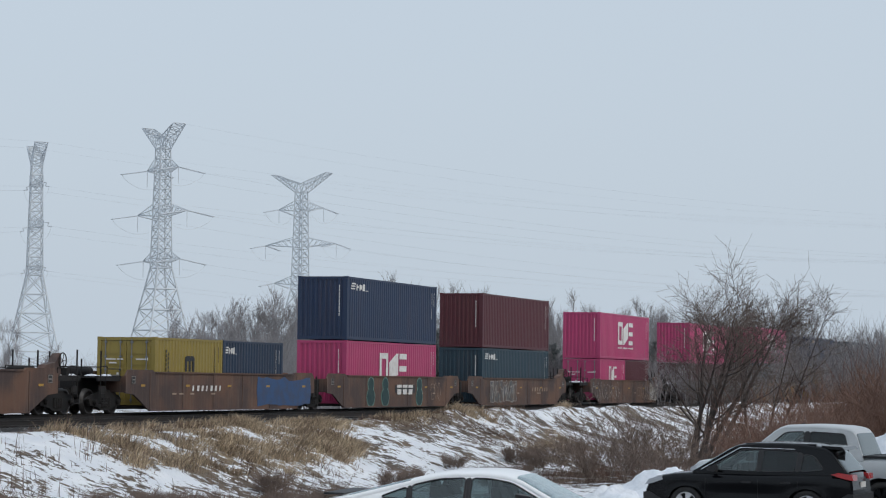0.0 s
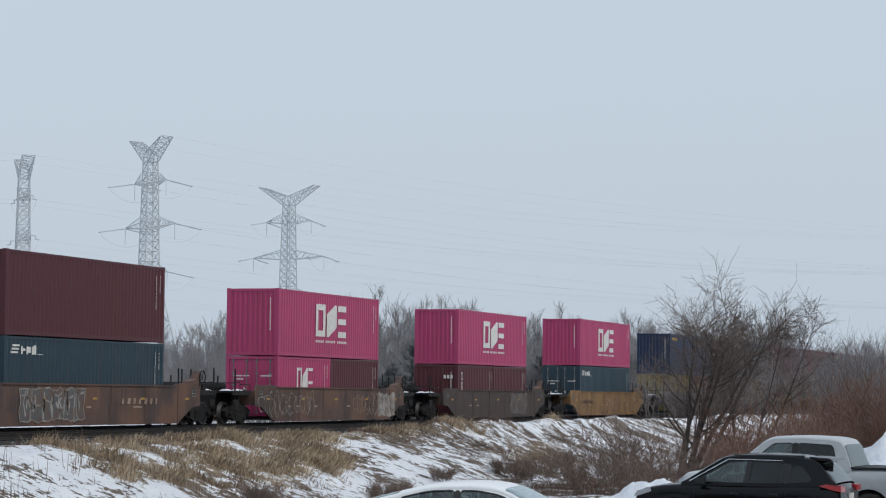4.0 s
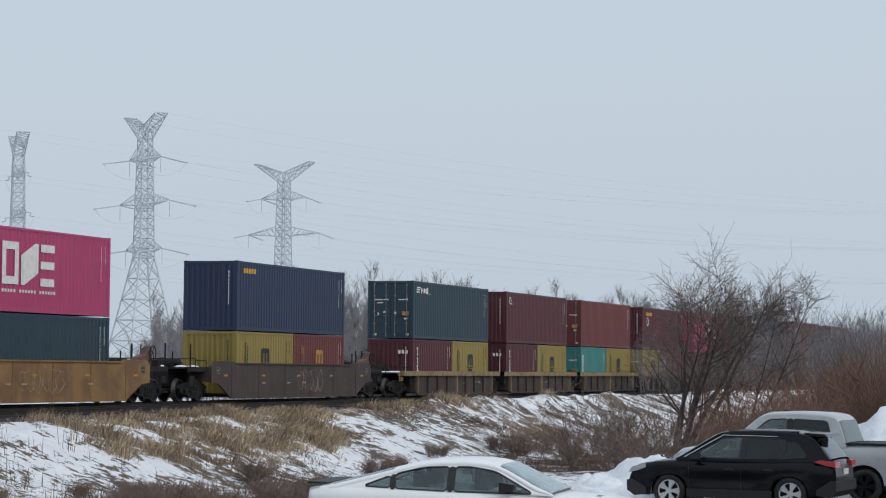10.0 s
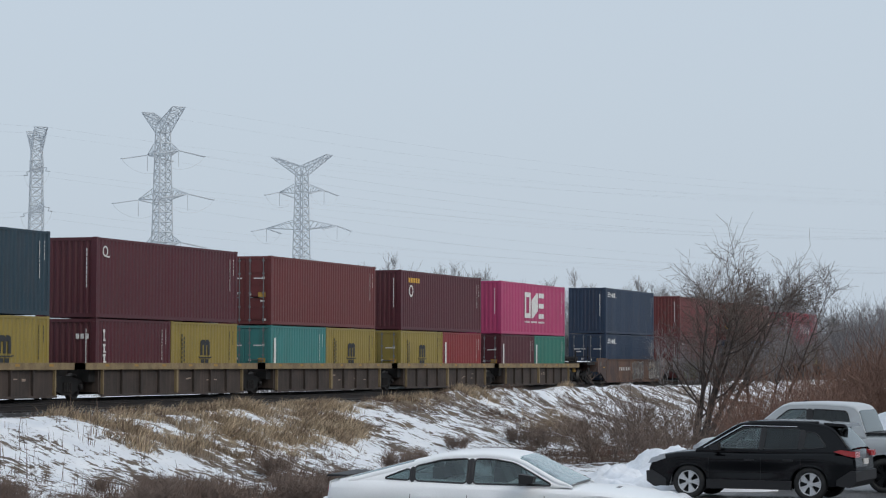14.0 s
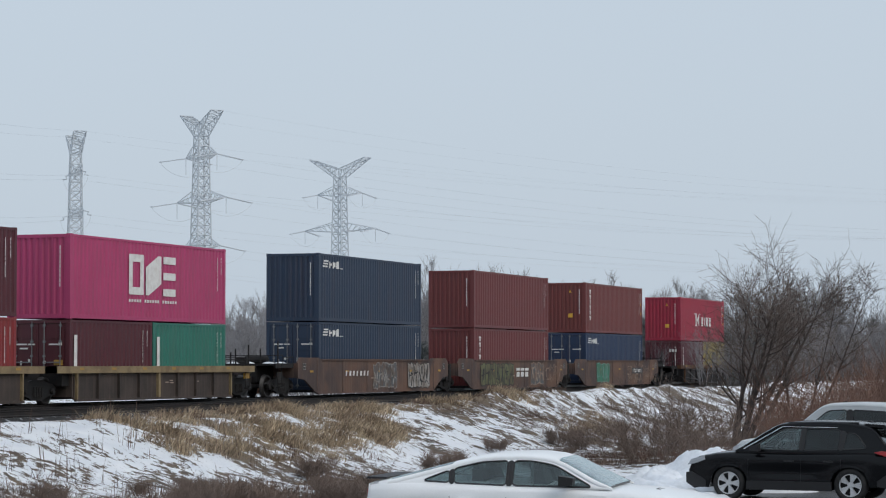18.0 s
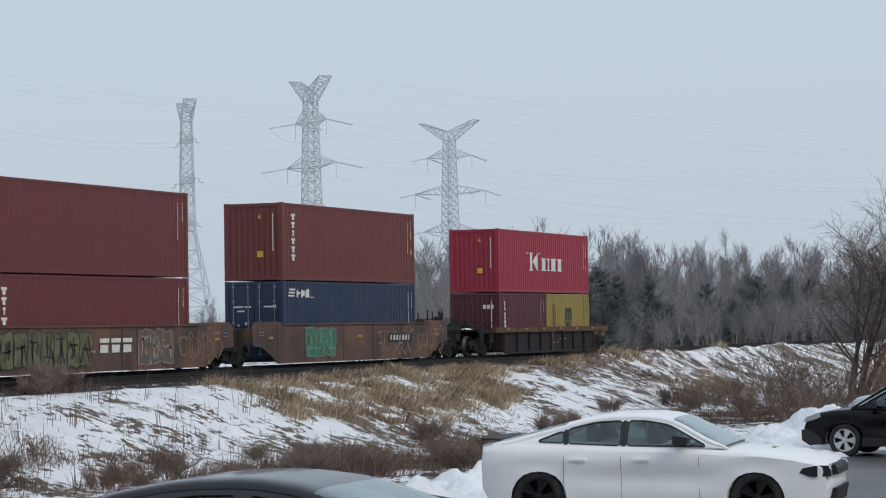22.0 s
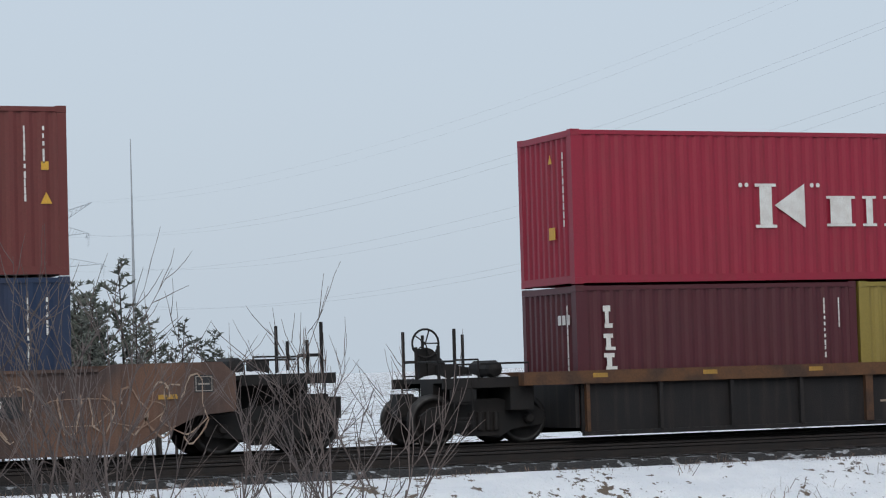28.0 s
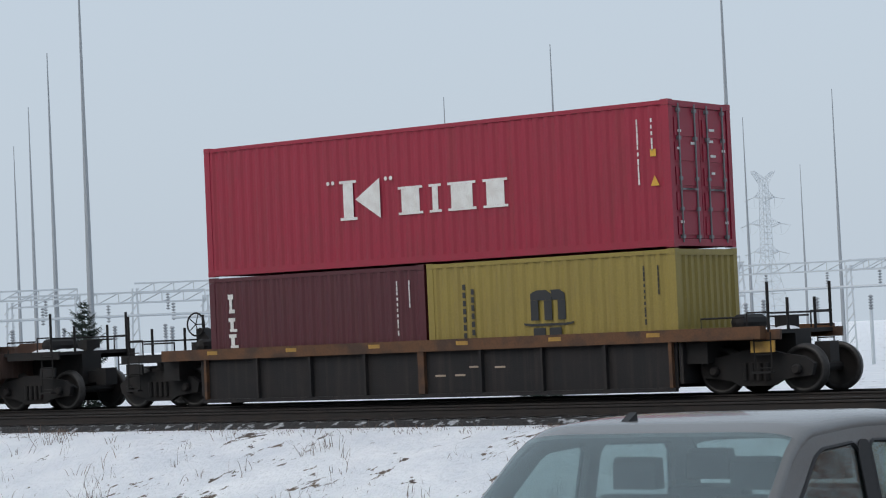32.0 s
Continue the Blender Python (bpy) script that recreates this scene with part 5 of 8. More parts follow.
WIRE = material("aluminium_conductor", (0.50, 0.53, 0.56), 0.5, 0.3)


def wires(a, b, arms_a, arms_b, sag, r=0.015, first=STRING, second=STRING):
    """Lines from the yokes of one tower to those of the next, and the two ground wires from head to head."""
    def end(tower, other, x, z, out):
        way = 1 if (tower.matrix_world.inverted() @ other.matrix_world.translation).y > 0 else -1
        return tower.matrix_world @ Vector((x, way * min(out, first if tower is a else second), z))

    near_side = 1 if (a.matrix_world.to_3x3() @ Vector((1, 0, 0))).dot(b.matrix_world.to_3x3() @ Vector((1, 0, 0))) > 0 else -1
    runs = [((za - 0.42, ha), (zb - 0.42, hb), STRING) for (za, ha), (zb, hb) in zip(arms_a, arms_b)]
    runs.append(((arms_a[0][0] + 8.2, 7.0), (arms_b[0][0] + 8.2, 7.0), 0.0))
    for (za, ha), (zb, hb), out in runs:
        for s in (-1, 1):
            p0, p1 = end(a, b, s * ha, za, out), end(b, a, s * near_side * hb, zb, out)
            w = Build()
            pts = [p0.lerp(p1, i / 24) - Vector((0, 0, 4 * sag * (i / 24) * (1 - i / 24))) for i in range(25)]
            w.path(pts, r if out else r * 0.7)
            solid("power_line", w, WIRE, "thin grey overhead power line strung between towers", "power line", "power lines")


wires(T0, T1, ARMS0, ARMS, 7.0, 0.021, 3.6, 1.5)
wires(T0, T5, ARMS0, ARMS, 9.0, 0.021, 3.6)
wires(T1, T7, ARMS, ARMS, 9.0, first=1.5)
wires(T2, T7, ARMS, ARMS, 9.0)
wires(T3, T7, ARMS, ARMS, 8.0)

MAST_STEEL = material("grey_mast_steel", (0.30, 0.32, 0.34), 0.5, 0.3)
MASTS = [(14.84, 5.86), (10.38, 4.76), (8.97, 4.52), (7.45, 4.15), (6.22, 5.41), (4.29, 5.14), (3.53, 4.44), (2.78, 4.2), (-13.84, 5.98), (-12.8, 4.85), (-29.39, 9.6), (-16.3, 7.95), (-22.7, 6.55), (-29.81, 3.39), (-32.32, 4.26), (-44.91, 9.6), (-45.72, 7.29), (-46.21, 5.96), (-46.59, 5.06), (-36.21, 5.87), (-33.57, 7.04), (-29.02, 5.02), (-27.71, 3.8), (-26.87, 5.57), (-40.4, 3.6), (-41.3, 3.1)]
for az, el in MASTS:
    h = 25.0
    far = (h - 2.5) / math.tan(radians(el))
    x, y, z = polar(az, far)
    m = thing("lightning_mast", "tall thin grey steel mast in the substation yard", "mast", "substation masts", at=pose(x, y, z))
    part("pole", Build().tube((0, 0, 0), (0, 0, h * 0.55), 0.22, 0.13, n=8), MAST_STEEL, m)
    part("spike", Build().tube((0, 0, h * 0.55), (0, 0, h), 0.12, 0.035, n=6), MAST_STEEL, m)
    part("base", Build().box(-0.4, 0.4, -0.4, 0.4, -0.1, 0.25), GALV, m)


def gantry(az, far, span, high, turn):
    x, y, z = polar(az, far)
    g = thing("substation_gantry", "pale steel portal frame in the substation yard", "gantry", "substation gantries", at=pose(x, y, z, 0, 0, turn))
    for s in (-1, 1):
        c = Build()
        for dx in (-0.35, 0.35):
            c.tube((s * span / 2 + dx, 0, 0), (s * span / 2 + dx * 0.4, 0, high), 0.09, n=4)
        for i in range(8):
            c.tube((s * span / 2 - 0.33, 0, high * i / 8), (s * span / 2 + 0.3, 0, high * (i + 1) / 8), 0.05, n=3)
        part("column", c, GALV, g)
    b = Build()
    for dz in (-0.35, 0.35):
        b.tube((-span / 2, 0, high + dz), (span / 2, 0, high + dz), 0.09, n=4)
    k = int(span / 1.4)
    for i in range(k):
        x0, x1 = -span / 2 + span * i / k, -span / 2 + span * (i + 1) / k
        b.tube((x0, 0, high - 0.35), (x1, 0, high + 0.35), 0.05, n=3)
        b.tube((x1, 0, high - 0.35), (x1, 0, high + 0.35), 0.05, n=3)
    part("beam", b, GALV, g)
    for i in range(3):
        xx = -span / 3 + span / 3 * i
        s = Build()
        for j in range(6):
            s.turn([(0.05, 0.0), (0.16, 0.08), (0.05, 0.16)], (xx, 0, high - 0.6 - 0.2 * j), 6, "z")
        part("insulator", s, MAST_STEEL, g)
    return g


def bus_stand(az, far, n, step, high, turn):
    x, y, z = polar(az, far)
    t = thing("bus_support", "row of steel posts carrying a pipe bus", "substation equipment", "substation bus rows", at=pose(x, y, z, 0, 0, turn))
    for i in range(n):
        part("post", Build().tube((i * step, 0, 0), (i * step, 0, high * 0.7), 0.12, n=5), GALV, t)
        s = Build()
        for j in range(5):
            s.turn([(0.06, 0.0), (0.17, 0.09), (0.06, 0.18)], (i * step, 0, high * 0.7 + j * 0.18), 6, "z")
        part("insulator", s, MAST_STEEL, t)
    part("pipe_bus", Build().tube((0, 0, high), ((n - 1) * step, 0, high), 0.09, n=5), GALV, t)


rnd = random.Random(12)
for az, far, span, high, turn in ((12, 180, 12, 6.0, -8), (6.5, 170, 14, 6.4, -4), (3.0, 185, 12, 6.0, 0), (-1, 200, 14, 7.0, 0), (-12.5, 190, 14, 7.0, 14), (-17, 200, 14, 7.5, 20), (-24.5, 170, 13, 6.6, 26), (-27.2, 185, 14, 7.0, 30), (-31.5, 165, 13, 7.2, 34), (-34.5, 190, 14, 7.4, 36), (-38.0, 150, 13, 6.4, 40), (-41.5, 170, 14, 7.2, 44), (-44.5, 160, 13, 6.4, 46), (-47.5, 175, 14, 7.0, 50)):
    gantry(az, far, span, high, turn)
for az, far, n, high in ((10, 150, 6, 4.6), (4, 160, 7, 4.8), (-14, 165, 7, 5.0), (-25.5, 150, 6, 4.6), (-30, 145, 7, 4.8), (-37, 140, 7, 4.6), (-43, 140, 8, 4.7), (-48, 150, 7, 5.0)):
    bus_stand(az, far, n, 3.2, high, -az + rnd.uniform(-6, 6))
x, y, z = polar(56.06, 200)
lamp_post = thing("lamp_post", "thin grey pole standing alone in the mist", "pole", at=pose(x, y, z))
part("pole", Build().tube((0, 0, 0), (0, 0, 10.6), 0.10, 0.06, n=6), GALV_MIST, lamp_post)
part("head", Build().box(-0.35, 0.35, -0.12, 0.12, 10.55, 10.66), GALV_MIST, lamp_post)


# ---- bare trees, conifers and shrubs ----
# Both barks are paled to paint distance haze into the far trees' colour.
BARK_FAR = material("hazed_grey_bark", (0.245, 0.235, 0.242), 0.9, second=(0.17, 0.165, 0.17), scale=0.6, amount=0.6, vary=0.15)
BARK_PALE = material("hazed_pale_bark", (0.34, 0.34, 0.355), 0.9, second=(0.26, 0.26, 0.27), scale=0.6, amount=0.6)
BUSH_TWIG = material("dry_bush_twigs", (0.20, 0.15, 0.125), 0.9, second=(0.12, 0.09, 0.075), scale=2, amount=0.6)
BARK = material("grey_brown_bark", (0.068, 0.055, 0.050), 0.9, second=(0.035, 0.029, 0.027), scale=4, amount=0.7, bump=0.4)
TWIG = material("grey_brown_twigs", (0.125, 0.098, 0.086), 0.9, second=(0.08, 0.06, 0.05), scale=2, amount=0.6)
WILLOW_BARK = material("willow_bark", (0.16, 0.11, 0.075), 0.9, second=(0.09, 0.065, 0.05), scale=4, amount=0.7, bump=0.4)
WILLOW_TWIG = material("orange_willow_twigs", (0.36, 0.175, 0.098), 0.85, second=(0.19, 0.115, 0.08), scale=1.5, amount=0.6)
SAPLING = material("pale_sapling_bark", (0.155, 0.125, 0.118), 0.8, second=(0.06, 0.046, 0.043), scale=3, amount=0.7)
RED_TWIG = material("red_brown_twigs", (0.20, 0.115, 0.085), 0.9, second=(0.12, 0.075, 0.06), scale=1.2, amount=0.6)
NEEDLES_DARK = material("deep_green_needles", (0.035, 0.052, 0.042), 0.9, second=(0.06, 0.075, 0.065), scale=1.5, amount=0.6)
# Far spruce needles greyed and paled so their colour carries the haze.
NEEDLES = material("hazed_spruce_needles", (0.125, 0.14, 0.14), 0.9, second=(0.17, 0.185, 0.185), scale=1.5, amount=0.6, vary=0.15)
NEEDLES_PALE = material("frosted_pine_needles", (0.125, 0.14, 0.118), 0.85, second=(0.19, 0.20, 0.185), scale=1.5, amount=0.6)


def grow(wood, twigs, rnd, p, d, length, r, level, levels, kids, spread, lift, droop, tiny=0.003, bare=0):
    """One limb: a bent tapering run of tubes, with side limbs until the finest twigs."""
    steps = 4 if level < levels else 3
    b = wood if level < 2 else twigs
    q, way = Vector(p), Vector(d).normalized()
    for i in range(steps):
        r1 = r * (1 - 0.75 * (i + 1) / steps) + tiny * 0.7
        bend = Vector((rnd.uniform(-1, 1), rnd.uniform(-1, 1), rnd.uniform(-1, 1))) * 0.16
        way = (way + bend + Vector((0, 0, lift if level < levels else lift - droop))).normalized()
        nxt = q + way * (length / steps)
        b.tube(q, nxt, r * (1 - 0.75 * i / steps) + tiny * 0.7, r1, n=5 if level == 0 else 3, caps=False)
        if level < levels and (i > bare or level > 0):
            for _ in range(kids[level]):
                side = Vector((rnd.uniform(-1, 1), rnd.uniform(-1, 1), rnd.uniform(-0.3, 0.7))).normalized()
                dd = (way * (1 - spread) + side * spread).normalized()
                start = q.lerp(nxt, rnd.random())
                grow(wood, twigs, rnd, start, dd, length * rnd.uniform(0.45, 0.7), r1 * rnd.uniform(0.5, 0.75) + tiny, level + 1, levels, kids, spread, lift, droop, tiny, bare)
        q = nxt


def bare_tree(name, label, category, group, seed, stems, high, levels, kids, spread, lift, wood_mat, twig_mat, r=0.1, lean=0.25, foot=0.3, droop=0.0, tiny=0.003, bare=0):
    rnd = random.Random(seed)
    wood, twigs = Build(), Build()
    single = name == "sapling"
    stalks = []
    for i in range(stems):
        if single:
            wood = Build()
            stalks.append(wood)
        t = rnd.uniform(0, 2 * math.pi)
        k = lean * rnd.uniform(0.3, 1.0) if stems > 1 else 0.05
        base = (foot * rnd.random() * math.cos(t), foot * rnd.random() * math.sin(t), -0.15)
        grow(wood, twigs, rnd, base, (k * math.cos(t), k * math.sin(t), 1.0), high * rnd.uniform(0.55, 0.8), r * rnd.uniform(0.7, 1.1), 0, levels, kids, spread, lift, droop, tiny, bare)
    t = thing(name, label, category, group)
    for stalk in stalks:
        part("stem", stalk, wood_mat, t)
    if not single:
        trunk = part("trunk" if stems < 6 else "branchwork", wood, wood_mat, t)
        if stems > 2:
            trunk["kind"] = "stuff"
    part("crown", twigs, twig_mat, t)
    return t


def limb(b, rnd, p, way, length, r0, r1, steps, wobble, up, n=3):
    """One bent tapering shoot; gives back its points with their direction and thickness."""
    q, d, out = Vector(p), Vector(way).normalized(), []
    for i in range(steps):
        d = (d + Vector((rnd.uniform(-1, 1), rnd.uniform(-1, 1), rnd.uniform(-1, 1))) * wobble + Vector((0, 0, up))).normalized()
        nxt = q + d * (length / steps)
        ra, rb = r0 + (r1 - r0) * i / steps, r0 + (r1 - r0) * (i + 1) / steps
        b.tube(q, nxt, ra, rb, n=n, caps=False)
        out.append((q, nxt, d, rb))
        q = nxt
    return out


def branchy_tree(label, group, seed, stems, high, lean, tilt, counts, reach, wood_mat, twig_mat, r, foot, clear=0.25, fine=0.005, up=0.07, spread=0.75):
    """Rising stems from one foot, each carrying limbs that turn up, branches on those, and twigs; reach: a limb's length in shares of the height."""
    rnd = random.Random(seed)
    twigs = Build()
    t = thing("bare_tree", label, "tree", group)

    def side_of(d):
        a = rnd.uniform(0, 6.283)
        u = d.orthogonal().normalized()
        return (d * (1 - spread * 0.55) + (u * math.cos(a) + d.cross(u) * math.sin(a)) * spread).normalized()

    for i in range(stems):
        a = 2.4 * i + rnd.uniform(-0.4, 0.4)
        k = lean * (0.25 + 0.75 * ((i * 0.618) % 1.0))
        start = Vector((foot * math.cos(a), foot * math.sin(a), -0.15)) * (0.3 if stems == 1 else 1.0)
        start.z = -0.15
        way = Vector((k * math.cos(a) + tilt[0], k * math.sin(a) + tilt[1], 1.0))
        tall = high * rnd.uniform(0.78, 1.02)
        wood = Build()
        stem = limb(wood, rnd, start, way, tall, r * rnd.uniform(0.75, 1.1), fine * 1.4, 9, 0.09, 0.02, 6)
        for _ in range(counts[0]):
            f = clear + (1 - clear) * rnd.random() ** 0.85
            p0, p1, d, rr = stem[min(8, int(f * 9))]
            first = limb(wood, rnd, p0.lerp(p1, rnd.random()), side_of(d), high * reach * (1.15 - 0.75 * f) * rnd.uniform(0.6, 1.2), rr * 0.6 + fine, fine * 1.2, 5, 0.14, up, 4)
            for _ in range(counts[1]):
                p0, p1, d, rr = first[rnd.randrange(1, 5)]
                second = limb(twigs, rnd, p0.lerp(p1, rnd.random()), side_of(d), high * reach * 0.42 * rnd.uniform(0.5, 1.2), rr * 0.6 + fine * 0.5, fine * 0.9, 3, 0.16, up, 3)
                for _ in range(counts[2]):
                    p0, p1, d, rr = second[rnd.randrange(0, 3)]
                    limb(twigs, rnd, p0.lerp(p1, rnd.random()), side_of(d), high * reach * 0.2 * rnd.uniform(0.5, 1.3), fine, fine * 0.6, 2, 0.2, up * 0.6, 3)
        part("trunk", wood, wood_mat, t)
    part("crown", twigs, twig_mat, t)
    return t


def put_copies(proto, places, label=""):
    """The first place takes the prototype, the others copies of it."""
    for i, (x, y, z, turn, size) in enumerate(places):
        m = pose(x, y, z, 0, 0, turn) @ Matrix.Scale(size, 4)
        if i == 0:
            proto.matrix_world = m
        else:
            c = proto.copy()
            scene.collection.objects.link(c)
            for ch in proto.children:
                k = ch.copy()
                scene.collection.objects.link(k)
                k.parent = c
            c.matrix_world = m


# the wood behind the track
rnd = random.Random(31)
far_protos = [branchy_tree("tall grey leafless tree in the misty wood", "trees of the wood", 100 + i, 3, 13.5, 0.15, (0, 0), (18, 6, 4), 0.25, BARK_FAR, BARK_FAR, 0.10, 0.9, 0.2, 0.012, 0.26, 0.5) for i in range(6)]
spots = [[] for _ in far_protos]
for i in range(270):
    az = 64.1 + 25.2 * (i + rnd.random()) / 270
    far = rnd.uniform(205, 285)
    x, y, z = polar(az, far)
    size = rnd.uniform(0.72, 1.12) * (1.05 if az > 66 else 0.85) * (0.76 if az > 72.5 else 0.86) * (0.66 if az > 79.3 else 1.0)
    spots[i % 6].append((x, y, z, rnd.uniform(0, 360), 0.9 * size * far / 245))
for i in range(14):
    az = 37.0 + 5.8 * (i + rnd.random()) / 14
    x, y, z = polar(az, rnd.uniform(170, 215))
    spots[i % 6].append((x, y, z, rnd.uniform(0, 360), rnd.uniform(0.55, 0.78)))
for i in range(10):
    az = 49 + 13 * (i + rnd.random()) / 10
    x, y, z = polar(az, rnd.uniform(300, 380))
    spots[i % 6].append((x, y, z, rnd.uniform(0, 360), rnd.uniform(0.5, 0.8)))
for p, s in zip(far_protos, spots):
    put_copies(p, s)
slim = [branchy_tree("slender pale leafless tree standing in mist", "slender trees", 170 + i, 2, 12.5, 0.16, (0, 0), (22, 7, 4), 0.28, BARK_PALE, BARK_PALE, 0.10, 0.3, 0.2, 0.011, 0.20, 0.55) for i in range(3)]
spots = [[] for _ in slim]
for i, (az, far, size) in enumerate(((42.9, 180, 0.95), (43.4, 190, 1.0), (43.9, 185, 1.02), (44.5, 190, 0.95), (45.0, 182, 0.98), (45.5, 195, 0.9), (46.0, 186, 0.72), (46.6, 190, 0.6), (47.4, 188, 0.72), (48.0, 190, 0.6), (48.6, 195, 0.45))):
    x, y, z = polar(az, far)
    spots[i % 3].append((x, y, z, 57.0 * i, 0.85 * size))
for i in range(15):
    az = 54.5 + 9.5 * (i + rnd.random()) / 15
    x, y, z = polar(az, rnd.uniform(390, 470))
    spots[i % 3].append((x, y, z, rnd.uniform(0, 360), rnd.uniform(0.35, 0.62)))
for p, s in zip(slim, spots):
    put_copies(p, s)
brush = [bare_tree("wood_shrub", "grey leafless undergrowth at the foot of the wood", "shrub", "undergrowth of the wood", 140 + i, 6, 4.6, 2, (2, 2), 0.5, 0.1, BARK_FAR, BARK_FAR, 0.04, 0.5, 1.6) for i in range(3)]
spots = [[] for _ in brush]
for i in range(230):
    az = 64.2 + 24.7 * (i + rnd.random()) / 230
    x, y, z = polar(az, rnd.uniform(190, 235))
    spots[i % 3].append((x, y, z, rnd.uniform(0, 360), rnd.uniform(0.9, 1.6)))
for i in range(60):
    az = 67.5 + 11.0 * (i + rnd.random()) / 60
    x, y, z = polar(az, rnd.uniform(150, 185))
    spots[i % 3].append((x, y, z, rnd.uniform(0, 360), rnd.uniform(0.5, 0.85)))
for i in range(30):
    az = 54.0 + 9.0 * (i + rnd.random()) / 30
    x, y, z = polar(az, rnd.uniform(250, 330))
    spots[i % 3].append((x, y, z, rnd.uniform(0, 360), rnd.uniform(0.6, 1.2)))
for p, s in zip(brush, spots):
    put_copies(p, s)


def conifer(name, label, seed, high, wide, mat, group):
    """Whorls of boughs that sag and turn up at the tips, hung with sprays of needles, up to a thin leader."""
    rnd = random.Random(seed)
    t = thing(name, label, "conifer", group)
    part("trunk", Build().tube((0, 0, -0.2), (0, 0, high * 0.985), high * 0.015, 0.006, n=6), BARK, t)
    b = Build()
    rows = int(high * 3.4)
    heavy = rnd.uniform(0, 6.283)
    for i in range(rows):
        f = (i + rnd.uniform(-0.3, 0.3)) / rows
        z = high * (0.05 + 0.93 * max(0.0, f))
        cone = wide * (1 - max(0.0, f)) ** (0.72 if wide > 2 else 0.6) + 0.03
        for j in range(8 if f < 0.7 else 5):
            a = rnd.uniform(0, 6.283)
            l = cone * rnd.uniform(0.45, 1.12) * (1 + 0.18 * math.cos(a - heavy))
            out = Vector((math.cos(a), math.sin(a), 0))
            rise = 0.9 * f - 0.25
            p0 = Vector((0, 0, z))
            p1 = p0 + out * (l * 0.6) + Vector((0, 0, l * (rise * 0.6 - 0.10)))
            p2 = p0 + out * l + Vector((0, 0, l * (rise + 0.06)))
            b.path([p0, p1, p2], 0.012, 3)
            for k in range(int(12 + 26 * l)):
                u = rnd.uniform(0.12, 1.0)
                c = p0.lerp(p1, u / 0.6) if u < 0.6 else p1.lerp(p2, (u - 0.6) / 0.4)
                s = (0.10 + 0.17 * (1 - u)) * (0.35 + 0.65 * min(1.0, cone / 1.2)) + 0.03
                side = Vector((-out.y, out.x, 0)) * rnd.choice((-1, 1)) * rnd.uniform(0.3, 1.0)
                v = (side + out * rnd.uniform(0.1, 0.9) + Vector((0, 0, rnd.uniform(-0.6, 0.3)))).normalized() * s * rnd.uniform(1.2, 2.4)
                w = v.orthogonal().normalized() * s * 0.16
                x = v.cross(w).normalized() * s * 0.16
                b.add([tuple(c - w), tuple(c + w), tuple(c + v)], [(0, 1, 2)])
                b.add([tuple(c - x), tuple(c + x), tuple(c + v * 0.9)], [(0, 1, 2)])
    part("crown", b, mat, t)
    return t


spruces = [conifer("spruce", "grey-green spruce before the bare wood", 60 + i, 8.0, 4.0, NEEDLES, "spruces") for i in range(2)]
spots = [[], []]
for i, (az, far, size) in enumerate(((68.75, 158, 0.55), (69.2, 154, 0.66), (70.7, 165, 1.05), (71.2, 168, 0.95), (69.75, 150, 0.72), (70.35, 150, 0.92), (70.9, 154, 0.66), (71.5, 170, 0.58), (71.95, 176, 0.98), (72.5, 176, 0.66), (73.0, 180, 0.62), (73.6, 184, 0.72), (74.3, 190, 1.0), (74.9, 194, 0.75), (75.4, 196, 0.95), (76.1, 206, 0.85), (78.6, 235, 0.8), (79.5, 240, 0.9), (80.4, 240, 0.75), (81.3, 245, 0.95), (82.4, 245, 0.9), (69.3, 158, 0.6), (70.6, 162, 0.75), (71.2, 166, 0.7), (72.2, 170, 0.7), (73.3, 172, 0.8), (73.9, 178, 0.62), (74.6, 180, 0.85), (75.15, 186, 0.7), (75.8, 190, 0.8), (76.5, 196, 0.7), (77.2, 205, 0.8), (77.9, 215, 0.75), (80.0, 238, 0.95), (80.9, 240, 0.85), (81.8, 244, 1.0))):
    x, y, z = polar(az, far)
    spots[i % 2].append((x, y, z, 77.0 * i, 0.84 * size))
for p, s in zip(spruces, spots):
    put_copies(p, s)
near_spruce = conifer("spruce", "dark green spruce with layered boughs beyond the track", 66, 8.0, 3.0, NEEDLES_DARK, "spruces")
put_copies(near_spruce, [(*polar(az, far), turn, size) for az, far, turn, size in ((-15.8, 70, 0, 0.95), (-34.13, 105, 60, 0.68), (-19.7, 72, 80, 0.8), (-12.0, 95, 40, 0.80), (-11.2, 99, 130, 0.70), (-45.07, 105, 200, 0.66))])


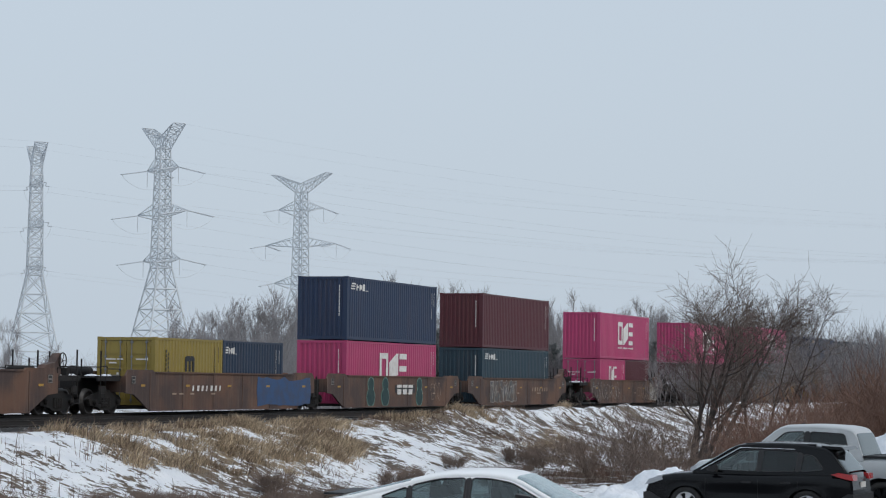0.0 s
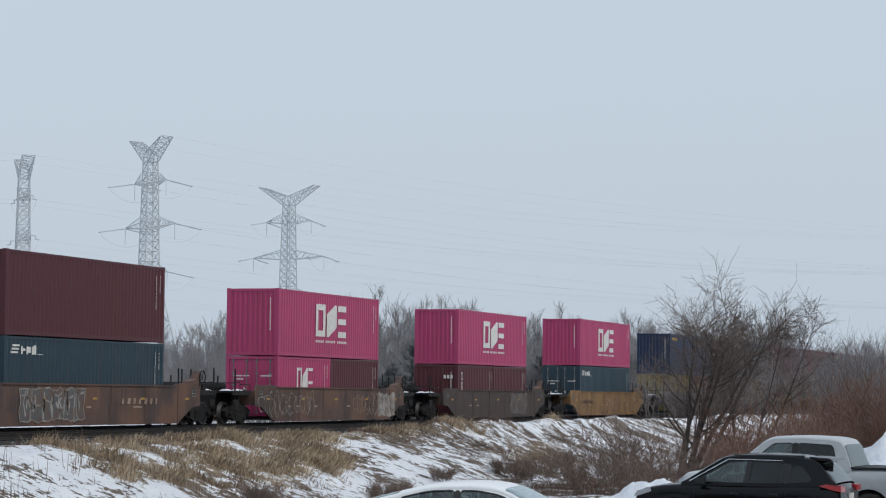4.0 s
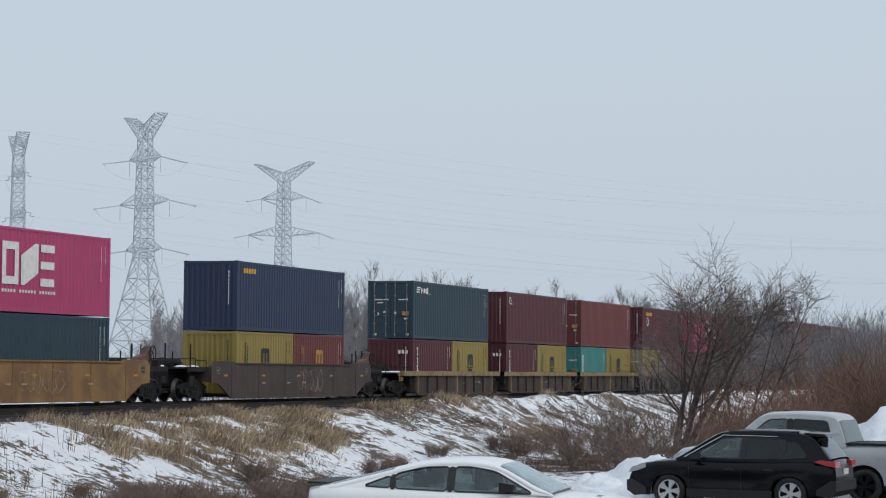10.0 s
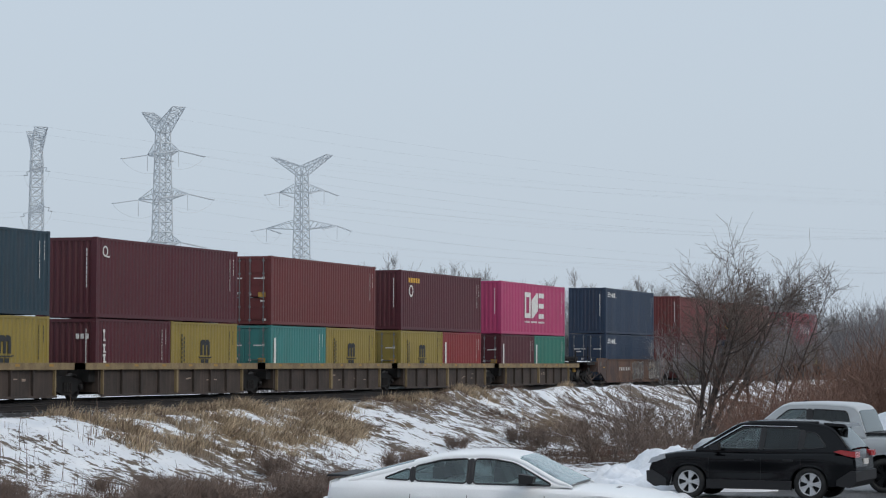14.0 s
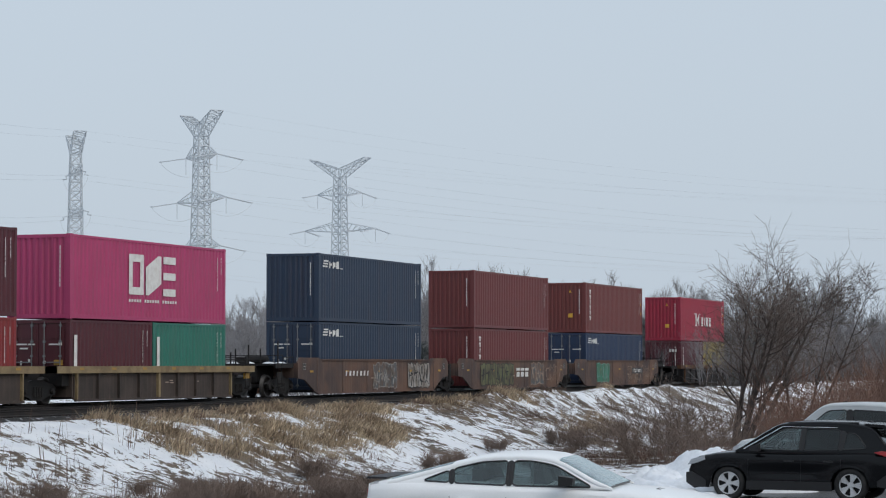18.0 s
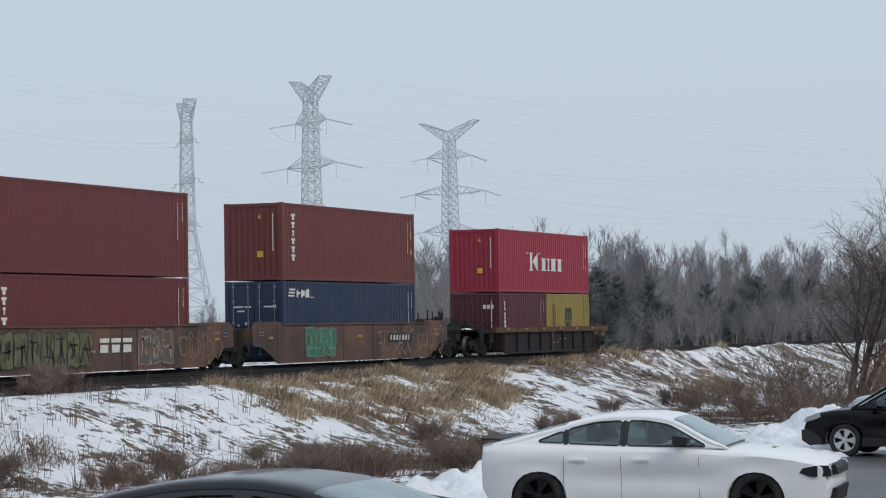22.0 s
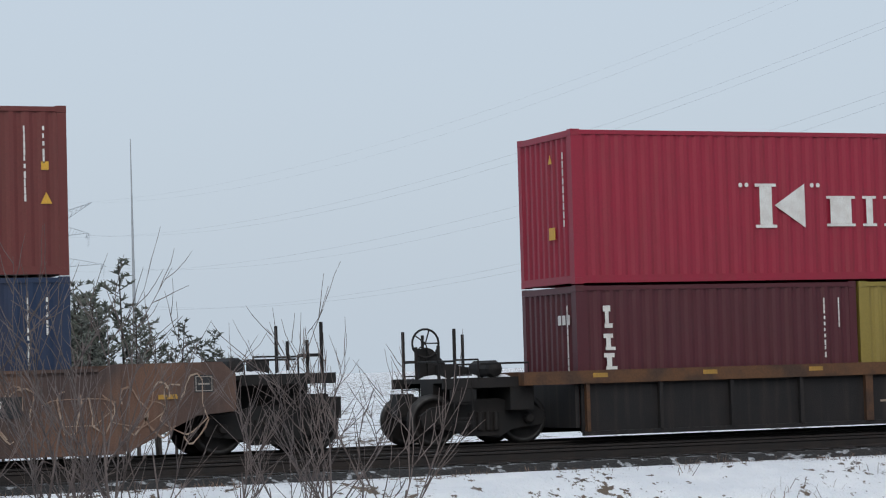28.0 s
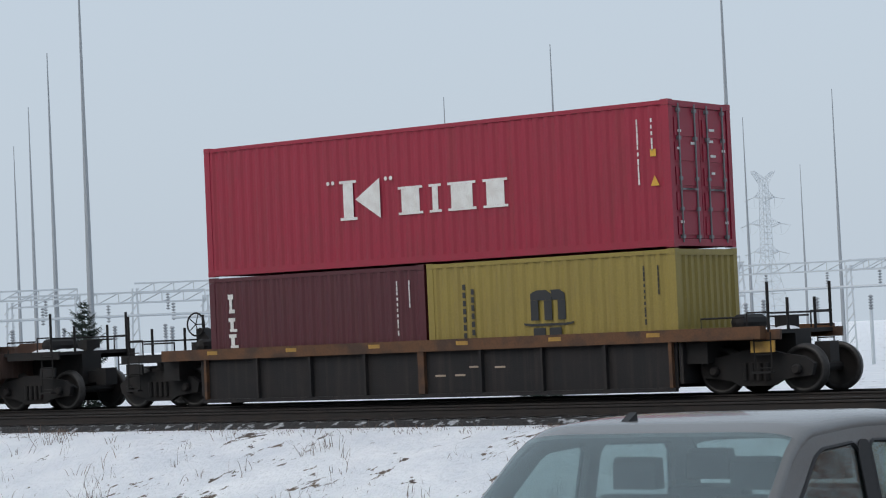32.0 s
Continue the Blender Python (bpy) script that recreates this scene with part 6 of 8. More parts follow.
def young_pine(seed):
    """A loose young pine: a few rising leaders whose upswept shoots end in tufts of long needles."""
    rnd = random.Random(seed)
    t = thing("young_pine", "bushy young pine with pale grey-green needles", "conifer", "young pines")
    wood, b = Build(), Build()
    for i in range(4):
        a0 = rnd.uniform(0, 6.283)
        foot = Vector((0.35 * math.cos(a0), 0.35 * math.sin(a0), -0.1))
        tall = rnd.uniform(3.0, 4.7)
        head = foot + Vector((rnd.uniform(0.1, 0.7) * math.cos(a0), rnd.uniform(0.1, 0.7) * math.sin(a0), tall))
        wood.tube(foot, head, 0.05, 0.008, n=4)
        for k in range(46):
            f = 0.12 + 0.88 * k / 46
            p = foot.lerp(head, f)
            a = rnd.uniform(0, 6.283)
            l = (0.95 * (1 - f) ** 0.6 + 0.12) * rnd.uniform(0.5, 1.15)
            q = p + Vector((l * math.cos(a), l * math.sin(a), l * rnd.uniform(0.25, 0.75)))
            wood.tube(p, q, 0.012, 0.005, n=3, caps=False)
            for m in range(int(8 + 16 * l)):
                c = p.lerp(q, rnd.uniform(0.3, 1.05))
                v = Vector((rnd.uniform(-1, 1), rnd.uniform(-1, 1), rnd.uniform(-0.3, 1.0))).normalized() * rnd.uniform(0.10, 0.20)
                w = v.orthogonal().normalized() * 0.028
                b.add([tuple(c - w), tuple(c + w), tuple(c + v)], [(0, 1, 2)])
                w = v.cross(w).normalized() * 0.028
                b.add([tuple(c - w), tuple(c + w), tuple(c + v * 0.9)], [(0, 1, 2)])
    part("trunk", wood, BARK, t)
    part("crown", b, NEEDLES_PALE, t)
    return t


young = [young_pine(80 + i) for i in range(3)]
spots = [[], [], []]
for i, (az, far, size) in enumerate(((8.3, 88, 0.95), (8.9, 85, 1.0), (9.8, 86, 1.08), (10.5, 90, 0.9), (11.4, 87, 0.85), (12.6, 86, 1.12), (13.2, 84, 1.05), (13.9, 88, 1.12), (14.7, 85, 1.1), (15.6, 89, 0.9), (16.4, 88, 0.8), (7.6, 92, 0.8))):
    x, y, z = polar(az, far)
    spots[i % 3].append((x, y, z, 61.0 * i, 1.42 * size))
for p, s in zip(young, spots):
    put_copies(p, s)

# bare tree and thicket on the bank beyond the lot
big = branchy_tree("leafless many-stemmed tree with fine twigs on the bank", "trees on the bank", 5, 6, 7.4, 0.48, (0.09, -0.30), (13, 8, 5), 0.40, BARK, TWIG, 0.13, 0.30, 0.26, 0.0065, 0.10, 0.72)
x, y, z = polar(76.77, 89)
big.matrix_world = pose(x, y, z, 0, 0, 0)
second_tree = branchy_tree("leafless spreading tree with fine grey twigs", "trees on the bank", 8, 4, 6.9, 0.50, (0.02, -0.10), (13, 7, 4), 0.34, BARK, TWIG, 0.075, 0.25, 0.28, 0.0055, 0.10, 0.7)
x, y, z = polar(78.25, 99)
second_tree.matrix_world = pose(x, y, z, 0, 0, 10)

thickets = [bare_tree("thicket", "dense red-brown leafless thicket on the bank", "shrub", "thickets", 200 + i, 16, 3.0, 2, (2, 1), 0.45, 0.05, RED_TWIG, RED_TWIG, 0.018, 0.6, 1.3) for i in range(3)]
spots = [[] for _ in thickets]
for i in range(44):
    az = 77.6 + 8.0 * (i + rnd.random()) / 44
    x, y, z = polar(az, rnd.uniform(78, 112))
    spots[i % 3].append((x, y, z, rnd.uniform(0, 360), rnd.uniform(0.75, 1.15) * (0.75 if az < 78.4 else 1.0 if az < 80.0 else 1.3)))
for i in range(8):
    az = 74.6 + 2.8 * (i + rnd.random()) / 8
    x, y, z = polar(az, rnd.uniform(72, 90))
    spots[i % 3].append((x, y, z, rnd.uniform(0, 360), rnd.uniform(0.22, 0.36)))
for p, s in zip(thickets, spots):
    put_copies(p, s)
bushes = [bare_tree("bank_bush", "grey-brown leafless bush on the bank", "shrub", "bushes on the bank", 230 + i, 9, 2.6, 3, (2, 1, 1), 0.5, 0.04, BUSH_TWIG, BUSH_TWIG, 0.020, 0.9, 0.8) for i in range(2)]
spots = [[], []]
for i, (az, far, size) in enumerate(((74.6, 84, 0.9), (75.3, 80, 1.05), (75.9, 82, 1.0), (74.0, 88, 0.7), (76.3, 78, 0.7), (77.6, 84, 0.8), (73.3, 92, 0.55))):
    x, y, z = polar(az, far)
    spots[i % 2].append((x, y, z, 50.0 * i, size))
for p, s in zip(bushes, spots):
    put_copies(p, s)

scrub = [bare_tree("scrub_bush", "low tangled brown scrub at the foot of the bank", "shrub", "scrub on the bank", 260 + i, 12, 1.5, 3, (2, 2, 1), 0.5, 0.03, BUSH_TWIG, BUSH_TWIG, 0.010, 0.9, 0.7, 0.0, 0.0035) for i in range(3)]
spots = [[] for _ in scrub]
rnd = random.Random(262)
for i in range(44):
    x, y = rnd.uniform(42, 61), rnd.uniform(20.6, 27.0)
    if i >= 30:
        x, y = rnd.uniform(62, 86), rnd.uniform(25.0, 28.2)
    if i >= 38:
        x, y = rnd.uniform(88, 104), rnd.uniform(25.0, 29.5)
    spots[i % 3].append((x, y, ground_z(x, y), rnd.uniform(0, 360), rnd.uniform(0.26, 0.50)))
for i, (x, y, size) in enumerate(((55.2, 35.2, 0.55), (56.4, 35.3, 0.42), (54.2, 35.0, 0.36), (31.2, 33.6, 0.42), (29.8, 33.5, 0.36), (42.4, 28.4, 0.5), (42.0, 29.0, 0.4), (46.8, 34.2, 0.35))):
    spots[i % 3].append((x, y, ground_z(x, y), 67.0 * i, size))
for p, s in zip(scrub, spots):
    put_copies(p, s)

# willows and saplings between the lot and the track
for k, (az, far, seed, stems, high, label) in enumerate(((-3.2, 21.5, 301, 5, 4.8, "orange-twigged willow bush in front of the track"), (-5.5, 22.5, 302, 5, 5.2, "tall tangled willow with orange and grey twigs"), (-8.9, 23.5, 305, 3, 4.2, "low orange willow at the edge of the lot"), (1.6, 22.0, 307, 3, 2.4, "low tangled willow with arching pale twigs"))):
    w = bare_tree("willow", label, "willow", "willows", seed, stems, high, 4, (2, 2, 1, 1), 0.55, 0.02, WILLOW_BARK, WILLOW_TWIG, 0.060, 0.75 if k else 0.42, 0.6, 0.03, 0.0014, 1)
    x, y, z = polar(az, far)
    w.matrix_world = pose(x, y, z, 0, 0, 30 * k)
grey_tree = bare_tree("bare_tree", "leafless tree with long drooping dark twigs", "tree", "trees on the bank", 311, 3, 5.6, 4, (1, 2, 1, 1), 0.45, 0.05, BARK, TWIG, 0.05, 0.35, 0.3, 0.12, 0.0013)
x, y, z = polar(-3.6, 25.5)
grey_tree.matrix_world = pose(x, y, z, 0, 0, 0)
saplings = [bare_tree("sapling", "pale upright leafless sapling clump before the track", "sapling", "saplings", 320 + i, 3, 3.5, 3, (1, 1, 1), 0.40, 0.13, SAPLING, SAPLING, 0.030, 0.36, 0.35, 0.0, 0.0022, 1) for i in range(3)]
spots = [[] for _ in saplings]
for i, (az, far, size) in enumerate(((7.6, 24, 1.0), (9.4, 23, 1.02), (11.6, 24, 1.05), (13.0, 26, 0.95), (14.3, 24, 1.08), (15.6, 25, 0.95), (17.2, 25, 0.9), (18.6, 24, 0.85), (20.0, 24.5, 0.98), (3.6, 24, 0.75), (-18.9, 23, 1.18), (-17.0, 23.5, 1.1), (-14.8, 24, 0.7))):
    x, y, z = polar(az, far)
    spots[i % 3].append((x, y, z, 47.0 * i, 0.92 * size))
for p, s in zip(saplings, spots):
    put_copies(p, s)
# low tangled brush among the saplings
brush_low = [bare_tree("low_bush", "low tangled dark-twigged bush in the snow", "shrub", "low bushes before the track", 340 + i, 7, 1.7, 3, (1, 1, 1), 0.52, 0.03, TWIG, TWIG, 0.010, 0.9, 0.7, 0.0, 0.0012) for i in range(3)]
spots = [[] for _ in brush_low]
rnd = random.Random(343)
for i in range(14):
    az = 4.5 + 16.0 * (i + rnd.random()) / 14
    x, y, z = polar(az, rnd.uniform(22.0, 28.5))
    spots[i % 3].append((x, y, z, rnd.uniform(0, 360), rnd.uniform(0.55, 1.05)))
for i, (az, far, size) in enumerate(((-20.2, 21.5, 0.6), (-19.3, 22, 0.75), (-18.2, 21.8, 0.7), (-17.0, 22.2, 0.8), (-15.4, 22.5, 0.7), (-13.6, 23, 0.8), (-11.8, 22.6, 0.85), (-2.6, 22.2, 0.9), (-2.0, 21.8, 1.1), (-0.8, 22.2, 1.15), (0.4, 22.0, 1.0), (-4.2, 22.0, 0.9), (1.4, 22.0, 1.15), (2.3, 22.6, 1.2), (3.2, 22.4, 1.05))):
    x, y, z = polar(az, far)
    spots[i % 3].append((x, y, z, 40.0 * i, size))
for p, s in zip(brush_low, spots):
    put_copies(p, s)


from mathutils.geometry import tessellate_polygon as tessellate

# ---- parked vehicles; x points ahead, z up from the ground ----
def car_paint(name, colour, dirt, rough=0.28, coat=0.1, shine=0.5):
    return material(name, colour, rough, second=dirt, scale=1.2, amount=0.35, coat=coat, grain=0.03, bump_scale=60, shine=shine)


WHITE_PAINT = car_paint("white_car_paint", (0.88, 0.895, 0.91), (0.82, 0.83, 0.84))
BLACK_PAINT = car_paint("black_car_paint", (0.003, 0.0035, 0.005), (0.006, 0.006, 0.007), 0.15, 0.0, 0.26)
DARK_PAINT = car_paint("graphite_car_paint", (0.010, 0.011, 0.015), (0.02, 0.02, 0.022), 0.2, 0.2, 0.5)
SILVER_PAINT = car_paint("pale_silver_paint", (0.46, 0.49, 0.51), (0.36, 0.37, 0.38))
GREY_PAINT = car_paint("warm_grey_paint", (0.150, 0.150, 0.153), (0.12, 0.118, 0.118), 0.26, 0.35)
CLADDING = material("black_plastic", (0.016, 0.016, 0.018), 0.6)
TYRE = material("tyre_rubber", (0.018, 0.018, 0.019), 0.85, second=(0.05, 0.048, 0.045), scale=6, amount=0.5)
ALLOY = material("silver_alloy", (0.66, 0.67, 0.69), 0.38, 0.5)
ALLOY_BLACK = material("black_alloy", (0.012, 0.012, 0.014), 0.3, 0.3)
CHROME = material("chrome_trim", (0.7, 0.71, 0.73), 0.15, 1.0)
RED_LENS = material("red_lamp_lens", (0.42, 0.012, 0.015), 0.15, coat=0.5)
CLEAR_LENS = material("clear_lamp_lens", (0.35, 0.37, 0.40), 0.08, coat=0.6)
DARK_LENS = material("smoked_lamp_lens", (0.02, 0.02, 0.024), 0.1, coat=0.6)
GLASS = glass("tinted_glass", (0.20, 0.225, 0.23), 0.05)
SCREEN = glass("windscreen_glass", (0.80, 0.89, 0.89), 0.12)
GLASS_CLEAR = glass("lightly_tinted_glass", (0.60, 0.66, 0.66), 0.08)
SEAT = material("dark_seat_cloth", (0.05, 0.055, 0.058), 0.85, second=(0.035, 0.038, 0.04), scale=6, amount=0.5)
CABIN = material("grey_cabin_trim", (0.15, 0.153, 0.16), 0.8)


def arch(cx, r, z, n=10):
    return [(cx + r * math.cos(math.pi * i / n), z + r * math.sin(math.pi * i / n)) for i in range(n + 1)]


def body_shell(outline, w):
    """The lower body: the side outline carried across the width with rounded shoulders."""
    top = max(z for _, z in outline)
    cx = sum(x for x, _ in outline) / len(outline)

    def slice_at(y, ax, az):
        return [(cx + (x - cx) * (1 - ax * min(1.0, z / 0.5)), y, z - az * max(0.0, (z - 0.55 * top) / (0.45 * top))) for x, z in outline]

    b = Build()
    n = len(outline)
    cuts = [(-w, 0.014, 0.10), (-w + 0.035, 0.005, 0.035), (-w + 0.13, 0.0, 0.008), (-w * 0.45, -0.006, -0.012), (0.0, -0.012, -0.02), (w * 0.45, -0.006, -0.012), (w - 0.13, 0.0, 0.008), (w - 0.035, 0.005, 0.035), (w, 0.014, 0.10)]
    for y, ax, az in cuts:
        b.v += slice_at(y, ax, az)
    for j in range(len(cuts) - 1):
        for i in range(n):
            b.f.append((j * n + i, j * n + (i + 1) % n, (j + 1) * n + (i + 1) % n, (j + 1) * n + i))
    k = (len(cuts) - 1) * n
    b.f += [tuple(range(n)), tuple(range(k + n - 1, k - 1, -1))]
    return b


def rounded(pts, closed, times=2):
    """Cut the corners of a line of points twice, so that it bends smoothly."""
    for turn in range(times):
        out = [] if closed else [pts[0]]
        n = len(pts)
        for i in range(n if closed else n - 1):
            (x0, z0), (x1, z1) = pts[i], pts[(i + 1) % n]
            k = min(0.25, (0.05 if turn == 0 else 0.014) / max(0.01, math.hypot(x1 - x0, z1 - z0))) if closed else min(0.22, (0.11 if turn == 0 else 0.035) / max(0.01, math.hypot(x1 - x0, z1 - z0)))
            if closed or i > 0:
                out.append((x0 + k * (x1 - x0), z0 + k * (z1 - z0)))
            if closed or i < n - 2:
                out.append((x1 - k * (x1 - x0), z1 - k * (z1 - z0)))
        pts = out if closed else out + [pts[-1]]
    return pts


def flank(x, z, wheels, belt, x0, x1):
    """How far the side of a body lies inside its full width at a point."""
    line = belt - 0.25
    inset = 0.045 * max(0.0, (line - z) / line) ** 1.5 + 0.05 * max(0.0, (z - line) / 0.25) ** 2
    swell = sum(math.exp(-((math.hypot(x - c, z - 0.38) - 0.46) / 0.10) ** 2) for c in wheels)
    t = max(0.0, min(1.0, (x - wheels[0] - 0.5) / 0.3)) * max(0.0, min(1.0, (wheels[1] - 0.45 - x) / 0.3))
    hollow = 0.035 * math.exp(-((z - 0.60 * belt) / 0.13) ** 2) * t
    ends = 0.10 * max(0.0, 1 - (x - x0) / 0.45) ** 2 + 0.07 * max(0.0, 1 - (x1 - x) / 0.45) ** 2
    return inset + hollow + ends - 0.018 * min(1.0, swell)


def sculpt(me, w, wheels, belt):
    """Give the flat flanks a shoulder line, hollow doors and swollen arches."""
    bm = bmesh.new()
    bm.from_mesh(me)
    cuts = [(0, 0, 0.34 + 0.07 * i) for i in range(int((belt - 0.30) / 0.07))]
    for co in cuts:
        bmesh.ops.bisect_plane(bm, geom=bm.verts[:] + bm.edges[:] + bm.faces[:], plane_co=co, plane_no=(0, 0, 1))
    x0, x1 = min(v.co.x for v in bm.verts), max(v.co.x for v in bm.verts)
    for i in range(1, 24):
        bmesh.ops.bisect_plane(bm, geom=bm.verts[:] + bm.edges[:] + bm.faces[:], plane_co=(x0 + (x1 - x0) * i / 24, 0, 0), plane_no=(1, 0, 0))
    for v in bm.verts:
        if abs(v.co.y) > w - 0.05:
            v.co.y -= math.copysign(flank(v.co.x, v.co.z, wheels, belt, x0, x1), v.co.y)
    bm.to_mesh(me)
    bm.free()
    me.polygons.foreach_set("use_smooth", [True] * len(me.polygons))
    me.set_sharp_from_angle(angle=radians(32))
    me.update()
    return me


class Greenhouse:
    """Cabin above the belt line: a roof with rounded shoulders, slanted sides, pillars and panes."""

    def __init__(self, line, belt, w_low, w_high):
        self.raw, self.belt, self.w_low, self.w_high = line, belt, w_low, w_high
        self.line = rounded(line, False)
        self.top = max(z for _, z in self.line)
        self.angles = [math.pi / 2 * k / 8 for k in range(9)]

    def half(self, z):
        t = max(0.0, min(1.0, (z - self.belt) / (self.top - self.belt)))
        return self.w_low + (self.w_high - self.w_low) * (t ** 1.15)

    def shoulder(self, z):
        return z - min(0.062, max(0.0, 0.7 * (z - self.belt)))

    def section(self, x, z, lift=0.0):
        """Half of a cross section, from the shoulder to the middle of the roof."""
        zs = self.shoulder(z)
        h, rise = self.half(zs), z + 0.03 - zs
        return [(x, h * math.cos(a) ** 0.30 + lift * math.cos(a), zs + rise * math.sin(a) ** 0.68 + lift * math.sin(a)) for a in self.angles]

    def skin(self, pts, first, last, lift=0.0, thick=0.02, side=0):
        """A sheet over the given stretch of the cabin line, between two steps of the section."""
        b = Build()
        rows = []
        for x, z in pts:
            half = self.section(x, z, lift)[first:last + 1]
            rows.append([(x, -y, q) for x, y, q in half] + ([(x, y, q) for x, y, q in reversed(half)] if last < 8 else [(x, y, q) for x, y, q in reversed(half[:-1])]))
        spans = [rows] if last == 8 else [[r[:len(r) // 2] for r in rows] if side < 0 else [r[len(r) // 2:] for r in rows]]
        for grid in spans:
            m, k = len(grid[0]), len(b.v)
            n = len(grid) * m
            for drop in (0.0, thick):
                for row in grid:
                    b.v += [(x, y * (1 - 0.5 * drop), z - drop) for x, y, z in row]
            for i in range(len(grid) - 1):
                for c in range(m - 1):
                    q = (k + i * m + c, k + i * m + c + 1, k + (i + 1) * m + c + 1, k + (i + 1) * m + c)
                    b.f += [q, tuple(n + w for w in reversed(q))]
                for c in (0, m - 1):
                    b.f.append((k + i * m + c, k + (i + 1) * m + c, n + k + (i + 1) * m + c, n + k + i * m + c))
            for i in (0, len(grid) - 1):
                b.f += [(k + i * m + c, k + i * m + c + 1, n + k + i * m + c + 1, n + k + i * m + c) for c in range(m - 1)]
        return b

    def stretch(self, end, lo, hi):
        """Points of the cabin line between two heights at the rear (0) or the front (1) slope."""
        (x0, z0), (x1, z1) = (self.raw[0], self.raw[1]) if end == 0 else (self.raw[-1], self.raw[-2])
        ends = sorted((x0 + (x1 - x0) * lo, x0 + (x1 - x0) * hi))
        return [(x, self.height(x)) for x in [ends[0] + (ends[1] - ends[0]) * i / 8 for i in range(9)]]

    def height(self, x):
        for (x0, z0), (x1, z1) in zip(self.line, self.line[1:]):
            if x0 <= x <= x1:
                return z0 + (z1 - z0) * (x - x0) / max(1e-6, x1 - x0)
        return self.line[0][1] if x < self.line[0][0] else self.line[-1][1]

    def side_pane(self, poly, s, out=-0.004):
        b = Build()
        poly = rounded(poly, True)
        n = len(poly)
        b.v = [(x, s * (self.half(z) + out), z) for x, z in poly] + [(x, s * (self.half(z) + out - 0.006), z) for x, z in poly]
        b.f = [tuple(range(n)), tuple(range(2 * n - 1, n - 1, -1))] + [(i, (i + 1) % n, n + (i + 1) % n, n + i) for i in range(n)]
        return b

    def pane_seal(self, poly, s):
        poly = rounded(poly, True)
        return Build().path([(x, s * (self.half(z) + 0.001), z) for x, z in poly + poly[:1]], 0.012, 4)

    def side_frame(self, panes, s):
        """One side of the cabin: a sheet with thickness and openings where the panes sit."""
        pts = [(self.line[0][0], self.belt - 0.03)] + [(x, self.shoulder(z)) for x, z in self.line] + [(self.line[-1][0], self.belt - 0.03)]
        loops = [pts] + [list(reversed(rounded(p, True))) for p in panes]
        flat = [Vector((x, z, 0)) for lp in loops for x, z in lp]
        tris = tessellate([[Vector((x, z, 0)) for x, z in lp] for lp in loops])
        b = Build()
        n = len(flat)
        for depth in (0.0, 0.045):
            for q in flat:
                b.v.append((q.x, s * (self.half(q.y) - depth), q.y))
        b.f = [tuple(t) for t in tris] + [tuple(n + i for i in reversed(t)) for t in tris]
        k = 0
        for lp in loops:
            m = len(lp)
            b.f += [(k + i, k + (i + 1) % m, n + k + (i + 1) % m, n + k + i) for i in range(m)]
            k += m
        return b

    def roof(self):
        r, f = self.stretch(0, 0.9, 0.9)[0][0], self.stretch(1, 0.965, 0.965)[0][0]
        pts = [(r, self.height(r))] + [(x, z) for x, z in self.line if r + 0.01 < x < f - 0.01] + [(f, self.height(f))]
        return self.skin(pts, 0, 8)

    def pillar(self, end, side):
        return self.skin(self.stretch(end, 0.0, 0.965 if end else 0.9), 0, 3, side=side)

    def screen(self, end):
        return self.skin(self.stretch(end, 0.04, 0.96 if end else 0.895), 3, 8, 0.004, 0.006)


def wheel_meshes(r, width, rim, spokes):
    t = Build().turn([(r * 0.66, -width * 0.42), (r * 0.72, -width * 0.5), (r * 0.93, -width * 0.48), (r, -width * 0.34), (r, width * 0.34), (r * 0.93, width * 0.48), (r * 0.66, width * 0.42)], (0, 0, 0), 28)
    h = Build().turn([(r * 0.68, -width * 0.43), (r * 0.62, -width * 0.36), (r * 0.60, -width * 0.10), (0.0, -width * 0.06)], (0, 0, 0), 24)
    s = Build()
    for i in range(spokes):
        a = 2 * math.pi * i / spokes
        for da in (-0.24, 0.0, 0.24):
            p0 = Vector((0.05 * math.cos(a), -width * 0.36, 0.05 * math.sin(a)))
            p1 = Vector((r * 0.64 * math.cos(a + da), -width * 0.38, r * 0.64 * math.sin(a + da)))
            s.tube(p0, p1, 0.026, 0.030, n=4)
    s.turn([(0.0, -width * 0.44), (0.06, -width * 0.42), (0.075, -width * 0.30)], (0, 0, 0), 12)
    s.turn([(r * 0.615, -width * 0.34), (r * 0.625, -width * 0.45), (r * 0.675, -width * 0.46), (r * 0.685, -width * 0.40)], (0, 0, 0), 28)
    return t.mesh("tyre", TYRE, True), h.mesh("rim", ALLOY_BLACK if rim is ALLOY_BLACK else CLADDING, True), s.mesh("spokes", rim)


